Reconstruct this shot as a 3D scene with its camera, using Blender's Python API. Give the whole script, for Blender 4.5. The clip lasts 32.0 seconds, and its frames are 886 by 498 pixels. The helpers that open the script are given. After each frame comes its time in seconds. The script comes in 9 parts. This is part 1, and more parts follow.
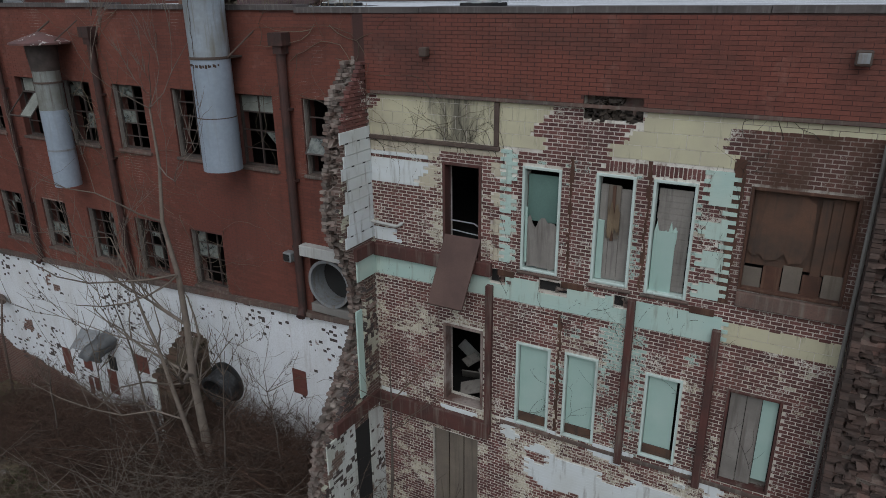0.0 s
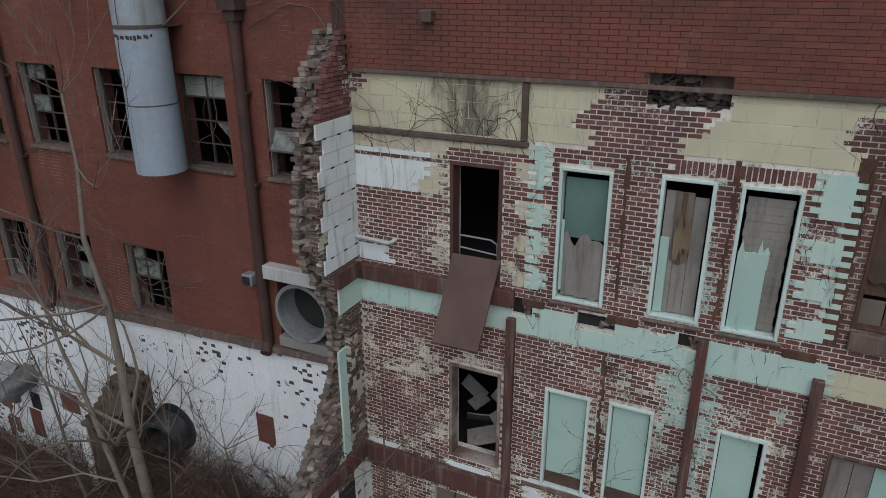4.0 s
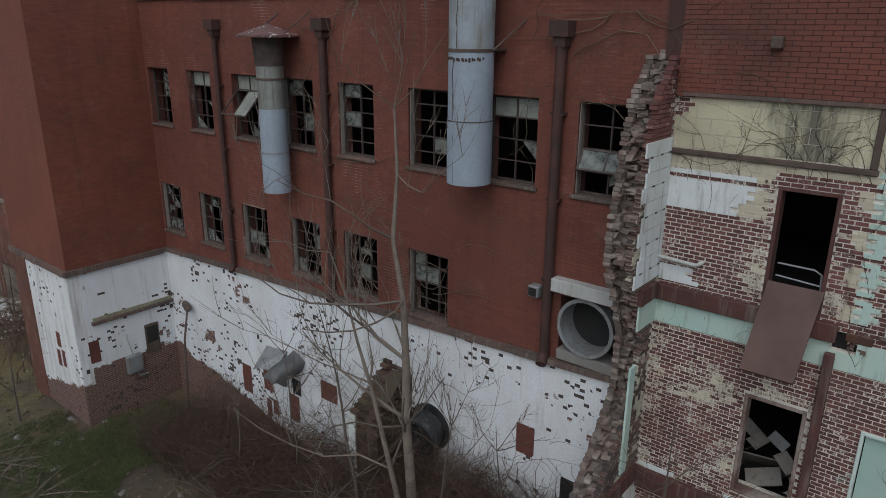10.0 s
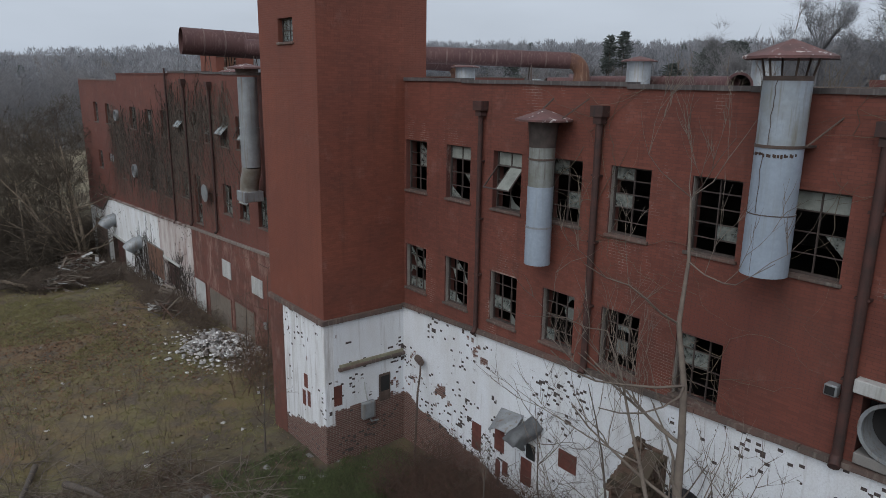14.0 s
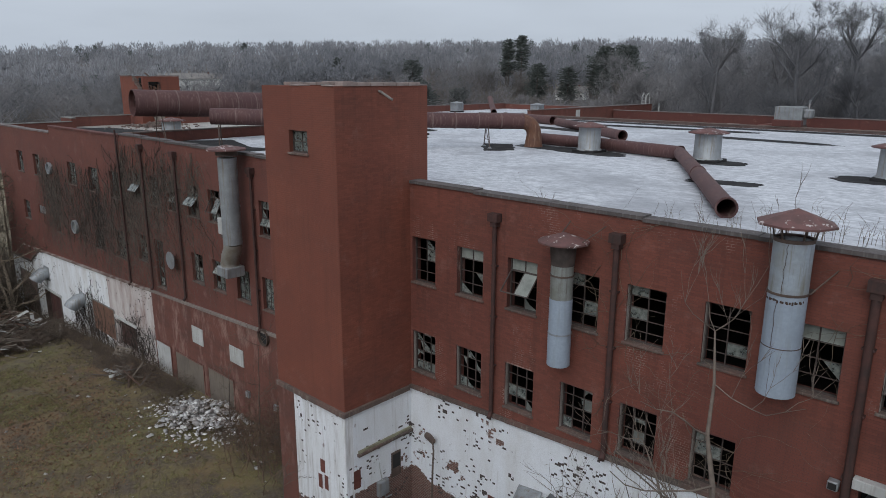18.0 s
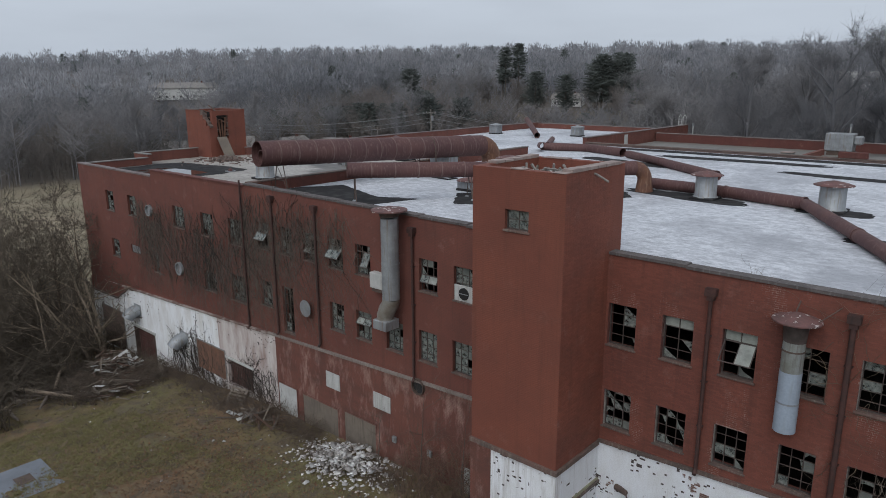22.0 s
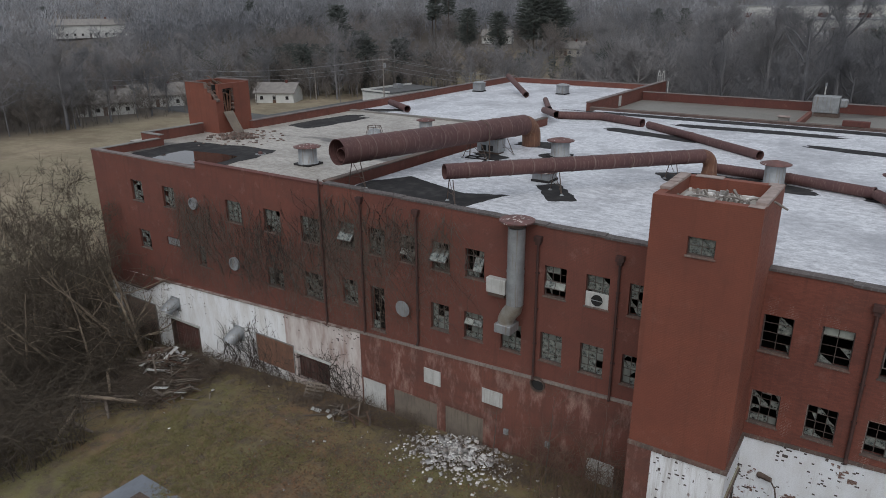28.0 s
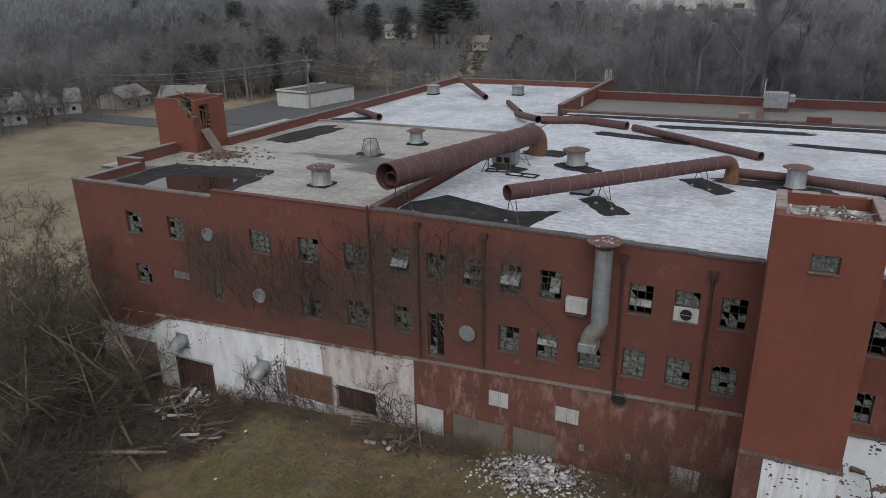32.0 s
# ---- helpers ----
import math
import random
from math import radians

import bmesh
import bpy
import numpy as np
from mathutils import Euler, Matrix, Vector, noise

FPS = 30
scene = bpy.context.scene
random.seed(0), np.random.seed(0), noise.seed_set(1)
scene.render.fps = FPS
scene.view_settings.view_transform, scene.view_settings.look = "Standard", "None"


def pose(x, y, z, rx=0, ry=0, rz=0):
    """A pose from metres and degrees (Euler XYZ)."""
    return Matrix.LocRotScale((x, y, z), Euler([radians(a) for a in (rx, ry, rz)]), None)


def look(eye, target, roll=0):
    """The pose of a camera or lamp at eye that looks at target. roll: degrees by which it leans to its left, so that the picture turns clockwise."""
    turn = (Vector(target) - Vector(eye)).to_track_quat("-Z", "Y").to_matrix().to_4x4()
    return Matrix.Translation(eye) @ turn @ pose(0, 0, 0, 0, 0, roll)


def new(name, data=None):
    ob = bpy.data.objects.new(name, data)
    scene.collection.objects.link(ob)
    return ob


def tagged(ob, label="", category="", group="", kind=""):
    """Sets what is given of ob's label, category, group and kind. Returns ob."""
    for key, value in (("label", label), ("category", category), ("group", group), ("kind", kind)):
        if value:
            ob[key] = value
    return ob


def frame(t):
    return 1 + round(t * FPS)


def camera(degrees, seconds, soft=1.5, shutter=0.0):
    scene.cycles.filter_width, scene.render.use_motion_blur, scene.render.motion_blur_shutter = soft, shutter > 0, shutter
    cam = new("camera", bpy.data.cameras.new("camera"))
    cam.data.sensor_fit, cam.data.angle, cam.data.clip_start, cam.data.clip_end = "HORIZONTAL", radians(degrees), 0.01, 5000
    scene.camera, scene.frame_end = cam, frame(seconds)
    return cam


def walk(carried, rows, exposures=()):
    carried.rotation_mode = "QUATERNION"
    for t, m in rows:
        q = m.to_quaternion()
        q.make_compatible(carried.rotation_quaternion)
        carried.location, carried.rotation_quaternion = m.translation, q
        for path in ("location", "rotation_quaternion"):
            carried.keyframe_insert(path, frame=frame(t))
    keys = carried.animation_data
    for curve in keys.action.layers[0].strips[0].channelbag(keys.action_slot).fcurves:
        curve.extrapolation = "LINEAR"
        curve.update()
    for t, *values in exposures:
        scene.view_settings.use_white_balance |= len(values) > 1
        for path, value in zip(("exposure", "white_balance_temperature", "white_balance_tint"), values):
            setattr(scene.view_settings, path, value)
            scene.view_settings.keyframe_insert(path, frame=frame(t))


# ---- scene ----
S = 1.11             # metres to one unit of the plan below (courses of brick 68 mm high)
cam = camera(65.5, 32.0, 0.9)
PATH = [
    (0, (-0.75, 1.05, 12.592), (-1.668, 2.686, 11.9), -0.6),
    (0.5, (-1.19, 1.415, 12.526), (-2.071, 3.078, 11.85), -0.2),
    (1, (-1.517, 1.792, 12.46), (-2.367, 3.474, 11.791), -0.1),
    (1.5, (-1.796, 2.194, 12.404), (-2.617, 3.89, 11.735), -0.2),
    (2, (-2.04, 2.541, 12.41), (-2.837, 4.237, 11.712), -0.3),
    (2.5, (-2.216, 2.744, 12.266), (-2.989, 4.444, 11.549), -0.0),
    (4.5, (-2.756, 3.062, 12.163), (-3.58, 4.729, 11.426), -0.2),
    (5, (-2.93, 2.934, 12.125), (-3.777, 4.591, 11.391), -0.1),
    (5.5, (-3.128, 2.757, 12.075), (-3.989, 4.406, 11.343), -0.1),
    (6, (-3.351, 2.553, 12.023), (-4.226, 4.197, 11.294), 0.1),
    (6.5, (-3.571, 2.404, 12.048), (-4.514, 4.005, 11.309), -0.0),
    (7, (-3.717, 2.192, 12.008), (-4.722, 3.757, 11.274), 0.1),
    (7.5, (-3.847, 1.939, 11.915), (-4.873, 3.495, 11.19), 0.4),
    (8, (-3.892, 1.842, 11.892), (-4.94, 3.381, 11.165), 0.4),
    (8.5, (-3.93, 1.752, 11.851), (-5.004, 3.28, 11.136), 0.4),
    (9, (-3.997, 1.668, 11.862), (-5.097, 3.192, 11.179), 0.5),
    (9.5, (-4.055, 1.595, 11.898), (-5.202, 3.099, 11.25), 0.4),
    (10, (-4.125, 1.473, 11.888), (-5.328, 2.949, 11.276), 0.5),
    (10.5, (-4.239, 1.317, 11.878), (-5.517, 2.743, 11.3), 0.5),
    (11, (-4.372, 1.116, 11.871), (-5.732, 2.479, 11.328), 0.6),
    (11.5, (-4.546, 0.82, 11.886), (-5.943, 2.158, 11.38), 0.7),
    (12, (-4.695, 0.527, 11.849), (-6.13, 1.836, 11.368), 0.9),
    (12.5, (-4.909, 0.294, 11.853), (-6.373, 1.568, 11.37), 0.8),
    (13, (-5.098, 0.072, 11.927), (-6.595, 1.306, 11.442), 0.6),
    (13.5, (-5.392, -0.317, 12.139), (-6.904, 0.901, 11.661), 0.9),
    (14, (-5.58, -0.591, 12.491), (-7.099, 0.619, 12.016), 0.8),
    (14.5, (-5.754, -0.937, 12.917), (-7.274, 0.276, 12.447), 0.9),
    (16.5, (-6.317, -2.138, 14.433), (-7.711, -0.787, 13.952), 0.5),
    (17, (-6.456, -2.499, 14.751), (-7.786, -1.082, 14.277), 0.3),
    (17.5, (-6.691, -2.898, 15.204), (-8.015, -1.478, 14.722), 0.3),
    (18, (-7.047, -3.391, 15.544), (-8.374, -1.976, 15.06), 0.2),
    (18.5, (-7.462, -4.005, 15.686), (-8.791, -2.592, 15.2), 0.2),
    (19, (-7.907, -4.627, 15.952), (-9.242, -3.217, 15.47), 0.3),
    (19.5, (-8.489, -5.341, 16.417), (-9.824, -3.932, 15.937), 0.2),
    (20, (-9.061, -5.911, 16.795), (-10.399, -4.505, 16.312), 0.0),
    (20.5, (-9.672, -6.658, 17.109), (-11.002, -5.244, 16.627), 0.1),
    (21, (-10.357, -7.383, 17.465), (-11.677, -5.96, 16.983), -0.0),
    (21.5, (-10.953, -7.997, 17.729), (-12.257, -6.56, 17.246), -0.2),
    (22, (-11.546, -8.604, 17.919), (-12.838, -7.154, 17.44), -0.3),
    (22.5, (-12.105, -9.142, 18.066), (-13.38, -7.677, 17.589), -0.3),
    (23, (-12.742, -9.728, 18.274), (-13.989, -8.238, 17.799), -0.2),
    (23.5, (-13.288, -10.086, 18.543), (-14.518, -8.585, 18.058), -0.3),
    (24, (-13.914, -10.482, 18.918), (-15.112, -8.961, 18.416), -0.5),
    (24.5, (-14.492, -11.132, 19.187), (-15.657, -9.585, 18.686), -0.3),
    (26.5, (-16.96, -12.905, 20.561), (-18.046, -11.309, 20.037), -0.4),
    (27, (-17.448, -13.171, 20.718), (-18.527, -11.601, 20.109), -0.4),
    (27.5, (-18.036, -13.429, 20.906), (-19.107, -11.876, 20.241), -0.3),
    (28, (-18.553, -13.649, 21.077), (-19.618, -12.092, 20.413), -0.4),
    (28.5, (-19.115, -13.829, 21.161), (-20.148, -12.25, 20.497), -0.5),
    (29, (-19.817, -14.039, 21.302), (-20.815, -12.437, 20.639), -0.6),
    (29.5, (-20.622, -14.366, 21.484), (-21.593, -12.748, 20.82), -0.6),
    (30, (-21.549, -14.78, 21.699), (-22.499, -13.151, 21.034), -0.6),
    (30.5, (-22.54, -15.222, 21.899), (-23.472, -13.583, 21.233), -0.7),
    (31, (-23.701, -15.593, 21.992), (-24.595, -13.932, 21.328), -0.9),
    (31.5, (-24.813, -15.887, 22.057), (-25.667, -14.208, 21.385), -1.0),
    (32, (-25.87, -16.611, 22.337), (-26.673, -14.913, 21.649), -0.9),
]
walk(cam, [(t, look(Vector(eye) * S, Vector(target) * S, roll)) for t, eye, target, roll in PATH], [(0.0, -0.2, 6250, 8), (1.0, -0.05, 6250, 8), (3.5, -0.02, 6250, 8), (6.0, -0.06, 6250, 8), (8.0, -0.12, 6300, 8), (10.0, -0.13, 6300, 8), (14.0, 0.0, 6250, 9), (20.0, 0.0, 6250, 9), (26.5, 0.0, 6450, 10), (32.0, 0.0, 6500, 10)])

# ---- world and light ----
world = bpy.data.worlds.new("overcast")
scene.world = world
world.use_nodes = True
wn, wl = world.node_tree.nodes, world.node_tree.links
sky = wn.new("ShaderNodeTexSky")
sky.sky_type = "NISHITA"
sky.sun_disc = False
sky.sun_elevation, sky.sun_rotation = radians(48), radians(150)
sky.dust_density, sky.air_density = 4.0, 1.0
grey = wn.new("ShaderNodeHueSaturation")
grey.inputs["Saturation"].default_value = 0.22
cover = wn.new("ShaderNodeMix")
cover.data_type = "RGBA"
cover.inputs["Factor"].default_value = 0.72
cover.inputs["B"].default_value = (6.3, 6.9, 7.8, 1)
wcoord, wmap, wnoise, wramp = wn.new("ShaderNodeTexCoord"), wn.new("ShaderNodeMapping"), wn.new("ShaderNodeTexNoise"), wn.new("ShaderNodeMapRange")
wmap.inputs["Scale"].default_value = (1.5, 1.5, 7.0)
wnoise.inputs["Scale"].default_value, wnoise.inputs["Detail"].default_value = 1.6, 5.0
wramp.inputs["From Min"].default_value, wramp.inputs["From Max"].default_value = 0.3, 0.7
wramp.inputs["To Min"].default_value, wramp.inputs["To Max"].default_value = 0.99, 1.15
wmul = wn.new("ShaderNodeVectorMath")
wmul.operation = "SCALE"
wl.new(wcoord.outputs["Generated"], wmap.inputs["Vector"])
wl.new(wmap.outputs["Vector"], wnoise.inputs["Vector"])
wl.new(wnoise.outputs["Fac"], wramp.inputs["Value"])
wl.new(sky.outputs["Color"], grey.inputs["Color"])
wl.new(grey.outputs["Color"], cover.inputs["A"])
wl.new(cover.outputs["Result"], wmul.inputs[0])
wl.new(wramp.outputs["Result"], wmul.inputs["Scale"])
wl.new(wmul.outputs["Vector"], wn["Background"].inputs["Color"])
wn["Background"].inputs["Strength"].default_value = 0.092

sun_data = bpy.data.lights.new("sun", "SUN")
sun_data.energy, sun_data.angle, sun_data.color = 0.95, radians(50), (1.0, 0.98, 0.96)
sun = new("sun", sun_data)
sun.matrix_world = look((-2, -60, 75), (-30, 10, 0))

FY = 10.85          # front plane of the long facade
LEDGE = lambda x: 5.97 + 0.049 * (x + 21.0)      # the ledge falls to the west with the ground
COPE = lambda x: 12.36 + 0.0105 * max(0.0, -8 - x)      # wall top under the coping
TX0, TX1, TY = -25.16, -21.77, 8.11     # stair tower
ROOF, LROOF = 12.22, 11.68


# ---- materials ----
def material(name):
    m = bpy.data.materials.new(name)
    m.use_nodes = True
    return m, m.node_tree.nodes, m.node_tree.links, m.node_tree.nodes["Principled BSDF"]


def rgba(c):
    return (c[0], c[1], c[2], 1)


def n_noise(N, L, vec, scale, detail=5, rough=0.6):
    n = N.new("ShaderNodeTexNoise")
    n.inputs["Scale"].default_value, n.inputs["Detail"].default_value, n.inputs["Roughness"].default_value = scale, detail, rough
    if vec is not None:
        L.new(vec, n.inputs["Vector"])
    return n.outputs["Fac"]


def n_range(N, L, v, a, b, c=0.0, d=1.0):
    n = N.new("ShaderNodeMapRange")
    L.new(v, n.inputs["Value"])
    for k, x in zip(("From Min", "From Max", "To Min", "To Max"), (a, b, c, d)):
        n.inputs[k].default_value = x
    return n.outputs["Result"]


def n_mix(N, L, f, a, b):
    n = N.new("ShaderNodeMix")
    n.data_type = "RGBA"
    for v, k in ((f, "Factor"), (a, "A"), (b, "B")):
        s = n.inputs[k]
        if isinstance(v, (int, float)):
            s.default_value = v
        elif isinstance(v, tuple):
            s.default_value = rgba(v)
        else:
            L.new(v, s)
    return n.outputs["Result"]


def n_math(N, L, op, a, b=0.0, c=None):
    n = N.new("ShaderNodeMath")
    n.operation = op
    for i, v in enumerate((a, b) if c is None else (a, b, c)):
        if isinstance(v, (int, float)):
            n.inputs[i].default_value = v
        else:
            L.new(v, n.inputs[i])
    return n.outputs[0]


def n_pos(N, L):
    g = N.new("ShaderNodeNewGeometry")
    s = N.new("ShaderNodeSeparateXYZ")
    u = N.new("ShaderNodeVectorMath")
    u.operation = "SCALE"
    u.inputs["Scale"].default_value = 1 / S
    L.new(g.outputs["Position"], u.inputs[0])
    L.new(u.outputs["Vector"], s.inputs[0])
    return u.outputs["Vector"], s.outputs["X"], s.outputs["Y"], s.outputs["Z"], g.outputs["Random Per Island"]


def n_stretch(N, L, pos, sx, sy, sz):
    n = N.new("ShaderNodeMapping")
    n.inputs["Scale"].default_value = (sx, sy, sz)
    L.new(pos, n.inputs["Vector"])
    return n.outputs["Vector"]


def n_bump(N, L, B, h, strength, dist=0.02):
    n = N.new("ShaderNodeBump")
    n.inputs["Strength"].default_value, n.inputs["Distance"].default_value = strength, dist
    L.new(h, n.inputs["Height"])
    L.new(n.outputs["Normal"], B.inputs["Normal"])


def n_brick(N, L, x, y, z, w=0.213 / S, h=0.0677 / S, mortar=0.0072):
    """Brick bond on any upright wall: along = x + y, up = z."""
    c = N.new("ShaderNodeCombineXYZ")
    L.new(n_math(N, L, "ADD", x, y), c.inputs[0])
    L.new(z, c.inputs[1])
    b = N.new("ShaderNodeTexBrick")
    b.inputs["Scale"].default_value = 1.0
    b.inputs["Mortar Size"].default_value, b.inputs["Mortar Smooth"].default_value = mortar, 0.3
    b.inputs["Brick Width"].default_value, b.inputs["Row Height"].default_value = w, h
    b.inputs["Color1"].default_value, b.inputs["Color2"].default_value, b.inputs["Mortar"].default_value = (0, 0, 0, 1), (0.6, 0.6, 0.6, 1), (1, 1, 1, 1)
    L.new(c.outputs[0], b.inputs["Vector"])
    return b.outputs["Color"], b.outputs["Fac"]


def plain(name, c1, c2, scale=3.0, rough=0.7, metal=0.0, bump=0.15, fine=40.0, spread=(0.35, 0.65), island=0.0, streak=None):
    """A worn surface: two colours mixed by broad stains, fine grain over it, soft relief."""
    m, N, L, B = material(name)
    pos, x, y, z, isl = n_pos(N, L)
    broad = n_noise(N, L, pos, scale)
    col = n_mix(N, L, n_range(N, L, broad, *spread), c1, c2)
    grain = n_noise(N, L, pos, fine, 3)
    col = n_mix(N, L, n_range(N, L, grain, 0.3, 0.75, 0.0, 0.35), col, tuple(0.55 * v for v in c1))
    if streak:
        run = n_noise(N, L, n_stretch(N, L, pos, 7, 7, 0.5), 1.6, 4)
        col = n_mix(N, L, n_range(N, L, run, 0.52, 0.72, 0.0, 0.75), col, streak)
    if island:
        h = N.new("ShaderNodeHueSaturation")
        L.new(n_range(N, L, isl, 0, 1, 1 - island, 1 + island), h.inputs["Value"])
        L.new(col, h.inputs["Color"])
        col = h.outputs["Color"]
    L.new(col, B.inputs["Base Color"])
    B.inputs["Roughness"].default_value, B.inputs["Metallic"].default_value = rough, metal
    n_bump(N, L, B, grain, bump)
    return m


RED = (0.2, 0.064, 0.042)


def red_wall(name, c=RED, pattern=True, worn=0.25, pale_at=0.58, drawn=1.0, grime=0.3, bare=0.0):
    """Brick under faded red masonry paint, with weather stains and worn spots."""
    m, N, L, B = material(name)
    pos, x, y, z, isl = n_pos(N, L)
    broad = n_noise(N, L, pos, 0.35, 6)
    col = n_mix(N, L, n_range(N, L, broad, 0.35, 0.7), c, (c[0] * 0.72, c[1] * 0.7, c[2] * 0.75))
    run = n_noise(N, L, n_stretch(N, L, pos, 3.0, 3.0, 0.22), 1.2, 5)
    col = n_mix(N, L, n_range(N, L, run, 0.52, 0.75, 0.0, 0.55), col, (c[0] * 0.45, c[1] * 0.5, c[2] * 0.55))
    pale = n_noise(N, L, n_stretch(N, L, pos, 1, 1, drawn), 1.3, 6, 0.7)
    col = n_mix(N, L, n_range(N, L, pale, pale_at, pale_at + 0.14, 0.0, worn), col, (0.36, 0.22, 0.18))
    if bare:
        lost = n_noise(N, L, n_stretch(N, L, pos, 1.0, 1.0, 0.5), 0.8, 6, 0.7)
        col = n_mix(N, L, n_range(N, L, lost, 0.56, 0.64, 0.0, bare), col, (0.42, 0.33, 0.28))
    dirt = n_noise(N, L, n_stretch(N, L, pos, 0.8, 0.8, 1.4), 0.7, 7, 0.68)
    col = n_mix(N, L, n_range(N, L, dirt, 0.45, 0.68, 0.0, grime), col, (0.055, 0.034, 0.028))
    grain = n_noise(N, L, pos, 30, 3)
    col = n_mix(N, L, n_range(N, L, grain, 0.35, 0.7, 0.0, 0.25), col, (c[0] * 0.5, c[1] * 0.5, c[2] * 0.5))
    height = grain
    if pattern:
        bc, bf = n_brick(N, L, x, y, z)
        col = n_mix(N, L, n_math(N, L, "MULTIPLY", bf, 0.5), col, (c[0] * 0.5, c[1] * 0.55, c[2] * 0.6))
        height = n_math(N, L, "SUBTRACT", n_math(N, L, "MULTIPLY", grain, 0.3), bf)
    h = N.new("ShaderNodeHueSaturation")
    L.new(n_range(N, L, isl, 0, 1, 0.9, 1.12) if not pattern else n_range(N, L, broad, 0, 1, 0.9, 1.1), h.inputs["Value"])
    L.new(col, h.inputs["Color"])
    L.new(h.outputs["Color"], B.inputs["Base Color"])
    B.inputs["Roughness"].default_value = 0.8
    n_bump(N, L, B, height, 0.35, 0.012)
    return m


def flaked_wall(name, paint, paint2, base, low, high, amount=0.5, pattern=True, per_brick=True, eave=None, dirt=0.5):
    """Old paint on brick that has come off brick by brick; bare below the line low + high * x."""
    m, N, L, B = material(name)
    pos, x, y, z, isl = n_pos(N, L)
    bc, bf = n_brick(N, L, x, y, z)
    stain = n_noise(N, L, n_stretch(N, L, pos, 1.5, 1.5, 0.5), 1.0, 6)
    col = n_mix(N, L, n_range(N, L, stain, 0.4, 0.72), paint, paint2)
    raw = n_mix(N, L, bc, base, (base[0] * 0.5, base[1] * 0.5, base[2] * 0.5))
    raw = n_mix(N, L, bf, raw, (0.24, 0.2, 0.17))
    big = n_noise(N, L, pos, 0.9, 5, 0.6)
    step = N.new("ShaderNodeVectorMath")
    step.operation = "SNAP"
    step.inputs[1].default_value = (0.107 / S, 0.107 / S, 0.0677 / S)
    L.new(pos, step.inputs[0])
    small = n_noise(N, L, step.outputs[0], 2.2, 3, 0.7)
    off = n_math(N, L, "ADD", n_math(N, L, "MULTIPLY", big, 0.55), n_math(N, L, "MULTIPLY", small, 0.5))
    f = n_range(N, L, off, 0.7 - 0.1 * amount, 0.72 - 0.1 * amount)
    dice = N.new("ShaderNodeTexWhiteNoise")
    L.new(step.outputs[0], dice.inputs["Vector"])
    odds = n_range(N, L, n_noise(N, L, pos, 0.7, 5), 0.5, 0.7, 0.0, 0.36 * amount)
    f = n_math(N, L, "MAXIMUM", f, n_math(N, L, "LESS_THAN", dice.outputs["Value"], odds))
    line = n_math(N, L, "SUBTRACT", z, n_math(N, L, "MULTIPLY_ADD", x, high, low))
    line = n_math(N, L, "ADD", line, n_range(N, L, small, 0.2, 0.8, -0.2, 0.2))
    f = n_math(N, L, "MAXIMUM", f, n_range(N, L, line, 0.0, 0.04, 1.0, 0.0))
    if eave is not None:
        gap = n_math(N, L, "SUBTRACT", n_math(N, L, "MULTIPLY_ADD", x, eave[1], eave[0]), z)
        ragged_ = n_range(N, L, n_noise(N, L, step.outputs[0], 1.4, 4, 0.75), 0.45, 0.75, -0.06, 0.24)
        f = n_math(N, L, "MAXIMUM", f, n_math(N, L, "LESS_THAN", gap, ragged_))
    spots = n_math(N, L, "LESS_THAN", dice.outputs["Value"], odds)
    raw = n_mix(N, L, spots, raw, (0.06, 0.045, 0.042))
    drip = n_noise(N, L, n_stretch(N, L, pos, 5.0, 5.0, 0.45), 1.0, 5, 0.7)
    col = n_mix(N, L, n_range(N, L, drip, 0.78 - 0.44 * dirt, 0.78, 0.0, dirt), col, (0.22, 0.165, 0.115))
    col = n_mix(N, L, f, col, raw)
    grain = n_noise(N, L, pos, 35, 3)
    col = n_mix(N, L, n_range(N, L, grain, 0.4, 0.75, 0, 0.2), col, (0.2, 0.18, 0.16))
    L.new(col, B.inputs["Base Color"])
    B.inputs["Roughness"].default_value = 0.78
    n_bump(N, L, B, n_math(N, L, "SUBTRACT", n_math(N, L, "MULTIPLY", f, -0.3), bf), 0.4, 0.012)
    return m


def blotched(name, c, c2, stain, rough=0.75, island=0.12, cut=(0.55, 0.7)):
    """Plaster, glazed block or painted board with run marks."""
    m, N, L, B = material(name)
    pos, x, y, z, isl = n_pos(N, L)
    broad = n_noise(N, L, pos, 1.2, 5)
    col = n_mix(N, L, n_range(N, L, broad, 0.35, 0.65), c, c2)
    run = n_noise(N, L, n_stretch(N, L, pos, 4.0, 4.0, 0.6), 1.5, 6, 0.65)
    col = n_mix(N, L, n_range(N, L, run, cut[0], cut[1], 0.0, 0.7), col, stain)
    h = N.new("ShaderNodeHueSaturation")
    L.new(n_range(N, L, isl, 0, 1, 1 - island, 1 + island), h.inputs["Value"])
    L.new(col, h.inputs["Color"])
    L.new(h.outputs["Color"], B.inputs["Base Color"])
    B.inputs["Roughness"].default_value = rough
    n_bump(N, L, B, n_noise(N, L, pos, 25, 4), 0.2)
    return m


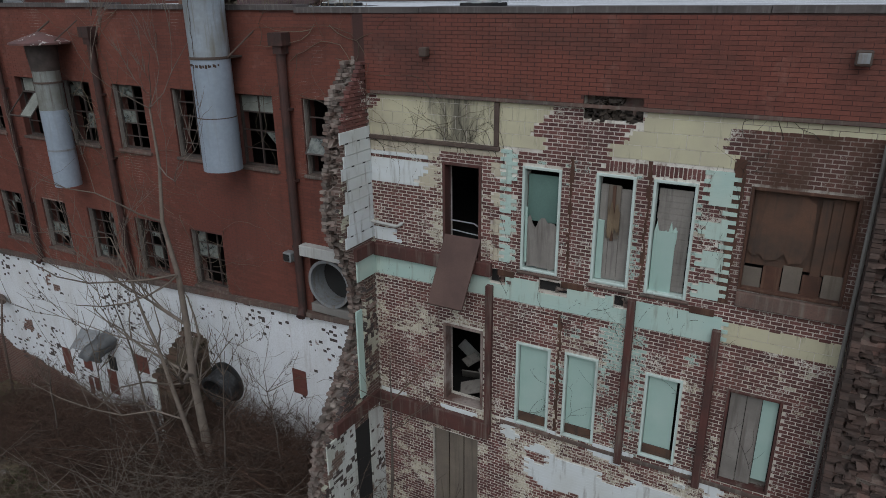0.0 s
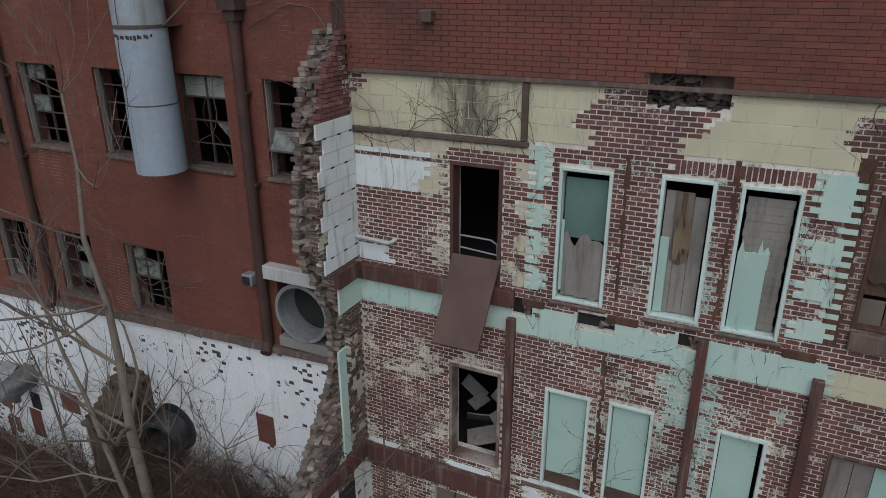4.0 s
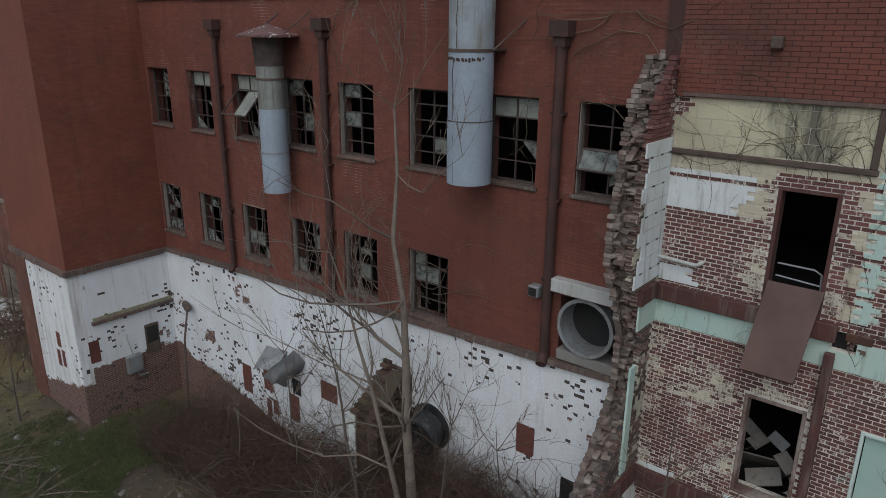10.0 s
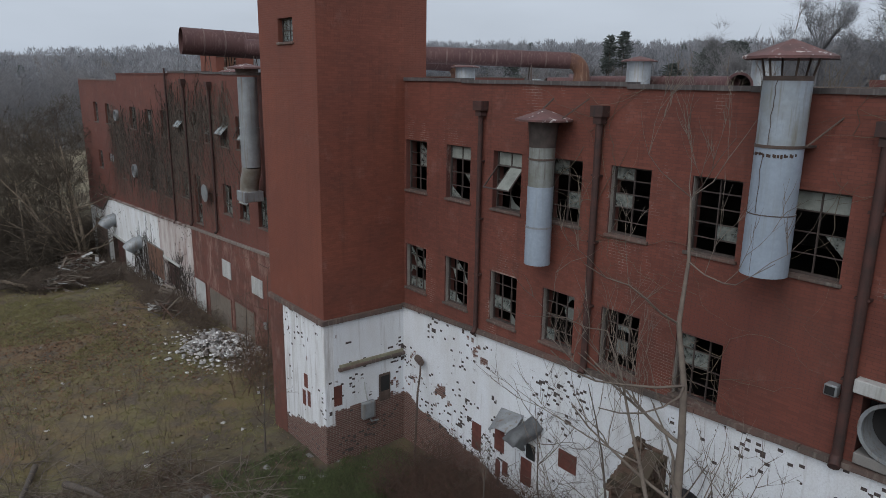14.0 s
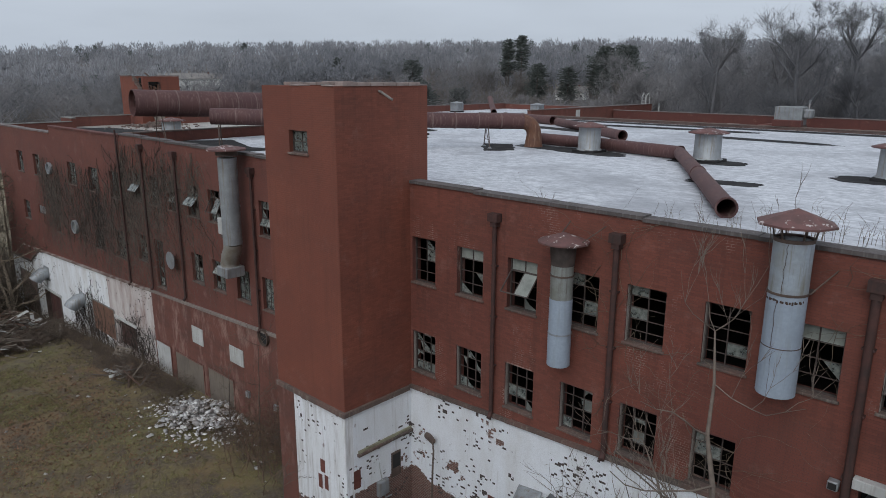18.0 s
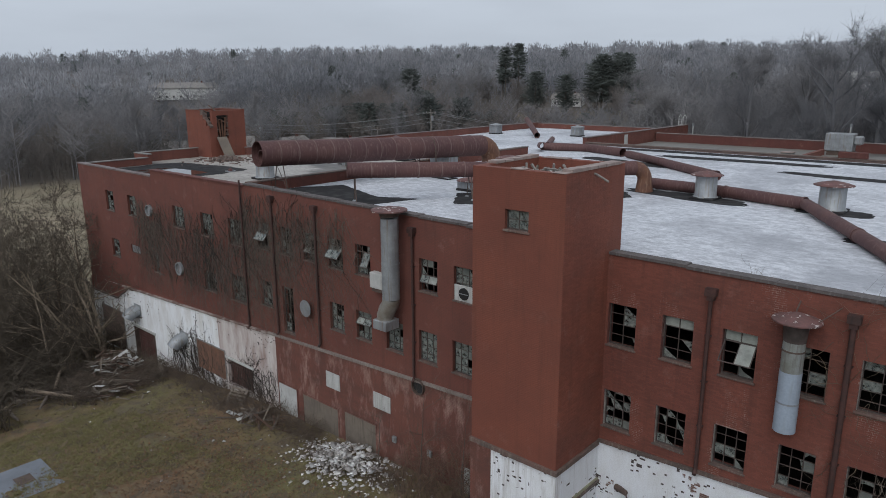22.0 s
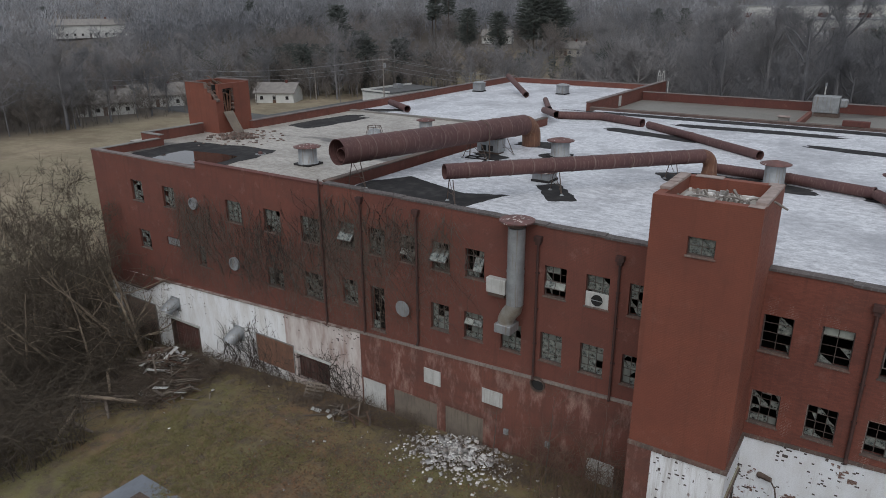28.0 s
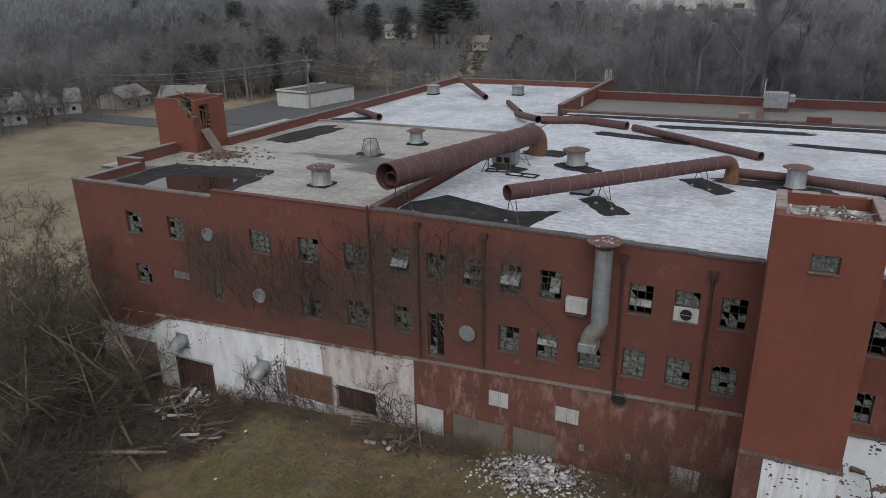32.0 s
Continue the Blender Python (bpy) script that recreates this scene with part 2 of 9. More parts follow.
M_RED = red_wall("red_masonry_paint", (0.19, 0.066, 0.046), grime=0.28, worn=0.4)
M_REDB = red_wall("red_painted_brick", pattern=False)
M_REDG = red_wall("grimy_red_brick", (0.2, 0.064, 0.044), pattern=False, worn=0.35, grime=0.6)
M_REDD = red_wall("red_brick_dark", (0.14, 0.045, 0.034), worn=0.5)
M_REDLOW = red_wall("red_wall_weathered", (0.195, 0.074, 0.052), worn=0.9, pale_at=0.5, drawn=0.35, grime=0.6)
M_TOWER = red_wall("tower_red_paint", (0.225, 0.07, 0.042), worn=0.15, grime=0.2)
M_WHITE = flaked_wall("white_flaked_paint", (0.76, 0.78, 0.81), (0.66, 0.66, 0.66), (0.16, 0.074, 0.058), -1.24, -0.2, 0.6, eave=(7.0, 0.049))
M_WHITET = flaked_wall("white_flaked_tower", (0.82, 0.83, 0.85), (0.7, 0.7, 0.69), (0.16, 0.074, 0.058), 7.33, 0.213, 0.4, eave=(5.9, 0.0), dirt=0.75)
M_WHITEL = flaked_wall("white_wall_west", (0.84, 0.85, 0.86), (0.66, 0.64, 0.61), (0.15, 0.09, 0.07), -2.0, 0.0, 0.15, eave=(7.0, 0.049))
M_PINK = flaked_wall("washed_pink_wall", (0.62, 0.57, 0.54), (0.33, 0.23, 0.2), (0.17, 0.09, 0.07), -2.0, 0.0, 0.15, eave=(7.0, 0.049))
M_CREAMW = flaked_wall("cream_flaked_paint", (0.5, 0.48, 0.38), (0.36, 0.36, 0.28), (0.13, 0.07, 0.055), -2.0, 0.0, 2.2)
M_FACING = flaked_wall("flaking_white_facing", (0.72, 0.74, 0.72), (0.5, 0.52, 0.46), (0.17, 0.11, 0.085), -2.0, 0.0, 1.2)


def rust_stain(N, L, pos, x, z, col):
    """Brown rust and soot washed over the wall round the wide boarded opening."""
    area = n_math(N, L, "MULTIPLY", n_range(N, L, x, -1.95, -1.25), n_range(N, L, z, 8.2, 8.7))
    blot = n_noise(N, L, n_stretch(N, L, pos, 1.0, 1.0, 0.6), 2.2, 5, 0.65)
    f = n_math(N, L, "MULTIPLY", area, n_range(N, L, blot, 0.32, 0.58, 0.25, 0.95))
    col = n_mix(N, L, f, col, (0.075, 0.036, 0.022))
    runs = n_noise(N, L, n_stretch(N, L, pos, 6.0, 6.0, 0.5), 1.3, 6, 0.7)
    return n_mix(N, L, n_range(N, L, runs, 0.56, 0.72, 0.0, 0.7), col, (0.1, 0.06, 0.045))


def old_mortar():
    m, N, L, B = material("old_mortar")
    pos, x, y, z, isl = n_pos(N, L)
    col = n_mix(N, L, n_range(N, L, n_noise(N, L, pos, 1.5, 5), 0.35, 0.65), (0.74, 0.71, 0.64), (0.52, 0.47, 0.41))
    col = n_mix(N, L, n_range(N, L, n_noise(N, L, pos, 9.0, 5, 0.7), 0.54, 0.66, 0.0, 0.75), col, (0.2, 0.12, 0.09))
    col = rust_stain(N, L, pos, x, z, col)
    L.new(col, B.inputs["Base Color"])
    B.inputs["Roughness"].default_value = 0.9
    n_bump(N, L, B, n_noise(N, L, pos, 40, 4), 0.3)
    return m


def flecked_brick(name, paint, cover, by_piece=False):
    """Bare brick that keeps scraps of old paint; cover: 0 none, 1 all."""
    m, N, L, B = material(name)
    pos, x, y, z, isl = n_pos(N, L)
    if by_piece:
        o = N.new("ShaderNodeObjectInfo")
        isl = o.outputs["Random"]
    col = n_mix(N, L, n_range(N, L, n_noise(N, L, pos, 2.0, 5), 0.35, 0.65), (0.165, 0.066, 0.056), (0.1, 0.044, 0.041))
    h = N.new("ShaderNodeHueSaturation")
    L.new(n_range(N, L, isl, 0, 1, 0.72, 1.28), h.inputs["Value"])
    L.new(col, h.inputs["Color"])
    big = n_noise(N, L, pos, 1.7, 4, 0.55)
    mid = n_noise(N, L, pos, 38.0, 4, 0.7)
    mix_ = n_math(N, L, "ADD", n_math(N, L, "MULTIPLY", big, 0.45), n_math(N, L, "MULTIPLY", mid, 0.55))
    mix_ = n_math(N, L, "ADD", mix_, n_range(N, L, isl, 0, 1, -0.05, 0.05))
    cut = 0.72 - 0.42 * cover
    f = n_range(N, L, mix_, cut - 0.015, cut + 0.015)
    pcol = n_mix(N, L, n_range(N, L, n_noise(N, L, pos, 5, 4), 0.35, 0.7), paint, tuple(0.7 * v for v in paint))
    L.new(rust_stain(N, L, pos, x, z, n_mix(N, L, f, h.outputs["Color"], pcol)), B.inputs["Base Color"])
    B.inputs["Roughness"].default_value = 0.83
    n_bump(N, L, B, n_math(N, L, "MULTIPLY_ADD", mid, 0.5, f), 0.3, 0.004)
    return m


M_BRICK = flecked_brick("bare_brick", (0.66, 0.62, 0.55), 0.3)
M_BRICKC = flecked_brick("cream_brick", (0.58, 0.53, 0.42), 0.47)
M_BRICKM = flecked_brick("mint_brick", (0.44, 0.58, 0.52), 0.5)
M_MORTAR = old_mortar()
M_MINTF = blotched("pale_mint_frame", (0.58, 0.68, 0.64), (0.5, 0.58, 0.54), (0.24, 0.24, 0.2))
M_BEAM = plain("painted_floor_beam", (0.11, 0.04, 0.033), (0.07, 0.035, 0.03), 2.5, 0.75, streak=(0.2, 0.17, 0.14))
M_TRIMDARK = plain("dark_ledge", (0.09, 0.075, 0.065), (0.17, 0.1, 0.08), 1.2, 0.85, streak=(0.22, 0.19, 0.16))
M_COPED = plain("black_tar_coping", (0.13, 0.11, 0.105), (0.07, 0.06, 0.057), 1.6, 0.85, streak=(0.2, 0.185, 0.18))
M_COPING = plain("tarred_coping", (0.23, 0.195, 0.185), (0.12, 0.085, 0.08), 1.0, 0.85)
M_SASH = plain("dark_window_steel", (0.06, 0.047, 0.042), (0.11, 0.085, 0.075), 5, 0.7, 0.2)
M_STEEL = plain("old_window_steel", (0.085, 0.06, 0.05), (0.14, 0.1, 0.08), 4, 0.7, 0.2)
M_RUST = plain("rusted_pipe", (0.09, 0.042, 0.042), (0.125, 0.058, 0.052), 0.7, 0.7, 0.15, streak=(0.19, 0.12, 0.1))
M_STRAP = plain("pale_rust_strap", (0.2, 0.14, 0.12), (0.14, 0.08, 0.07), 2.5, 0.75, 0.1)
M_DUCT = plain("blue_grey_duct", (0.37, 0.43, 0.51), (0.29, 0.34, 0.4), 1.1, 0.6, 0.1, 0.05, fine=14.0, spread=(0.3, 0.7), streak=(0.27, 0.3, 0.32))
M_DUCTT = plain("rust_streaked_duct", (0.36, 0.41, 0.47), (0.27, 0.29, 0.29), 2.2, 0.6, 0.1, 0.05, fine=14.0, spread=(0.35, 0.65), streak=(0.15, 0.115, 0.06))
M_RUSTSPOT = plain("rust_spots", (0.09, 0.05, 0.032), (0.05, 0.032, 0.024), 6.0, 0.85)
M_GALV = plain("galvanised_sheet", (0.36, 0.38, 0.39), (0.25, 0.26, 0.27), 2.0, 0.5, 0.4, 0.1, streak=(0.2, 0.14, 0.1))
def peeling_hat():
    m, N, L, B = material("peeling_red_hat")
    pos, x, y, z, isl = n_pos(N, L)
    col = n_mix(N, L, n_range(N, L, n_noise(N, L, pos, 3.0, 5), 0.35, 0.65), (0.16, 0.075, 0.068), (0.1, 0.055, 0.05))
    bare = n_range(N, L, n_noise(N, L, pos, 4.5, 6, 0.65), 0.6, 0.63)
    L.new(n_mix(N, L, bare, col, (0.5, 0.45, 0.43)), B.inputs["Base Color"])
    B.inputs["Roughness"].default_value = 0.75
    n_bump(N, L, B, n_math(N, L, "ADD", bare, n_noise(N, L, pos, 30, 4)), 0.15)
    return m


M_HAT = peeling_hat()
M_DOWNP = plain("painted_downpipe", (0.09, 0.04, 0.033), (0.05, 0.03, 0.026), 4.0, 0.75, 0.1, 0.3, 25.0, streak=(0.03, 0.024, 0.022))
M_BOARD = plain("weathered_board", (0.29, 0.265, 0.24), (0.19, 0.172, 0.155), 1.5, 0.85, island=0.2, streak=(0.1, 0.085, 0.075))
M_BROWNB = plain("brown_hardboard", (0.125, 0.064, 0.04), (0.06, 0.04, 0.03), 2.2, 0.8, island=0.2, streak=(0.045, 0.032, 0.026))
M_TANB = plain("grey_tan_boarding", (0.2, 0.165, 0.13), (0.14, 0.115, 0.095), 1.2, 0.85, island=0.1, streak=(0.1, 0.08, 0.06))
M_WHITEB = plain("white_board", (0.55, 0.55, 0.53), (0.42, 0.42, 0.4), 2.0, 0.7, streak=(0.28, 0.25, 0.22))
# Near-black: the dark of unlit rooms and holes put into the colour.
M_DARK = plain("unlit_black", (0.026, 0.024, 0.023), (0.014, 0.014, 0.014), 1.0, 0.95)
M_ROOM = plain("unlit_inner_plaster", (0.07, 0.068, 0.062), (0.04, 0.038, 0.036), 0.8, 0.95)
M_CONC = plain("stained_concrete", (0.27, 0.255, 0.235), (0.17, 0.16, 0.15), 1.0, 0.9)
M_RUBBLE = plain("broken_white_rubble", (0.76, 0.76, 0.75), (0.26, 0.22, 0.19), 2.0, 0.9, island=0.5)
M_PIER = plain("grimy_pier_stone", (0.1, 0.062, 0.05), (0.06, 0.046, 0.04), 3.0, 0.9, island=0.35)
M_GRIMP = plain("grimy_parapet", (0.1, 0.06, 0.052), (0.17, 0.13, 0.115), 1.2, 0.9, streak=(0.06, 0.05, 0.045))
M_MASON = plain("broken_masonry", (0.15, 0.085, 0.07), (0.2, 0.175, 0.15), 4.0, 0.9, island=0.4)
M_BARK = plain("grey_bark", (0.13, 0.105, 0.085), (0.085, 0.07, 0.06), 4.0, 0.9)
M_TWIG = plain("dry_twigs", (0.155, 0.115, 0.085), (0.1, 0.075, 0.06), 2.0, 0.9, bump=0.05)
M_VINE = plain("dead_vine", (0.17, 0.135, 0.11), (0.1, 0.08, 0.065), 3.0, 0.95)
M_UNDER = plain("brown_undergrowth", (0.175, 0.15, 0.13), (0.12, 0.108, 0.1), 0.02, 0.95, island=0.35, bump=0.0)
# Distance haze put into the colour: slight here, paler and bluer on the ridge.
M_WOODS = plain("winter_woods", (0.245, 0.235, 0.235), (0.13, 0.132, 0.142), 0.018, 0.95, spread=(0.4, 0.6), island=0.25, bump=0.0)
M_RIDGEHAZE = plain("hazed_ridge_woods", (0.275, 0.275, 0.288), (0.165, 0.17, 0.185), 0.016, 0.95, spread=(0.4, 0.6), island=0.25, bump=0.0)
M_PINE = plain("pine_needles", (0.105, 0.118, 0.106), (0.072, 0.083, 0.076), 0.5, 0.9, island=0.35, bump=0.0)
M_LEAF = plain("dead_leaves", (0.15, 0.105, 0.065), (0.1, 0.075, 0.05), 3.0, 0.9, island=0.4)
M_GRASS = plain("rough_grass", (0.23, 0.205, 0.085), (0.165, 0.15, 0.06), 1.0, 0.9, island=0.35, bump=0.0)


def glass_material():
    m, N, L, B = material("dirty_glass")
    pos, x, y, z, isl = n_pos(N, L)
    dirt = n_noise(N, L, pos, 6, 5)
    L.new(n_mix(N, L, n_range(N, L, dirt, 0.35, 0.7), (0.1, 0.115, 0.11), (0.24, 0.25, 0.225)), B.inputs["Base Color"])
    B.inputs["Roughness"].default_value = 0.18
    L.new(n_range(N, L, dirt, 0.3, 0.6, 0.55, 1.0), B.inputs["Alpha"])
    return m


M_GLASS = glass_material()
M_PALE = plain("painted_over_pane", (0.34, 0.36, 0.32), (0.2, 0.21, 0.19), 3.0, 0.5)
M_DULL = plain("dull_dirty_pane", (0.2, 0.215, 0.195), (0.11, 0.12, 0.11), 3.0, 0.4)


def roof_material(name, white, grey_, dark, cut):
    m, N, L, B = material(name)
    pos, x, y, z, isl = n_pos(N, L)
    lay = n_noise(N, L, n_stretch(N, L, pos, 1.6, 2.6, 1), 1.5, 10, 0.8)
    col = n_mix(N, L, n_range(N, L, lay, 0.42, 0.64), white, grey_)
    patch = n_noise(N, L, n_stretch(N, L, pos, 0.05, 0.16, 1), 1.0, 6, 0.55)
    col = n_mix(N, L, n_range(N, L, patch, cut, cut + 0.03), col, dark)
    blot = n_noise(N, L, pos, 0.22, 7, 0.7)
    col = n_mix(N, L, n_range(N, L, blot, 0.48, 0.66, 0, 0.75), col, (grey_[0] * 0.85, grey_[1] * 0.84, grey_[2] * 0.84))
    wear = n_noise(N, L, n_stretch(N, L, pos, 3.0, 3.6, 1), 1.5, 6, 0.8)
    col = n_mix(N, L, n_range(N, L, wear, 0.52, 0.7, 0, 0.5), col, (grey_[0] * 0.6, grey_[1] * 0.6, grey_[2] * 0.6))
    seam = N.new("ShaderNodeTexWave")
    seam.bands_direction = "Y"
    seam.inputs["Scale"].default_value, seam.inputs["Distortion"].default_value = 0.32, 0.6
    L.new(pos, seam.inputs["Vector"])
    col = n_mix(N, L, n_range(N, L, seam.outputs["Fac"], 0.96, 1.0, 0, 0.4), col, grey_)
    L.new(col, B.inputs["Base Color"])
    B.inputs["Roughness"].default_value = 0.55
    n_bump(N, L, B, lay, 0.3, 0.03)
    return m


M_ROOFW = roof_material("silver_roof_coating", (0.69, 0.7, 0.73), (0.33, 0.34, 0.37), (0.09, 0.088, 0.09), 0.74)
M_ROOFG = roof_material("grey_gravel_roof", (0.46, 0.43, 0.39), (0.22, 0.2, 0.175), (0.075, 0.068, 0.062), 0.6)
M_ROOFT = roof_material("tan_flat_roof", (0.19, 0.178, 0.155), (0.135, 0.125, 0.11), (0.07, 0.066, 0.06), 0.62)
M_TAR = plain("bitumen_patch", (0.032, 0.031, 0.032), (0.07, 0.067, 0.066), 1.5, 0.9, spread=(0.45, 0.75))
M_TAR.node_tree.nodes["Principled BSDF"].inputs["Specular IOR Level"].default_value = 0.12


def ground_material():
    m, N, L, B = material("yard_and_fields")
    pos, x, y, z, isl = n_pos(N, L)
    a = n_noise(N, L, pos, 0.16, 7, 0.6)
    b = n_noise(N, L, pos, 1.1, 7, 0.65)
    c = n_noise(N, L, pos, 9.0, 5, 0.7)
    col = n_mix(N, L, n_range(N, L, a, 0.4, 0.62), (0.15, 0.135, 0.055), (0.19, 0.115, 0.06))
    col = n_mix(N, L, n_range(N, L, b, 0.42, 0.62), col, (0.095, 0.072, 0.05))
    col = n_mix(N, L, n_range(N, L, c, 0.48, 0.7, 0, 0.7), col, (0.2, 0.165, 0.11))
    far = n_math(N, L, "MAXIMUM", n_range(N, L, x, -72, -90), n_range(N, L, y, 74, 90))
    field = n_mix(N, L, n_range(N, L, n_noise(N, L, pos, 0.045, 6), 0.4, 0.62), (0.29, 0.235, 0.16), (0.21, 0.18, 0.115))
    field = n_mix(N, L, n_range(N, L, b, 0.4, 0.7, 0, 0.5), field, (0.14, 0.12, 0.08))
    field = n_mix(N, L, n_range(N, L, a, 0.45, 0.62, 0, 0.75), field, (0.15, 0.115, 0.075))
    # Dark corner soil, with the shade under its brush put into the colour.
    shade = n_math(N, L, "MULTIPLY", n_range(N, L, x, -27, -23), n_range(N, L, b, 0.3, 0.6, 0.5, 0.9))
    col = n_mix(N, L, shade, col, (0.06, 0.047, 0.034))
    col = n_mix(N, L, far, col, field)
    wood = n_math(N, L, "MAXIMUM", n_range(N, L, x, -161, -176), n_range(N, L, n_math(N, L, "MULTIPLY_ADD", x, 0.62, y), 52, 62))
    mead = N.new("ShaderNodeVectorMath")
    mead.operation = "DISTANCE"
    mead.inputs[1].default_value = (-147, 200, 0)
    L.new(pos, mead.inputs[0])
    wood = n_math(N, L, "MULTIPLY", wood, n_range(N, L, mead.outputs["Value"], 30, 38))
    col = n_mix(N, L, wood, col, (0.11, 0.092, 0.076))
    L.new(col, B.inputs["Base Color"])
    B.inputs["Roughness"].default_value = 0.95
    n_bump(N, L, B, n_math(N, L, "ADD", b, c), 0.5, 0.06)
    return m


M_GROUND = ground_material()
M_ASPH = plain("worn_asphalt", (0.1, 0.1, 0.1), (0.075, 0.075, 0.076), 0.6, 0.9)


# ---- mesh helpers ----
def mesh_ob(name, verts, faces, mat, parent=None, label="", smooth=False):
    me = bpy.data.meshes.new(name)
    me.from_pydata(verts, [], faces)
    me.materials.append(mat)
    if smooth:
        me.shade_smooth()
    ob = new(name, me)
    if parent is not None:
        ob.parent = parent
    if label:
        ob["label"] = label
    return ob


def part(name, bm, mat, parent=None, label="", smooth=False):
    me = bpy.data.meshes.new(name)
    bm.normal_update()
    bm.to_mesh(me)
    bm.free()
    me.materials.append(mat)
    if smooth:
        me.shade_smooth()
    ob = new(name, me)
    if parent is not None:
        ob.parent = parent
    if label:
        ob["label"] = label
    return ob


def thing(name, label, category, group="", kind="", at=(0, 0, 0)):
    e = new(name)
    e.empty_display_size = 0.2
    e.location = at
    return tagged(e, label, category, group, kind)


def box(bm, x0, x1, y0, y1, z0, z1, m=None, bevel=0.0):
    vs = [bm.verts.new((x, y, z)) for x in (x0, x1) for y in (y0, y1) for z in (z0, z1)]
    fs = [bm.faces.new([vs[i] for i in q]) for q in ((0, 1, 3, 2), (4, 6, 7, 5), (0, 4, 5, 1), (2, 3, 7, 6), (0, 2, 6, 4), (1, 5, 7, 3))]
    if bevel:
        es = list({e for f in fs for e in f.edges})
        r = bmesh.ops.bevel(bm, geom=es, offset=bevel, segments=1, affect="EDGES")
        vs = list({v for f in r["faces"] for v in f.verts})
    if m is not None:
        bmesh.ops.transform(bm, matrix=m, verts=vs)
    return bm


def bx(x0, x1, y0, y1, z0, z1, m=None, bevel=0.0):
    return box(bmesh.new(), x0, x1, y0, y1, z0, z1, m, bevel)


def sweep(bm, pts, radii, seg=12, cap=True):
    """A tube through points; radii: one number or one for each point."""
    pts = [Vector(p) for p in pts]
    if isinstance(radii, (int, float)):
        radii = [radii] * len(pts)
    rings, prev = [], None
    for i, p in enumerate(pts):
        d = (pts[min(i + 1, len(pts) - 1)] - pts[max(i - 1, 0)]).normalized()
        if prev is None:
            u = d.orthogonal().normalized()
        else:
            u = (prev - d * prev.dot(d)).normalized()
        prev = u
        w = d.cross(u)
        rings.append([bm.verts.new(p + radii[i] * (math.cos(2 * math.pi * k / seg) * u + math.sin(2 * math.pi * k / seg) * w)) for k in range(seg)])
    for a, b in zip(rings, rings[1:]):
        for k in range(seg):
            bm.faces.new((a[k], a[(k + 1) % seg], b[(k + 1) % seg], b[k])).smooth = seg >= 10
    if cap:
        for f in (bm.faces.new(list(reversed(rings[0]))), bm.faces.new(rings[-1])):
            for e in f.edges:
                e.smooth = False
    return bm


def sw(pts, radii, seg=12, cap=True):
    return sweep(bmesh.new(), pts, radii, seg, cap)


def hollow(pts, r, thick=0.03, seg=20):
    """An open pipe with wall thickness."""
    bm = bmesh.new()
    a = sweep(bm, pts, r, seg, False)
    n0 = len(bm.verts)
    sweep(bm, pts, r - thick, seg, False)
    bm.verts.ensure_lookup_table()
    for start in (0, n0 - seg):
        for k in range(seg):
            o1, o2 = bm.verts[start + k], bm.verts[start + (k + 1) % seg]
            i1, i2 = bm.verts[n0 + start + k], bm.verts[n0 + start + (k + 1) % seg]
            for e in bm.faces.new((o1, o2, i2, i1)).edges:
                e.smooth = False
    bmesh.ops.recalc_face_normals(bm, faces=bm.faces[:])
    return bm


def arc(c, r, a0, a1, n, u, w):
    """Points on an arc round c in the plane of u and w, degrees."""
    c, u, w = Vector(c), Vector(u), Vector(w)
    return [c + r * (math.cos(radians(a0 + (a1 - a0) * i / n)) * u + math.sin(radians(a0 + (a1 - a0) * i / n)) * w) for i in range(n + 1)]


def cone_hat(c, r, h, seg=24, rim=0.04):
    bm = bmesh.new()
    x, y, z = c
    top = bm.verts.new((x, y, z + h))
    a = [bm.verts.new((x + r * math.cos(2 * math.pi * k / seg), y + r * math.sin(2 * math.pi * k / seg), z)) for k in range(seg)]
    b = [bm.verts.new((x + r * math.cos(2 * math.pi * k / seg), y + r * math.sin(2 * math.pi * k / seg), z - rim)) for k in range(seg)]
    inner = bm.verts.new((x, y, z + h - rim))
    for k in range(seg):
        j = (k + 1) % seg
        bm.faces.new((a[k], a[j], top))
        bm.faces.new((b[k], b[j], a[j], a[k]))
        bm.faces.new((b[j], b[k], inner))
    return bm


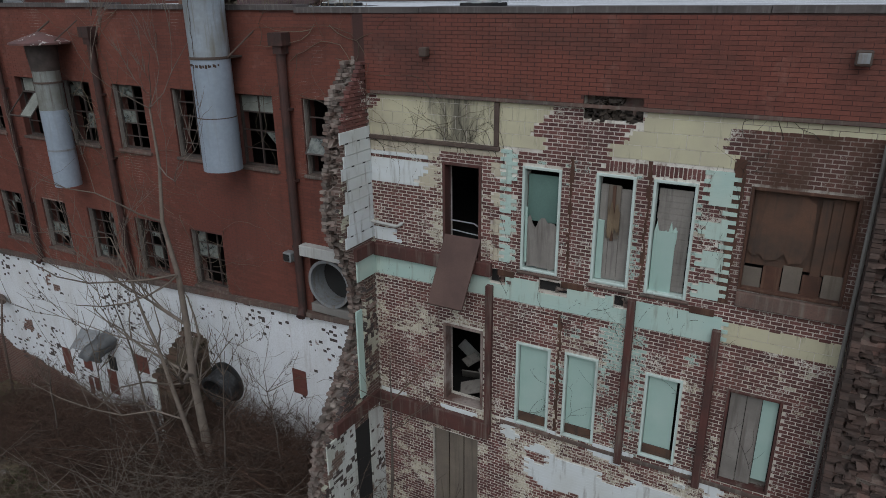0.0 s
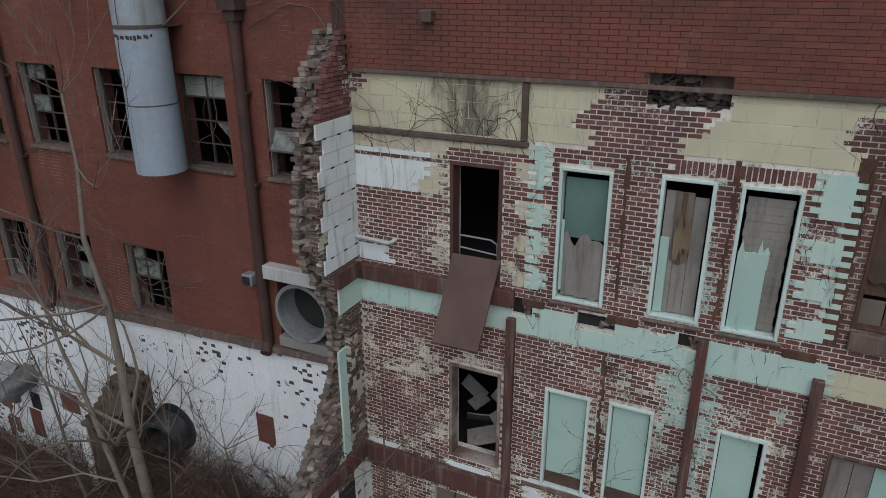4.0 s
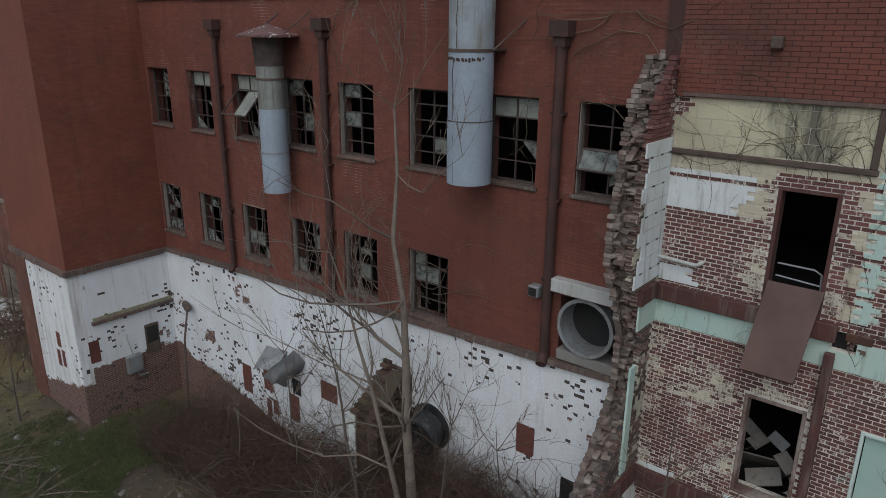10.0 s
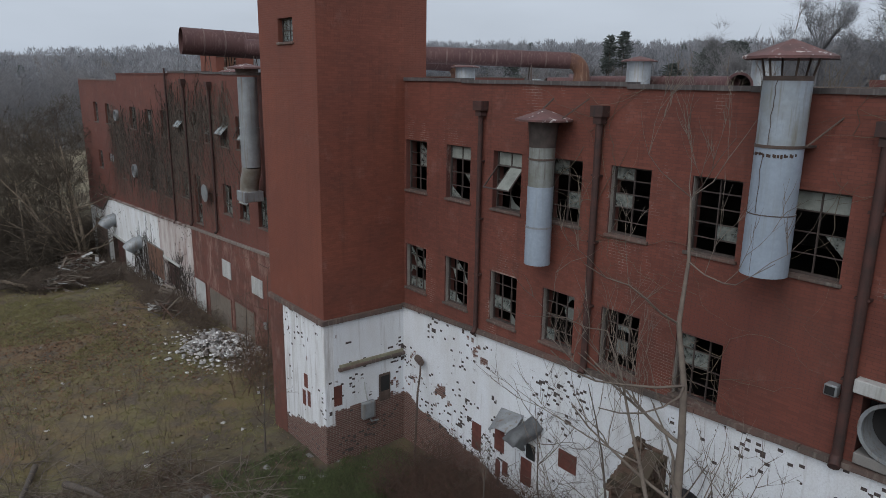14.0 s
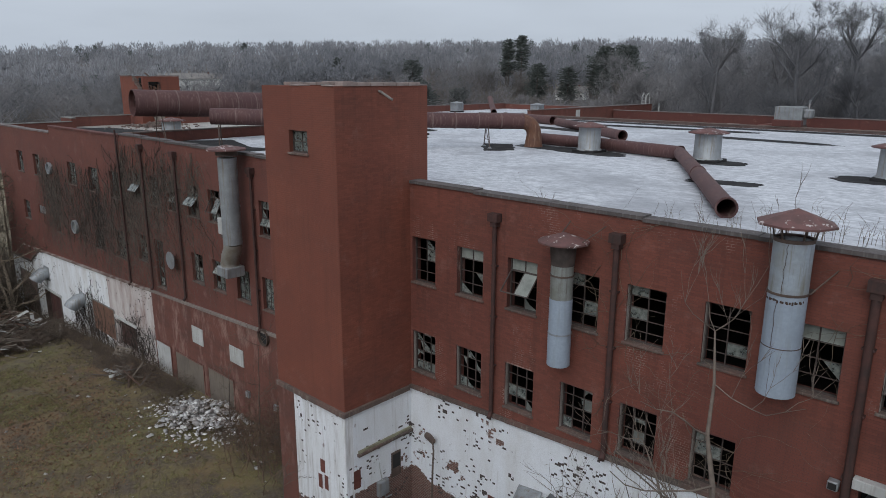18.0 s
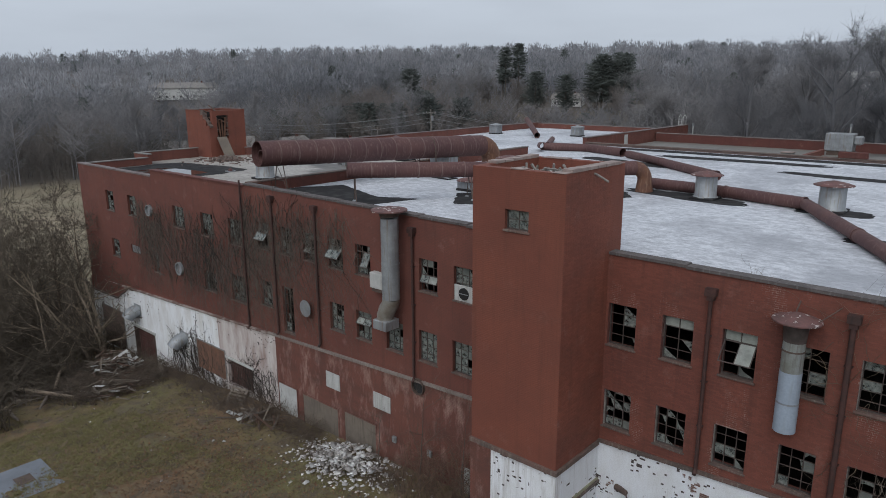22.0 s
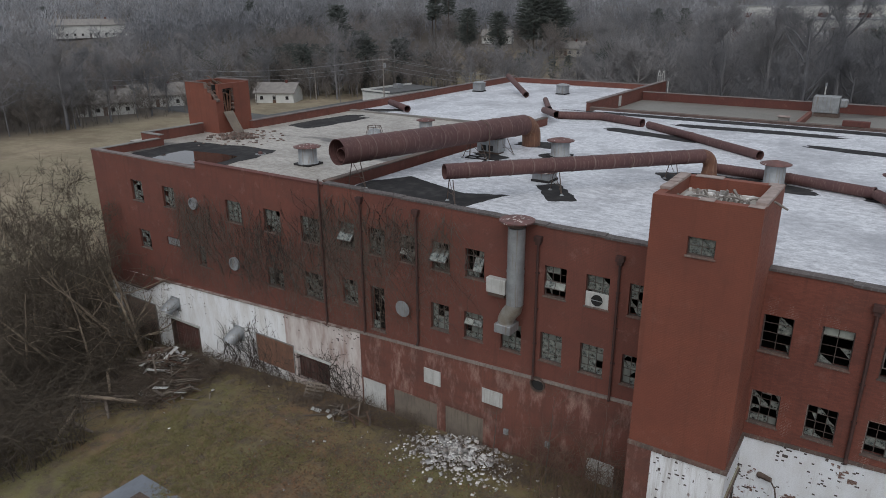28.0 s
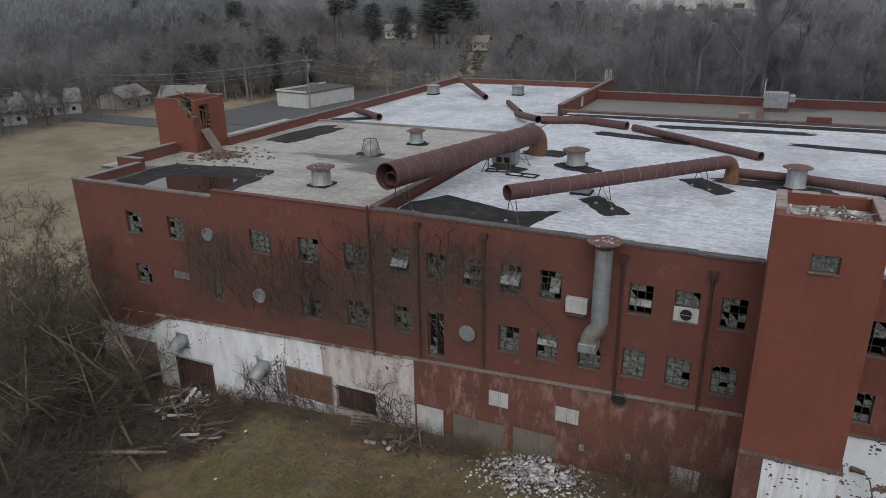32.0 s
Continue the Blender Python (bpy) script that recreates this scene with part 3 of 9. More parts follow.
def wall(name, u0, u1, z0, z1, holes, plane, thick, mat, axis="x", bottom=None, top=None, kind="structure", label="", parent=None, extra=()):
    """An upright wall with openings right through it. axis: the way it runs; plane: its front face; it is thick towards greater y (or x)."""
    us = sorted({u0, u1, *extra, *[h[0] for h in holes], *[h[1] for h in holes]})
    zs = sorted({z0, z1, *[h[2] for h in holes], *[h[3] for h in holes]})
    us, zs = [u for u in us if u0 <= u <= u1], [z for z in zs if z0 <= z <= z1]
    solid = {}
    for i in range(len(us) - 1):
        for j in range(len(zs) - 1):
            u, z = (us[i] + us[i + 1]) / 2, (zs[j] + zs[j + 1]) / 2
            solid[i, j] = not any(h[0] < u < h[1] and h[2] < z < h[3] for h in holes)
    verts, faces, index = [], [], {}

    def v(i, j, back):
        k = (i, j, back)
        if k not in index:
            u, z = us[i], zs[j]
            if j == 0 and bottom:
                z = bottom(u)
            if j == len(zs) - 1 and top:
                z = top(u)
            p = plane + (thick if back else 0)
            index[k] = len(verts)
            verts.append((u, p, z) if axis == "x" else (p, u, z))
        return index[k]

    for (i, j), s in solid.items():
        if not s:
            continue
        a, b, c, d = (i, j), (i + 1, j), (i + 1, j + 1), (i, j + 1)
        faces.append([v(*q, 0) for q in (a, b, c, d)])
        faces.append([v(*q, 1) for q in (d, c, b, a)])
        for (p, q), (di, dj) in (((a, b), (0, -1)), ((b, c), (1, 0)), ((c, d), (0, 1)), ((d, a), (-1, 0))):
            if not solid.get((i + di, j + dj), False):
                faces.append([v(*q, 0), v(*p, 0), v(*p, 1), v(*q, 1)])
    if axis != "x":
        faces = [list(reversed(f)) for f in faces]
    ob = mesh_ob(name, verts, faces, mat, parent)
    if parent is None:
        tagged(ob, label, "wall", kind=kind)
    return ob


def bricks_mesh(name, cells, mat, parent=None, label=""):
    """Many bricks as one mesh. cells: rows of x0, x1, y0, y1, z0, z1."""
    c = np.array(cells, dtype=float).reshape(-1, 6)
    sel = np.array([[0, 2, 4], [1, 2, 4], [1, 3, 4], [0, 3, 4], [0, 2, 5], [1, 2, 5], [1, 3, 5], [0, 3, 5]])
    verts = c[:, sel].reshape(-1, 3)
    quads = np.array([[0, 1, 5, 4], [1, 2, 6, 5], [2, 3, 7, 6], [3, 0, 4, 7], [4, 5, 6, 7], [3, 2, 1, 0]])
    faces = (quads[None] + 8 * np.arange(len(c))[:, None, None]).reshape(-1, 4)
    ob = mesh_ob(name, verts.tolist(), faces.tolist(), mat, parent, label)
    return ob


def trim_cells(cells, holes):
    """Cut the pieces off at the edges of the openings."""
    out = []
    for a, b, c, d, e, f in cells:
        spans = [(a, b)]
        for x0, x1, z0, z1 in holes:
            if e < z1 and f > z0:
                nxt = []
                for p, q in spans:
                    if q <= x0 or p >= x1:
                        nxt.append((p, q))
                    else:
                        nxt += [s for s in ((p, x0 - 0.004), (x1 + 0.004, q)) if s[1] - s[0] > 0.03]
                spans = nxt
        out += [(p, q, c, d, e, f) for p, q in spans]
    return out


def brick_parts(cells, mat, parent, name="brick", bevel=0.003):
    """Bricks as objects of their own that share their meshes by size."""
    shared = {}
    for a, b, c, d, e, f in cells:
        w, t, h = round(b - a, 2), round(d - c, 3), round(f - e, 3)
        if (w, t, h) not in shared:
            ob = part(name, bx(-w / 2, w / 2, -t / 2, t / 2, -h / 2, h / 2, bevel=min(bevel, t * 0.3)), mat, parent)
            shared[(w, t, h)] = ob.data
        else:
            ob = new(name, shared[(w, t, h)])
            ob.parent = parent
        ob.location = ((a + b) / 2, (c + d) / 2, (e + f) / 2)


def brick_cells(u0, u1, z0, z1, plane, proud, keep, axis="x", sign=-1, L=0.213 / S, H=0.0677 / S, joint=0.012, seed=1):
    """Cells of a running bond on a wall; keep(u, z) says which bricks are there. sign: the way that they stand proud."""
    rnd = random.Random(seed)
    out = []
    row = math.floor(z0 / H)
    while row * H < z1 - 0.02:
        z = row * H
        off = (row % 2) * L / 2
        col = math.floor((u0 - off) / L)
        while col * L + off < u1:
            a, b = max(col * L + off, u0), min(col * L + off + L, u1)
            if b - a > 0.05 and keep((a + b) / 2, z + H / 2):
                p = proud * rnd.uniform(0.6, 1.3)
                q0, q1 = (plane - p, plane + 0.01) if sign < 0 else (plane - 0.01, plane + p)
                if axis == "x":
                    out.append((a + joint / 2, b - joint / 2, q0, q1, z + joint / 2, z + H - joint / 2))
                else:
                    out.append((q0, q1, a + joint / 2, b - joint / 2, z + joint / 2, z + H - joint / 2))
            col += 1
        row += 1
    return out

# ---- openings of the long facade ----
RU = [(x, x + 0.97, 9.44, 10.86) for x in (-21.68, -19.84, -18.01, -16.18, -14.46, -12.6, -10.84, -9.16)]
RL = [(x, x + 0.97, 6.52, 7.83) for x in (-21.68, -19.85, -18.01, -16.18, -14.45, -12.62)]
FAN = (-9.26, -8.2, 6.6, 7.74)
LU = [(x, x + 0.99, 9.54, 10.91) for x in (-41.65, -39.74, -37.84, -35.94, -34.1, -30.18, -28.33, -26.53)]
LL = [(x, x + 1.02, 6.48, 7.83) for x in (-41.66, -36.03, -34.16, -32.2, -30.25, -28.4, -26.58)]
TALL = (-39.78, -38.88, 5.42, 7.84)
WU = [(-59.72, -58.52, 9.36, 10.72), (-56.43, -55.24, 9.4, 10.72), (-50.45, -49.15, 9.44, 10.72), (-47.27, -45.98, 9.4, 10.7), (-44.43, -43.1, 9.36, 10.74)]
WL = [(-59.6, -58.42, 6.15, 7.4), (-56.64, -55.34, 6.85, 7.4), (-53.52, -52.3, 6.08, 7.4), (-47.4, -46.1, 6.14, 7.28), (-44.5, -43.1, 6.12, 7.62)]
DOOR_W, OPEN_W = (-57.41, -54.45, -1.13, 1.48), (-45.5, -42.99, 0.83, 2.33)
SPLIT = -52.85

M_REDJ = red_wall("red_paint_in_joints", (0.15, 0.055, 0.042), pattern=False, bare=0.8)
M_REDJD = red_wall("dark_open_joints", (0.075, 0.03, 0.024), pattern=False, grime=0.6)
wall("wall_south_upper_west", -63.85, SPLIT, 3, 12.22, [h for h in WU + WL if h[1] < SPLIT or h[0] < -53], FY, 0.35, M_RED, bottom=LEDGE, label="red painted brick upper wall at the west end", extra=(-52.95,))
wall("wall_south_upper_middle", SPLIT, TX0 + 0.2, 3, 12.6, [h for h in WU + WL if h[0] > SPLIT + 0.3] + LU + LL + [TALL], FY, 0.35, M_RED, bottom=LEDGE, top=lambda u: 12.6 if u < -42.7 else COPE(u), extra=(-42.75, -42.65), label="red painted brick upper wall under dead vines")
wall("wall_south_upper_east", TX0 + 0.2, -7.9, 4, 12.5, RU + RL + [FAN], FY, 0.35, M_REDJ, bottom=LEDGE, top=COPE, label="red painted brick upper wall with broken windows")
wall("wall_south_lower_west", -63.85, -46.3, -6, 4, [DOOR_W], FY - 0.06, 0.41, M_WHITEL, top=LEDGE, label="white painted ground floor wall, flaking")
wall("wall_south_lower_pink", -46.3, -40.6, -6, 4, [OPEN_W], FY - 0.06, 0.41, M_PINK, top=LEDGE, label="washed-out pinkish ground floor wall")
wall("wall_south_lower_middle", -40.6, TX0 + 0.2, -6, 4, [], FY - 0.06, 0.41, M_REDLOW, top=LEDGE, label="weathered red ground floor wall")
wall("wall_south_lower_east", TX0 + 0.2, -7.9, -6, 4, [], FY - 0.06, 0.41, M_WHITE, top=LEDGE, label="white flaking paint over brick ground floor wall")


def in_hole(u, z, holes, pad=0.0):
    return any(h[0] - pad < u < h[1] + pad and h[2] - pad < z < h[3] + pad for h in holes)


# brick courses of the eastern red wall
cells = brick_cells(TX1, -7.95, 5.7, 12.5, FY, 0.0035, lambda u, z: LEDGE(u) + 0.06 < z < COPE(u) - 0.03, joint=0.008)
cells = trim_cells(cells, RU + RL + [FAN])
cells = [(a, b, FY - 0.0035, d, e, f) for a, b, c, d, e, f in cells]
near = [c for c in cells if -12.6 < c[0] < -9.9 and 7.3 < c[4] < 9.1][:300]
brick_parts(near, M_REDB, bpy.data.objects["wall_south_upper_east"])
picked = set(near)
cells = [c for c in cells if c not in picked]
tagged(bricks_mesh("brick_courses_east", cells, M_REDB), "red painted brick courses of the upper wall", "brick", kind="stuff")

# ledge boards along the change from red to white
M_TRIMPALE = plain("peeling_pale_ledge", (0.36, 0.3, 0.27), (0.13, 0.07, 0.055), 1.6, 0.85, spread=(0.42, 0.58), streak=(0.1, 0.06, 0.05))


def ledge(name, x0, x1, mat, h=0.1, d=0.09, label="dark rotten ledge between red and white wall"):
    bm = bmesh.new()
    n = max(2, int((x1 - x0) / 1.8))
    rnd = random.Random(7)
    for i in range(n):
        a, b = x0 + (x1 - x0) * i / n, x0 + (x1 - x0) * (i + 1) / n - 0.015
        dz = rnd.uniform(-0.02, 0.02)
        vs = box(bm, a, b, FY - 0.06 - d * rnd.uniform(0.7, 1.0), FY - 0.003, 0, h)
    for v in bm.verts:
        v.co.z += LEDGE(v.co.x) - 0.05
    return tagged(part(name, bm, mat), label, "trim", kind="structure")


ledge("trim_ledge_east", TX1, -8.1, M_TRIMDARK)
ledge("trim_ledge_middle", -41.2, TX0, plain("stained_ledge", (0.2, 0.16, 0.14), (0.3, 0.26, 0.23), 0.8, 0.85, streak=(0.1, 0.06, 0.05)), 0.12, 0.08, "pale stained ledge along the red wall")
ledge("trim_ledge_west", -58.6, -41.2, M_TRIMPALE, 0.1, 0.1)

# copings along the roof edge
def coping(name, x0, x1, y0, y1, z, mat=None, label="tarred roof edge coping"):
    bm = bmesh.new()
    run = x1 - x0 > y1 - y0
    n = max(1, int(max(x1 - x0, y1 - y0) / 2.4))
    rnd = random.Random(int(abs(x0 * 7 + y0)))
    for i in range(n):
        dz = rnd.uniform(-0.012, 0.012)
        if run:
            a, b = x0 + (x1 - x0) * i / n, x0 + (x1 - x0) * (i + 1) / n
            zz = (z((a + b) / 2) if callable(z) else z) + dz
            box(bm, a, b - 0.008, y0, y1, zz - 0.02, zz + 0.07)
        else:
            a, b = y0 + (y1 - y0) * i / n, y0 + (y1 - y0) * (i + 1) / n
            box(bm, x0, x1, a, b - 0.008, z + dz, z + 0.07 + dz)
    return tagged(part(name, bm, mat or M_COPING), label, "trim", kind="structure")


coping("trim_coping_east", TX1 + 0.02, 6.0, FY - 0.05, FY + 0.38, COPE, M_COPED)
coping("trim_coping_middle", -42.6, TX0 - 0.02, FY - 0.05, FY + 0.38, COPE, M_COPED)
coping("trim_coping_west", SPLIT, -42.62, FY - 0.04, FY + 0.36, 12.6, M_REDD, "red painted coping")
coping("trim_coping_corner", -63.87, SPLIT - 0.01, FY - 0.04, FY + 0.36, 12.22, M_COPING)

# ---- inside: floors, inner walls and roofs ----
def slab(name, x0, x1, y0, y1, z0, z1, mat, label, category):
    return tagged(part(name, bx(x0, x1, y0, y1, z0, z1), mat), label, category, kind="structure")


# Rooms added behind the windows, coloured near-black as if no light reached them.
slab("floor_first", -63.4, 5.6, FY + 0.36, 18, 5.0, 5.2, M_DARK, "debris-strewn floor inside, coloured near-black as unlit", "floor")
slab("floor_second", -63.4, 5.6, FY + 0.36, 18, 8.15, 8.38, M_DARK, "upper floor inside, coloured near-black as unlit", "floor")
slab("wall_inner", -63.4, 5.6, 18, 18.2, -2, 11.5, M_ROOM, "inner wall coloured dark as unlit", "wall")
slab("roof_main", -42.4, 6.0, FY + 0.36, 45.7, 11.9, ROOF, M_ROOFW, "silver coated flat roof with dark patches", "roof")
slab("roof_west", -67.4, -42.9, 15.9, 36.5, 11.3, LROOF, M_ROOFG, "grey gravelled flat roof", "roof")
slab("roof_west_front", -63.5, -42.9, FY + 0.36, 15.9, 11.3, LROOF - 0.005, M_ROOFG, "grey gravelled flat roof by the corner", "roof")
slab("roof_north_west", -63.6, -43.6, 36.8, 68.6, 11.2, 11.62, M_ROOFW, "silver coated roof of the rear wing", "roof")
slab("roof_north_east", -43.0, 22.0, 46.2, 60.0, 11.2, 11.55, M_ROOFT, "tan flat roof of the rear wing", "roof")


def parapet(name, x0, x1, y0, y1, z0, z1, cap=M_COPING, mat=None, label="red painted parapet wall"):
    p = tagged(part(name, bx(x0, x1, y0, y1, z0, z1), mat or M_RED), label, "wall", kind="structure")
    c = part("coping", bx(x0 - 0.04, x1 + 0.04, y0 - 0.04, y1 + 0.04, z1, z1 + 0.06), cap, p, "grey coping")
    return p


parapet("wall_parapet_divide", -42.95, -42.6, FY + 0.38, 36.3, 10.5, 12.72, M_TRIMDARK)
parapet("wall_parapet_west_front", -63.85, -63.5, FY + 0.36, 15.85, 2, 12.18, M_CONC)
parapet("wall_parapet_west_jog", -65.75, -63.51, 15.85, 16.15, 2, 12.42, M_CONC)
parapet("wall_parapet_west_mid", -65.75, -65.4, 16.16, 21.1, 2, 12.42, M_CONC)
parapet("wall_parapet_west_rear", -64.0, -63.6, 24.6, 69.6, -3, 12.3, M_COPING)
parapet("wall_parapet_north", -63.59, -43.4, 68.6, 69.0, -3, 12.2, M_COPING)
parapet("wall_parapet_rear_step", -43.6, -43.2, 46.3, 68.6, 5, 12.75, M_COPING)
parapet("wall_parapet_rear_front", -43.0, 22.0, 45.7, 46.2, 5, 12.38, M_TRIMDARK, M_GRIMP)
parapet("wall_parapet_rear_back", -43.0, 22.0, 60.0, 60.4, -3, 12.36, M_COPING, M_REDD)
slab("trim_roof_joint", -63.6, -43.6, 36.5, 36.79, 11.0, 11.84, M_CONC, "raised pale joint between two roofs", "trim")
slab("wall_west_return", -67.4, -65.76, 21.15, 21.4, -3, 11.6, M_RED, "red side wall", "wall")
slab("wall_north_return", -67.5, -64.02, 24.7, 36.4, -3, 11.6, M_RED, "red side wall", "wall")

# ---- stair tower ----
TZ = 15.3
TWIN = (-23.9, -23.02, 13.44, 14.07)
wall("wall_tower_front", TX0, TX1, 5.88, TZ, [TWIN], TY, 0.3, M_TOWER, label="plain red painted tower wall")
wall("wall_tower_east", TY + 0.3, 11.3, 5.88, TZ, [], TX1 - 0.3, 0.3, M_TOWER, axis="y", label="plain red painted tower wall")
wall("wall_tower_west", TY + 0.3, 11.3, 5.88, TZ, [], TX0, 0.3, M_TOWER, axis="y", label="plain red painted tower wall")
wall("wall_tower_back", TX0, TX1, 12.3, TZ, [], 11.3, 0.3, M_TOWER, label="plain red painted tower wall")
slab("roof_tower", TX0 + 0.3, TX1 - 0.3, TY + 0.3, 11.3, 14.5, 14.85, M_ROOFG, "littered tower roof", "roof")
wall("wall_tower_base_front", TX0, TX1 + 0.03, -3, 5.88, [], TY - 0.03, 0.3, M_WHITET, label="white flaking tower base")
wall("wall_tower_base_east", TY + 0.27, FY, -3, 5.88, [], TX1 - 0.27, 0.3, M_WHITE, axis="y", label="white flaking tower base")
wall("wall_tower_base_west", TY + 0.27, FY, -3, 5.88, [], TX0, 0.3, M_REDLOW, axis="y", label="weathered red tower base")
slab("wall_tower_strip", TX0 - 0.02, -24.3, TY - 0.05, TY - 0.03, -3, 5.86, M_REDLOW, "unpainted brick strip on the tower base", "wall")
slab("trim_tower_front", TX0 - 0.02, TX1 + 0.1, TY - 0.11, TY - 0.003, 5.83, 5.97, M_TRIMDARK, "dark ledge round the tower", "trim")
slab("trim_tower_east", TX1 + 0.002, TX1 + 0.1, TY, FY - 0.16, 5.83, 5.97, M_TRIMDARK, "dark ledge round the tower", "trim")
M_CAPST = plain("pale_coping_tile", (0.36, 0.29, 0.26), (0.22, 0.165, 0.145), 3.0, 0.8, island=0.2)
rnd = random.Random(3)
tower_cap = thing("tower_coping", "broken stone coping on the tower top", "coping", kind="structure")
for x0, x1, y0, y1 in ((TX0, TX1, TY, TY + 0.3), (TX1 - 0.3, TX1, TY + 0.3, 11.3), (TX0, TX0 + 0.3, TY + 0.3, 11.3), (TX0, TX1, 11.3, 11.6)):
    n = int(max(x1 - x0, y1 - y0) / 0.45)
    for i in range(n):
        front = x1 - x0 > y1 - y0
        if rnd.random() < (0.55 if front else 0.08):
            continue
        dz = rnd.uniform(0.02, 0.04) if front else rnd.uniform(0.07, 0.11)
        if x1 - x0 > y1 - y0:
            a = x0 + (x1 - x0) * i / n
            part("stone", bx(a, a + (x1 - x0) / n - 0.015, y0 - 0.03, y1 + 0.03, TZ, TZ + dz, bevel=0.008), M_CAPST, tower_cap)
        else:
            a = y0 + (y1 - y0) * i / n
            part("stone", bx(x0 - 0.03, x1 + 0.03, a, a + (y1 - y0) / n - 0.015, TZ, TZ + dz, bevel=0.008), M_CAPST, tower_cap)
tcells = brick_cells(TY + 0.01, 10.84, 5.98, 15.25, TX1, 0.003, lambda u, z: True, axis="y", sign=1, joint=0.008)
tagged(bricks_mesh("brick_courses_tower", tcells, red_wall("tower_brick", (0.225, 0.07, 0.042), pattern=False)), "red painted brick courses of the tower side", "brick", kind="stuff")


# ---- steel windows ----
WCOUNT = [0]


def steel_window(h, seed, cols=3, rows=4, fill=0.4, pale=0.25, tilt=0, top_pale=False, plane=FY, whole=0.55, liner=False, label="rusted steel window with broken panes"):
    x0, x1, z0, z1 = h
    rnd = random.Random(seed)
    WCOUNT[0] += 1
    w = thing(f"window_{WCOUNT[0]}", label, "window", "steel windows", "structure", (x0, plane, z0))
    y = 0.13
    W, Hh = x1 - x0, z1 - z0
    bm = bmesh.new()
    for a, b, c, d in ((0.005, 0.038, 0.005, Hh - 0.005), (W - 0.038, W - 0.005, 0.005, Hh - 0.005), (0.045, W - 0.045, 0.005, 0.045), (0.045, W - 0.045, Hh - 0.045, Hh - 0.005)):
        box(bm, a, b, y, y + 0.06, c, d)
    part("window_frame", bm, M_SASH, w)
    part("window_sill", bx(-0.05, W + 0.05, -0.05, 0.14, -0.06, 0.004, bevel=0.01), M_TRIMDARK, w)
    if liner:
        part("reveal_board", bx(0.001, 0.014, 0.04, 0.125, 0.01, Hh - 0.01), M_BOARD, w, "pale peeling reveal board")
    for i in range(1, cols):
        part("mullion", bx(W * i / cols - 0.011, W * i / cols + 0.011, y + 0.01, y + 0.05, 0.045, Hh - 0.045), M_SASH, w)
    for j in range(1, rows):
        part("muntin", bx(0.045, W - 0.045, y + 0.015, y + 0.045, Hh * j / rows - 0.01, Hh * j / rows + 0.01), M_SASH, w)
    for i in range(cols):
        for j in range(rows):
            a, b = W * i / cols + 0.016, W * (i + 1) / cols - 0.016
            c, d = Hh * j / rows + 0.014, Hh * (j + 1) / rows - 0.014
            a, b, c, d = max(a, 0.046), min(b, W - 0.046), max(c, 0.046), min(d, Hh - 0.046)
            top = top_pale and j == rows - 1
            if tilt and j in tilt:
                continue
            if not top and rnd.random() > fill:
                continue
            mat = M_PALE if top else (M_DULL if rnd.random() < pale else M_GLASS)
            yy = y + 0.03
            if top or rnd.random() < whole:
                q = [(a, c), (b, c), (b, d), (a, d)]
            else:
                k = rnd.uniform(0.2, 0.8)
                q = rnd.choice([[(a, c), (b, c), (a + (b - a) * k, c + (d - c) * 0.5), (a, d)], [(a, d), (a, c + (d - c) * k), (a + (b - a) * 0.4, d - (d - c) * 0.3), (b, c + (d - c) * 0.6), (b, d)], [(b, c), (b, d), (a + (b - a) * k, d)]])
            v = [(p[0], yy, p[1]) for p in q] + [(p[0], yy + 0.005, p[1]) for p in q]
            n = len(q)
            f = [list(range(n))[::-1], list(range(n, 2 * n))] + [[k, (k + 1) % n, n + (k + 1) % n, n + k] for k in range(n)]
            mesh_ob("pane", v, f, mat, w)
    if tilt:
        lo, hi = Hh * min(tilt) / rows, Hh * (max(tilt) + 1) / rows
        sash = bmesh.new()
        hh = hi - lo
        out = rnd.uniform(24, 50)
        m = Matrix.Translation((0, y, hi)) @ Matrix.Rotation(radians(-out), 4, "X")
        for a, b, c, d in ((0.03, 0.06, -hh, 0), (W - 0.06, W - 0.03, -hh, 0), (0.06, W - 0.06, -0.03, 0), (0.06, W - 0.06, -hh, -hh + 0.03), (W / 2 - 0.012, W / 2 + 0.012, -hh + 0.03, -0.03)):
            box(sash, a, b, -0.012, 0.012, c, d, m)
        s = part("sash", sash, M_SASH, w, "open tilted sash")
        for a, b in ((0.062, W / 2 - 0.014), (W / 2 + 0.014, W - 0.062)):
            if rnd.random() < 0.85:
                part("pane", bx(a, b, -0.003, 0.003, -hh + 0.032, -0.032, m), M_PALE if rnd.random() < pale * 3 else M_GLASS, s)
    return w


for i, h in enumerate(RU):
    steel_window(h, 20 + i, liner=i in (3, 4, 5, 7), cols=2, rows=5 if i in (4, 5) else 4, fill=(0.3, 0.22, 0.2, 0.2, 0.2, 0.1, 0.2, 0.25)[i], pale=0.15 if i < 7 else 0.06, top_pale=i in (1, 2, 6), tilt=(1, 2) if i == 2 else ((1,) if i == 7 else 0))
for i, h in enumerate(RL):
    steel_window(h, 40 + i, liner=True, fill=(0.6, 0.75, 0.2, 0.2, 0.16, 0.2)[i], pale=0.2, whole=0.35)
for i, h in enumerate(LU):
    steel_window(h, 60 + i, fill=(0.8, 0.85, 0.8, 0.7, 0.7, 0.6, 0.9, 0.7)[i], pale=0.12, whole=0.8, tilt=((1, 2), 0, (1,), (1, 2), (1, 2), (1,), 0, 0)[i])
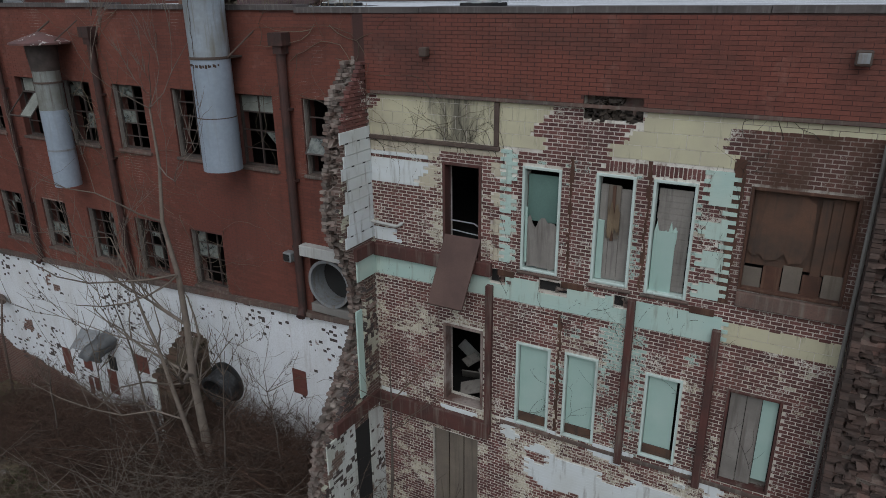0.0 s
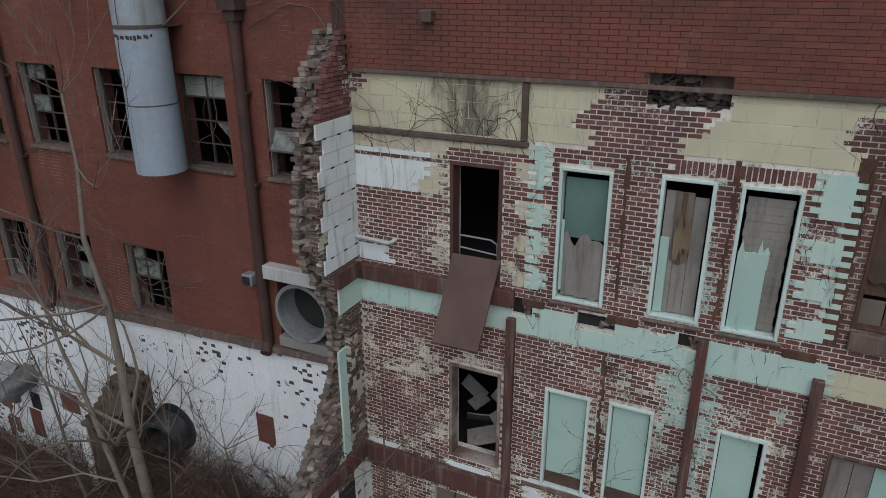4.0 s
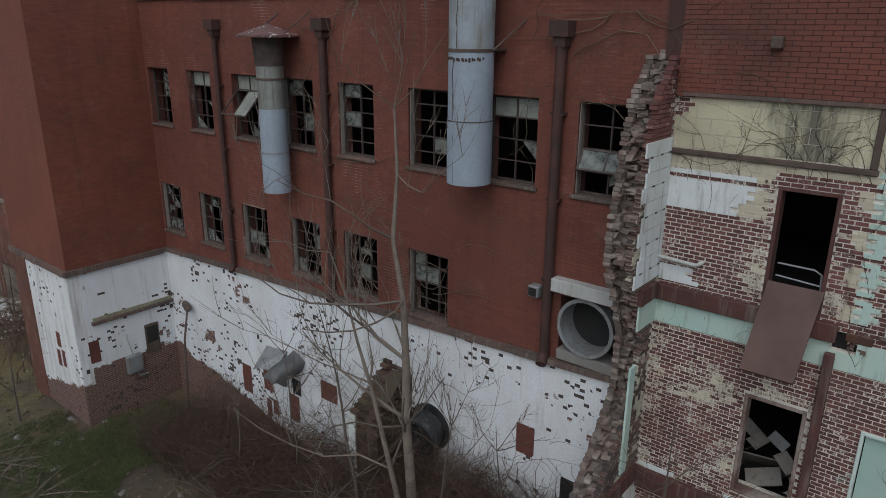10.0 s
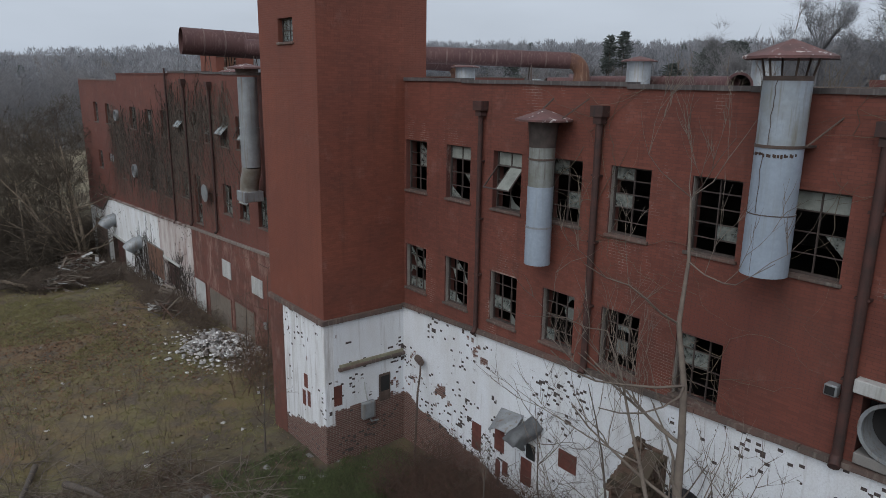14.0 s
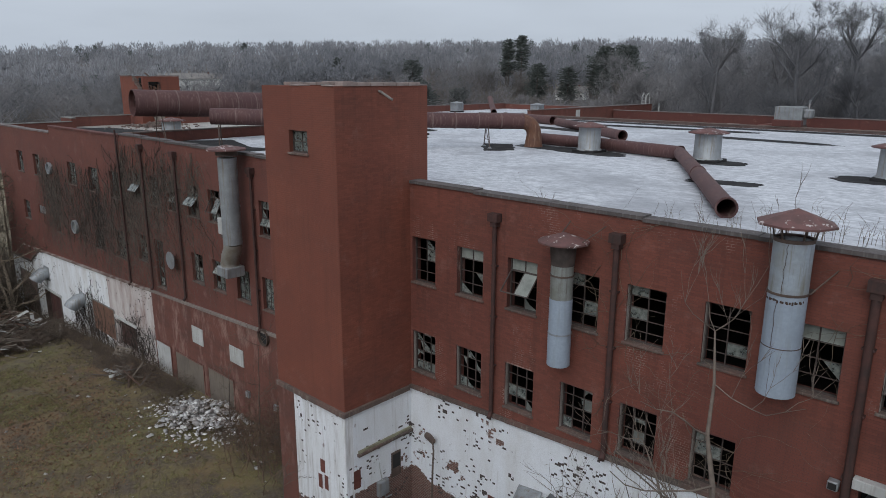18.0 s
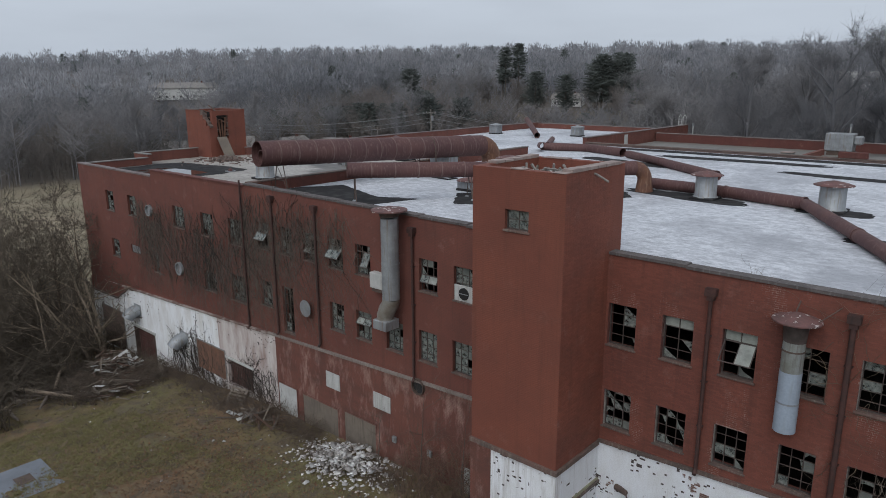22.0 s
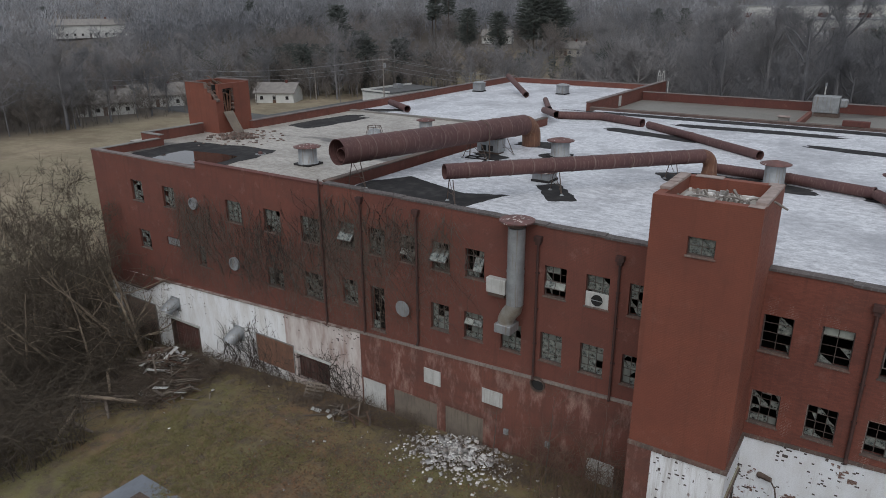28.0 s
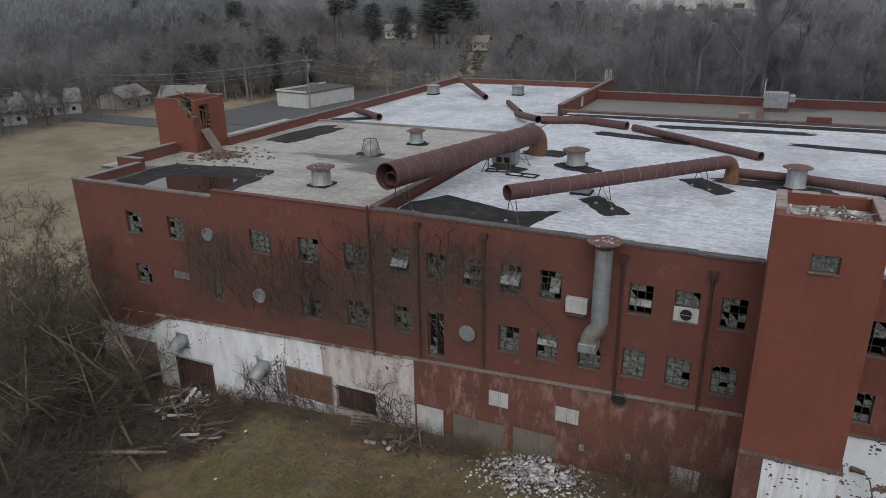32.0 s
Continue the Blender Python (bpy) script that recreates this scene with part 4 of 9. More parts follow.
for i, h in enumerate(LL):
    steel_window(h, 80 + i, fill=0.93, pale=0.2, whole=0.85, tilt=(0, 0, (2,), 0, 0, 0, 0)[i])
for i, h in enumerate(WU + WL):
    if i == 6:
        continue
    steel_window(h, 100 + i, fill=0.9, pale=0.08, whole=0.9, label="steel window with dull panes behind vines")
steel_window(TWIN, 130, 2, 2, 1.0, 0.0, whole=1.0, plane=TY, label="small steel tower window")
steel_window(TALL, 131, 2, 5, 0.7, 0.3, label="tall steel framed door light")

# ---- the stripped wall, where a neighbouring wing was torn away ----
DA, W1, W2, W3, BIG = (-6.25, -5.52, 8.36, 10.0), (-4.8, -4.16, 8.34, 10.08), (-3.62, -3.03, 8.36, 10.1), (-2.78, -2.17, 8.34, 10.1), (-1.5, -0.2, 8.66, 10.15)
DB, LW1, LW2, LW3, LW4 = (-6.26, -5.46, 5.42, 7.03), (-4.82, -4.2, 5.38, 7.0), (-3.95, -3.38, 5.4, 7.02), (-2.62, -2.05, 5.46, 7.0), (-1.42, -0.66, 5.42, 7.06)
GD = (-6.52, -5.55, 2.2, 4.72)
POCKETS = [(-5.34, -5.06, 8.02, 8.26), (-4.46, -3.98, 8.04, 8.22), (-3.22, -2.98, 8.02, 8.2)]
CAVITY = (-3.88, -3.02, 10.88, 11.22)
AHOLES = [DA, W1, W2, W3, BIG, DB, LW1, LW2, LW3, LW4, GD] + POCKETS + [CAVITY]
SY = FY + 0.012
a_wall = wall("wall_south_stripped", -7.9, 0.0, 0.0, 12.36, AHOLES, SY, 0.34, M_MORTAR, label="stripped brick wall with scraps of old plaster and block")
wall("wall_red_band", -7.91, 0.0, 11.06, 12.34, [CAVITY], SY - 0.044, 0.04, M_REDJD, label="red painted brick band under the roof edge")
slab("wall_south_far_east", 0.0, 6.0, SY, SY + 0.34, 0.0, 12.36, M_REDD, "dark red brick wall", "wall")
# Pocket shade put into the colour of an added backing slab.
slab("pocket_backing", -5.4, -2.5, SY + 0.05, SY + 0.32, 7.8, 8.32, M_DARK, "near-black backing standing for the shade in the pockets", "wall")
slab("cavity_backing", -3.95, -2.95, SY + 0.15, SY + 0.3, 10.85, 11.26, M_MASON, "broken masonry in the cavity", "wall")


def nz(x, z, s=1.0, k=0.0):
    return 0.5 + 0.5 * noise.noise(Vector((x * s, z * s, k)))


def dice(x, z, k=0.0):
    return (math.sin(round(x, 2) * 127.1 + round(z, 2) * 311.7 + k) * 43758.5453) % 1


def surf(x, z):
    """What covers the wall at a place: r red paint, y yellow block, b bare brick, c cream brick, m mint plaster, p white plaster, q cream block, g mint brick."""
    if z > 11.06:
        return "r"
    tooth = int(z / 0.24) % 2
    if z > 10.33:
        if x < -5.24:
            return "y" if x > -7.5 or z < 10.8 else "b"
        left = -4.38 if z > 10.87 else -4.5 if z > 10.73 else -4.66 if z > 10.55 else -4.46
        right = -2.98 if z > 10.85 else -3.14 if z > 10.7 else -3.22 if z > 10.55 else -3.48
        if left < x < right or (x > -1.86 and z < 10.88 and (z > 10.52 or x > -1.72)):
            return "b"
        return "y"
    if z > 10.08:
        if x < -5.16:
            return "q" if z > 10.18 or x < -6.3 else "b"
        if -5.16 < x < -4.93 or -2.06 < x < -1.72:
            return "m"
        if -3.52 < x < -2.06 and z > 10.12:
            return "s"
        return "g" if nz(x, z, 3) > 0.66 else "b"
    if z > 9.52 and x < -6.36:
        return "b" if 9.92 < z < 10.0 and nz(x, z, 2) > 0.38 else ("p" if x < -6.62 + 0.1 * math.sin(9 * z) else "q")
    if z > 8.42:
        if x < -6.26:
            if z < 8.64 and x < -6.9 and nz(x, z, 2.5) < 0.58:
                return "p"
            return "c" if x > -6.5 or dice(x, z, 5) > 0.93 else "b"
        if -5.52 < x < -5.16:
            if x < -5.34:
                return "c" if dice(x, z, 2) > 0.35 else "b"
            return "q" if tooth else "b"
        if -5.16 < x < -4.93:
            return "m" if tooth or x < -5.04 else "b"
        if -2.07 < x < -1.72:
            return "m" if tooth or x > -1.82 else "b"
        if -4.16 < x < -4.06 or -3.03 < x < -2.94 or -2.17 < x < -2.1:
            return "g" if dice(x, z, 9) > 0.5 else "b"
        return "c" if dice(x, z, 5) > 0.97 else "b"
    if z > 8.15:
        return "b"
    if z > 7.76:
        if x > -1.62:
            return "y" if z < 8.1 else "b"
        return "m" if dice(x, z) < 0.97 or z < 8.0 else "c"
    if z > 5.28:
        if x < -5.2:
            k = 0.22 + 0.6 * nz(x, z, 1.6, 4)
            if 6.65 < z < 7.2:
                k += 0.14
            if -6.55 < x < -6.25:
                k += 0.1
            if x < -7.45:
                k += 0.12
            return "c" if k > 0.57 else "b"
        if x > -1.6:
            return "c" if dice(x, z, 6) > 0.86 or (x < -1.4 and z < 6.3) else "b"
        k = 0.2 + 0.55 * nz(x, z, 2.0, 7)
        if -3.36 < x < -2.7 or -4.17 < x < -3.98 or -2.03 < x < -1.8:
            k += 0.16
        if z < 5.42:
            return "p" if k > 0.55 else "c"
        return ("g" if nz(x, z, 1.5, 5) < 0.5 else "c") if k > 0.58 else "b"
    if z > 4.9:
        return "p" if nz(x, z, 2, 3) < 0.42 else "c"
    if x < -5.3:
        return "c" if 0.7 * nz(x, z, 2.0, 11) + 0.5 * dice(x, z) > 0.5 else "b"
    return "w" if x > -4.6 and nz(x, z, 1.2) < 0.5 else ("c" if nz(x, z, 2.2, 8) > 0.42 else "b")


TORNB = dict(L=0.172 / S, H=0.0665 / S, joint=0.014)
BIGB = dict(L=0.4, H=0.203, joint=0.01)
def stained_block():
    """Pale yellow glazed block with a tall black mould stain and run marks."""
    m, N, L, B = material("yellow_block_stained")
    pos, x, y, z, isl = n_pos(N, L)
    col = n_mix(N, L, n_range(N, L, n_noise(N, L, pos, 1.1, 5), 0.35, 0.65), (0.6, 0.56, 0.38), (0.5, 0.46, 0.33))
    run = n_noise(N, L, n_stretch(N, L, pos, 4.0, 4.0, 0.7), 1.6, 7, 0.7)
    near = n_range(N, L, n_math(N, L, "ABSOLUTE", n_math(N, L, "ADD", x, 6.0)), 0.0, 0.85, 0.3, 0.0)
    f = n_range(N, L, n_math(N, L, "ADD", run, near), 0.56, 0.82, 0.0, 0.85)
    col = n_mix(N, L, f, col, (0.07, 0.062, 0.05))
    L.new(col, B.inputs["Base Color"])
    B.inputs["Roughness"].default_value = 0.6
    n_bump(N, L, B, n_noise(N, L, pos, 25, 4), 0.2)
    return m


M_YPL = stained_block()
M_MPL = blotched("mint_plaster", (0.42, 0.57, 0.52), (0.5, 0.6, 0.53), (0.24, 0.25, 0.2), island=0.0)
M_PPL = blotched("white_plaster_skin", (0.7, 0.74, 0.76), (0.6, 0.62, 0.6), (0.2, 0.18, 0.15), island=0.0)
M_QPL = blotched("cream_block", (0.55, 0.5, 0.38), (0.48, 0.42, 0.32), (0.2, 0.15, 0.12), island=0.1)


for key, mat, nm, lab, kw in (
        ("b", M_BRICK, "bare_brick_courses", "bare dark red bricks", TORNB), ("c", M_BRICKC, "cream_brick_courses", "bricks with flaking cream paint", TORNB),
        ("g", M_BRICKM, "mint_brick_courses", "bricks with mint paint", TORNB), ("r", M_REDG, "red_brick_courses", "red painted brick courses under the roof edge", {"L": 0.235 / S, "joint": 0.007}),
        ("y", M_YPL, "yellow_blocks", "yellow glazed blocks, stained and cracked", {**BIGB, "joint": 0.009}), ("q", M_QPL, "cream_blocks", "cream blocks left on the wall", {**BIGB, "L": 0.2, "H": 0.135}),
        ("m", M_MPL, "mint_plaster_skin", "mint green plaster", {"joint": 0.0}), ("p", M_PPL, "white_plaster_skin", "white plaster remains", {"joint": 0.0}),
        ("w", M_PPL, "pale_plaster_skin", "pale washed plaster", {"joint": 0.0})):
    proud = {"r": 0.051, "y": 0.007, "q": 0.008, "m": 0.016, "p": 0.018, "w": 0.016}.get(key, 0.006)
    ask = (lambda u, z: any(surf(u + 0.1 * i, z + 0.06 * j) == key for i in (-2, -1, 0, 1, 2) for j in (-1, 0, 1))) if key in "yq" else (lambda u, z: surf(u, z) == key)
    cells = brick_cells(-7.7, 0.0, 2.2, 12.3, SY, proud, ask, seed=ord(key), **{"joint": 0.012, **kw})
    cells = trim_cells(cells, AHOLES)
    if key == "r":
        cells = [(a, b, SY - 0.049, d, e, f) for a, b, c, d, e, f in cells]
        near = [c for c in cells if -6.9 < c[0] < -3.5 and 11.1 < c[4]][:300]
        brick_parts(near, mat, bpy.data.objects["wall_red_band"])
        picked = set(near)
        cells = [c for c in cells if c not in picked]
    if key in "mpw":
        rows_ = {}
        for a, b, c, d, e, f in sorted(cells, key=lambda q: (round(q[4], 3), q[0])):
            run = rows_.setdefault(round(e, 3), [])
            if run and a - run[-1][1] < 0.004:
                run[-1][1] = b
            else:
                run.append([a, b, SY - proud, d, e, f])
        cells = [tuple(c) for run in rows_.values() for c in run]
    if key in "mpw":
        brick_parts(cells, mat, a_wall, "plaster_patch", 0.001)
        continue
    if key in "yq":
        whole, broken = [], []
        for c in cells:
            nu = max(2, round((c[1] - c[0]) / 0.05))
            us, vs_ = np.linspace(c[0], c[1], nu + 1), np.linspace(c[4], c[5], 4)
            grid_ = [[surf((us[i] + us[i + 1]) / 2 + 0.02 * math.sin(40 * vs_[j]), (vs_[j] + vs_[j + 1]) / 2) == key for i in range(nu)] for j in range(3)]
            if all(all(r) for r in grid_):
                whole.append(c)
                continue
            for j, r in enumerate(grid_):
                i = 0
                while i < nu:
                    if r[i]:
                        k = i
                        while k < nu and r[k]:
                            k += 1
                        broken.append((us[i], us[k], c[2], c[3], vs_[j], vs_[j + 1]))
                        i = k
                    i += 1
        tagged(bricks_mesh("broken_blocks", broken, mat), "broken edges of the " + lab, "masonry", kind="stuff")
        shared = {}
        for c in whole:
            w, h = round(c[1] - c[0], 2), c[5] - c[4]
            if w not in shared:
                ob = part("block", bx(-w / 2, w / 2, -proud, 0.005, -h / 2, h / 2, bevel=0.002), mat, a_wall)
                shared[w] = ob.data
            else:
                ob = new("block", shared[w])
                ob.parent = a_wall
            ob.location = ((c[0] + c[1]) / 2, SY, (c[4] + c[5]) / 2)
        continue
    if key == "b":
        near = [c for c in cells if (c[0] > -7.72 and c[1] < -6.2 and 8.5 < c[4] < 9.72) or (c[0] > -4.0 and c[1] < -3.55 and 8.45 < c[4] < 10.0)][:290]
        picked = set(near)
        cells = [c for c in cells if c not in picked]
        m_piece, shared = flecked_brick("bare_brick_piece", (0.66, 0.62, 0.55), 0.29, True), {}
        for c in near:
            w, d, h = (round(c[1] - c[0], 2), c[3] - c[2], c[5] - c[4])
            if w not in shared:
                bm = bx(-w / 2, w / 2, -0.007, 0.0, -h / 2, h / 2, bevel=0.003)
                ob = part("brick", bm, m_piece, a_wall)
                shared[w] = ob.data
            else:
                ob = new("brick", shared[w])
                ob.parent = a_wall
            ob.location = ((c[0] + c[1]) / 2, SY + random.uniform(-0.003, 0.001), (c[4] + c[5]) / 2)
    tagged(bricks_mesh(nm, cells, mat), lab, "masonry", kind="stuff")

step_ = 0.0677 / S
cells = [(-3.5 + step_ * k + 0.006, -3.5 + step_ * (k + 1) - 0.006, SY - 0.006, SY + 0.01, 10.135 + 0.01 * (k % 3), 10.3) for k in range(int(1.44 / step_))]
tagged(bricks_mesh("soldier_course", cells, M_BRICK), "upright bricks over the tall windows", "masonry", kind="stuff")
rnd = random.Random(17)
cells = []
for k in range(150):
    x, z = rnd.uniform(-3.92, -3.02), rnd.uniform(10.84, 11.24)
    if z > 11.06 and not -3.78 < x < -3.3:
        continue
    w = rnd.uniform(0.03, 0.11)
    cells.append((x, x + w, SY + (rnd.uniform(-0.03, 0.06) if z > 11.04 else rnd.uniform(-0.012, 0.05)), SY + 0.2, z, z + rnd.uniform(0.025, 0.06)))
ob = bricks_mesh("cavity_rubble", cells, plain("cavity_stone", (0.085, 0.065, 0.05), (0.045, 0.036, 0.03), 4.0, 0.9, island=0.55))
for v in ob.data.vertices:
    v.co += Vector((rnd.gauss(0, 0.014), rnd.gauss(0, 0.012), rnd.gauss(0, 0.012)))
tagged(ob, "broken dark stones in the torn cornice cavity", "rubble", kind="stuff")

# beams, ledges and posts on the stripped wall
M_RUSTRUN = plain("rust_run", (0.1, 0.045, 0.028), (0.06, 0.03, 0.02), 3.0, 0.85, streak=(0.16, 0.09, 0.06))
def strip(name, x0, x1, z0, z1, d, mat, label, category="beam", bevel=0.01):
    return tagged(part(name, bx(x0, x1, SY - d, SY - 0.0005, z0, z1, bevel=bevel), mat), label, category)


strip("floor_beam", -7.68, -5.3, 8.12, 8.36, 0.1, M_BEAM, "brown painted floor beam along the torn wall")
strip("floor_beam", -7.68, -5.3, 4.88, 5.22, 0.12, M_BEAM, "brown painted lower floor beam along the torn wall")
strip("angle_iron", -7.68, -5.2, 10.27, 10.34, 0.06, M_STEEL, "dark iron angle under the yellow blocks")
strip("iron_strap", -5.3, -5.22, 10.34, 11.04, 0.05, M_STEEL, "dark upright iron strap between block panels")
strip("steel_post", -5.39, -5.27, 5.0, 7.96, 0.1, M_BEAM, "rust brown steel post against the brick wall", "post")
strip("steel_post", -1.74, -1.62, 5.2, 7.98, 0.1, M_BEAM, "rust brown steel post beside the boarded window", "post")
strip("steel_post", -2.99, -2.87, 5.2, 8.2, 0.09, M_BEAM, "rust brown steel post between two windows", "post")


def worn_strip(x0, x1, z0, z1, mat, label, seed):
    """An upright strip of an old joint, frayed along both edges."""
    g = random.Random(seed)
    bm, z = bmesh.new(), z0
    while z < z1:
        h = g.uniform(0.04, 0.13)
        a, b = x0 + g.uniform(-0.015, 0.03), x1 + g.uniform(-0.03, 0.015)
        box(bm, a, b, SY - 0.009 - g.uniform(0, 0.004), SY - 0.0005, z, min(z + h + 0.01, z1))
        z += h
    return tagged(part("wall_channel", bm, mat), label, "channel")


worn_strip(-1.76, -1.6, 8.4, 10.5, M_RUSTRUN, "rusty channel beside the boarded opening", 1)
worn_strip(-4.03, -3.98, 8.36, 10.3, M_RUSTRUN, "worn brown strip between two windows", 2)
worn_strip(-2.87, -2.82, 8.36, 10.35, M_RUSTRUN, "worn brown strip between two windows", 3)
worn_strip(-4.09, -4.03, 5.4, 7.7, M_RUSTRUN, "worn brown strip between mint windows", 4)
for x0, x1, d in ((-4.86, -4.1, 0.05), (-3.68, -2.97, 0.06), (-2.84, -2.11, 0.05)):
    strip("window_ledge", x0, x1, 8.265, 8.325, d * 0.7, M_TRIMDARK, "crumbling grey ledge under the tall window", "sill", 0.02)
for x0, x1 in ((-5.2, -4.9), (-4.08, -3.7), (-2.1, -1.75)):
    strip("floor_beam", x0, x1, 8.16, 8.27, 0.03, M_RUSTRUN, "rotten stump of the brown floor beam")
rnd = random.Random(23)
cells = []
for a, b, c, d in POCKETS:
    for k in range(16):
        x, z = rnd.uniform(a + 0.45 * (b - a), b + 0.06), rnd.uniform(c, d)
        cells.append((x, x + rnd.uniform(0.03, 0.08), SY + rnd.uniform(-0.03, 0.03), SY + 0.045, z, z + rnd.uniform(0.025, 0.055)))
ob = bricks_mesh("pocket_rubble", cells, M_MASON)
for v in ob.data.vertices:
    v.co += Vector((rnd.gauss(0, 0.008), rnd.gauss(0, 0.006), rnd.gauss(0, 0.008)))
tagged(ob, "broken brick ends in the beam pockets", "rubble", kind="stuff")
strip("sill_course", -1.5, -0.05, 8.42, 8.64, 0.08, M_TRIMDARK, "thick concrete sill under the boarded opening", "sill")
strip("sill_course", -5.1, -0.1, 5.28, 5.36, 0.03, M_TRIMDARK, "crumbling sill course under the mint windows", "sill")
slab("trim_cornice", -7.6, 0.0, SY - 0.075, SY - 0.052, 11.05, 11.1, M_TRIMDARK, "dark drip line under the red wall", "trim")


def jambs(w, W, H, wd=0.042, mat=None, depth=(-0.03, 0.12)):
    m = mat or M_MINTF
    for nm, a, b, c, d in (("jamb", 0, wd, 0, H), ("jamb", W - wd, W, 0, H), ("head", wd, W - wd, H - wd, H), ("sill", wd, W - wd, 0, 0.04)):
        part(nm, bx(a, b, depth[0], depth[1], c, d, bevel=0.006), m, w)


def tall_window(h, label, pieces, frame_mat=None):
    """A wooden window case with boards nailed in. pieces: name, x0, x1, z0, z1 as shares of the opening, material, depth."""
    x0, x1, z0, z1 = h
    WCOUNT[0] += 1
    w = thing(f"window_{WCOUNT[0]}", label, "window", "boarded windows", "structure", (x0, SY, z0))
    W, H = x1 - x0, z1 - z0
    jambs(w, W, H, mat=frame_mat)
    for nm, a, b, c, d, mat, y in pieces:
        part(nm, bx(a * W, b * W, y, y + 0.018, c * H, d * H, bevel=0.003), mat, w)
    return w


M_TEAL = plain("teal_blind", (0.13, 0.22, 0.19), (0.1, 0.17, 0.15), 2.0, 0.7)
M_SPLINT = plain("splintered_wood", (0.24, 0.175, 0.11), (0.12, 0.08, 0.05), 3.0, 0.85)
M_MINTB = blotched("mint_board", (0.34, 0.48, 0.43), (0.4, 0.52, 0.47), (0.2, 0.26, 0.22), island=0.04, cut=(0.62, 0.8))


def ragged(w, W, H, a, b, c, d, mat, y, seed, low=0.0):
    """A warped sheet with a torn top edge; low: how far the foot is torn as well."""
    rnd = random.Random(seed)
    n = 11
    bm = bmesh.new()
    rows_ = []
    for t in (0.0, 0.35, 0.7, 1.0):
        rows_.append([])
        for i in range(n):
            u = a + (b - a) * i / (n - 1) + rnd.uniform(-0.006, 0.006)
            tear = rnd.uniform(-0.07, 0.05) if t == 1.0 else (low * rnd.random() if t == 0.0 else 0)
            v = c + (d - c) * t + tear
            rows_[-1].append((u * W, y + 0.035 * math.sin(3 * u + seed) * (0.3 + t) + rnd.uniform(-0.006, 0.006), v * H))
    for off in (0.0, 0.008):
        rows_v = [[bm.verts.new((p[0], p[1] + off, p[2])) for p in r] for r in rows_]
        for r0, r1 in zip(rows_v, rows_v[1:]):
            for i in range(n - 1):
                q = (r0[i], r0[i + 1], r1[i + 1], r1[i])
                bm.faces.new(q if off == 0 else q[::-1])
    part("sheet", bm, mat, w)


def slats(n, c0, c1, mat, y=0.04, a=0.11, b=0.89):
    d = (c1 - c0) / n
    return [("board", a + 0.01 * (i % 3), b - 0.012 * (i % 2), c0 + i * d, c0 + (i + 0.985) * d, mat, y + 0.003 * (i % 2)) for i in range(n)]


w_ = tall_window(W1, "tall mint window with teal blind and torn boards", [("blind", 0.1, 0.9, 0.48, 0.92, M_TEAL, 0.09), ("board", 0.09, 0.15, 0.08, 0.62, M_MINTB, 0.0)])
ragged(w_, 0.64, 1.74, 0.14, 0.93, 0.02, 0.5, M_BOARD, 0.035, 3, 0.03)
w_ = tall_window(W2, "tall mint window with split brown board", [("plank", 0.1 + 0.265 * i, 0.36 + 0.265 * i, 0.03, 0.9 - 0.015 * i, M_BOARD, 0.07 + 0.004 * i) for i in range(3)] + [("board", 0.3, 0.62, 0.42, 0.9, M_TANB, 0.05), ("board", 0.42, 0.5, 0.4, 0.9, M_BROWNB, 0.03), ("board", 0.09, 0.26, 0.03, 0.58, M_MINTB, 0.04)])
ragged(w_, 0.59, 1.74, 0.34, 0.66, 0.42, 0.72, M_SPLINT, 0.02, 9, 0.2)
w_ = tall_window(W3, "tall mint window with mint door and grey slats", slats(17, 0.03, 0.92, M_BOARD, 0.08) + [("board", 0.09, 0.6, 0.02, 0.56, M_MINTB, 0.045)])
ragged(w_, 0.61, 1.76, 0.1, 0.62, 0.45, 0.6, M_MINTB, 0.04, 12, 0.02)
for h, lab in ((LW1, "mint green boarded window"), (LW2, "mint green boarded window beside pilaster"), (LW3, "mint green boarded window with dark gap")):
    tall_window(h, lab, [("board", 0.09, 0.9 if h is not LW3 else 0.84, 0.14, 0.96, M_MINTB, 0.05), ("rail", 0.09, 0.9, 0.03, 0.14, M_BROWNB, 0.03)])
tall_window(LW4, "wide window boarded with grey and mint planks", [("plank", 0.07, 0.36, 0.03, 0.96, M_BOARD, 0.04), ("plank", 0.37, 0.64, 0.03, 0.95, M_BOARD, 0.05), ("plank", 0.65, 0.93, 0.1, 0.96, M_MINTB, 0.06)], M_BEAM)
w_ = tall_window(BIG, "wide opening boarded with brown sheets", [("sheet", 0.03, 0.97, 0.24, 0.97, M_BROWNB, 0.12)] + [("plank", 0.66 + 0.1 * i, 0.755 + 0.1 * i, 0.2 + 0.03 * (i % 2), 0.95, M_BROWNB, 0.085 + 0.006 * i) for i in range(3)] + [("plank", 0.03 + 0.19 * i, 0.21 + 0.19 * i, 0.0, 0.22 + 0.03 * (i % 3), M_RUSTRUN if i % 2 else M_TANB, 0.075 + 0.008 * (i % 2)) for i in range(5)], M_RUSTRUN)
ragged(w_, 1.3, 1.49, 0.04, 0.62, 0.3, 0.95, M_BROWNB, 0.08, 21, 0.12)
gd = thing("door_ground", "brown boarded ground floor doorway", "door", kind="structure", at=(GD[0], SY, GD[2]))
for i in range(3):
    part("board", bx(0.02 + 0.32 * i, 0.32 + 0.32 * i, 0.05, 0.07, 0.0, 2.5, bevel=0.004), M_TANB, gd)


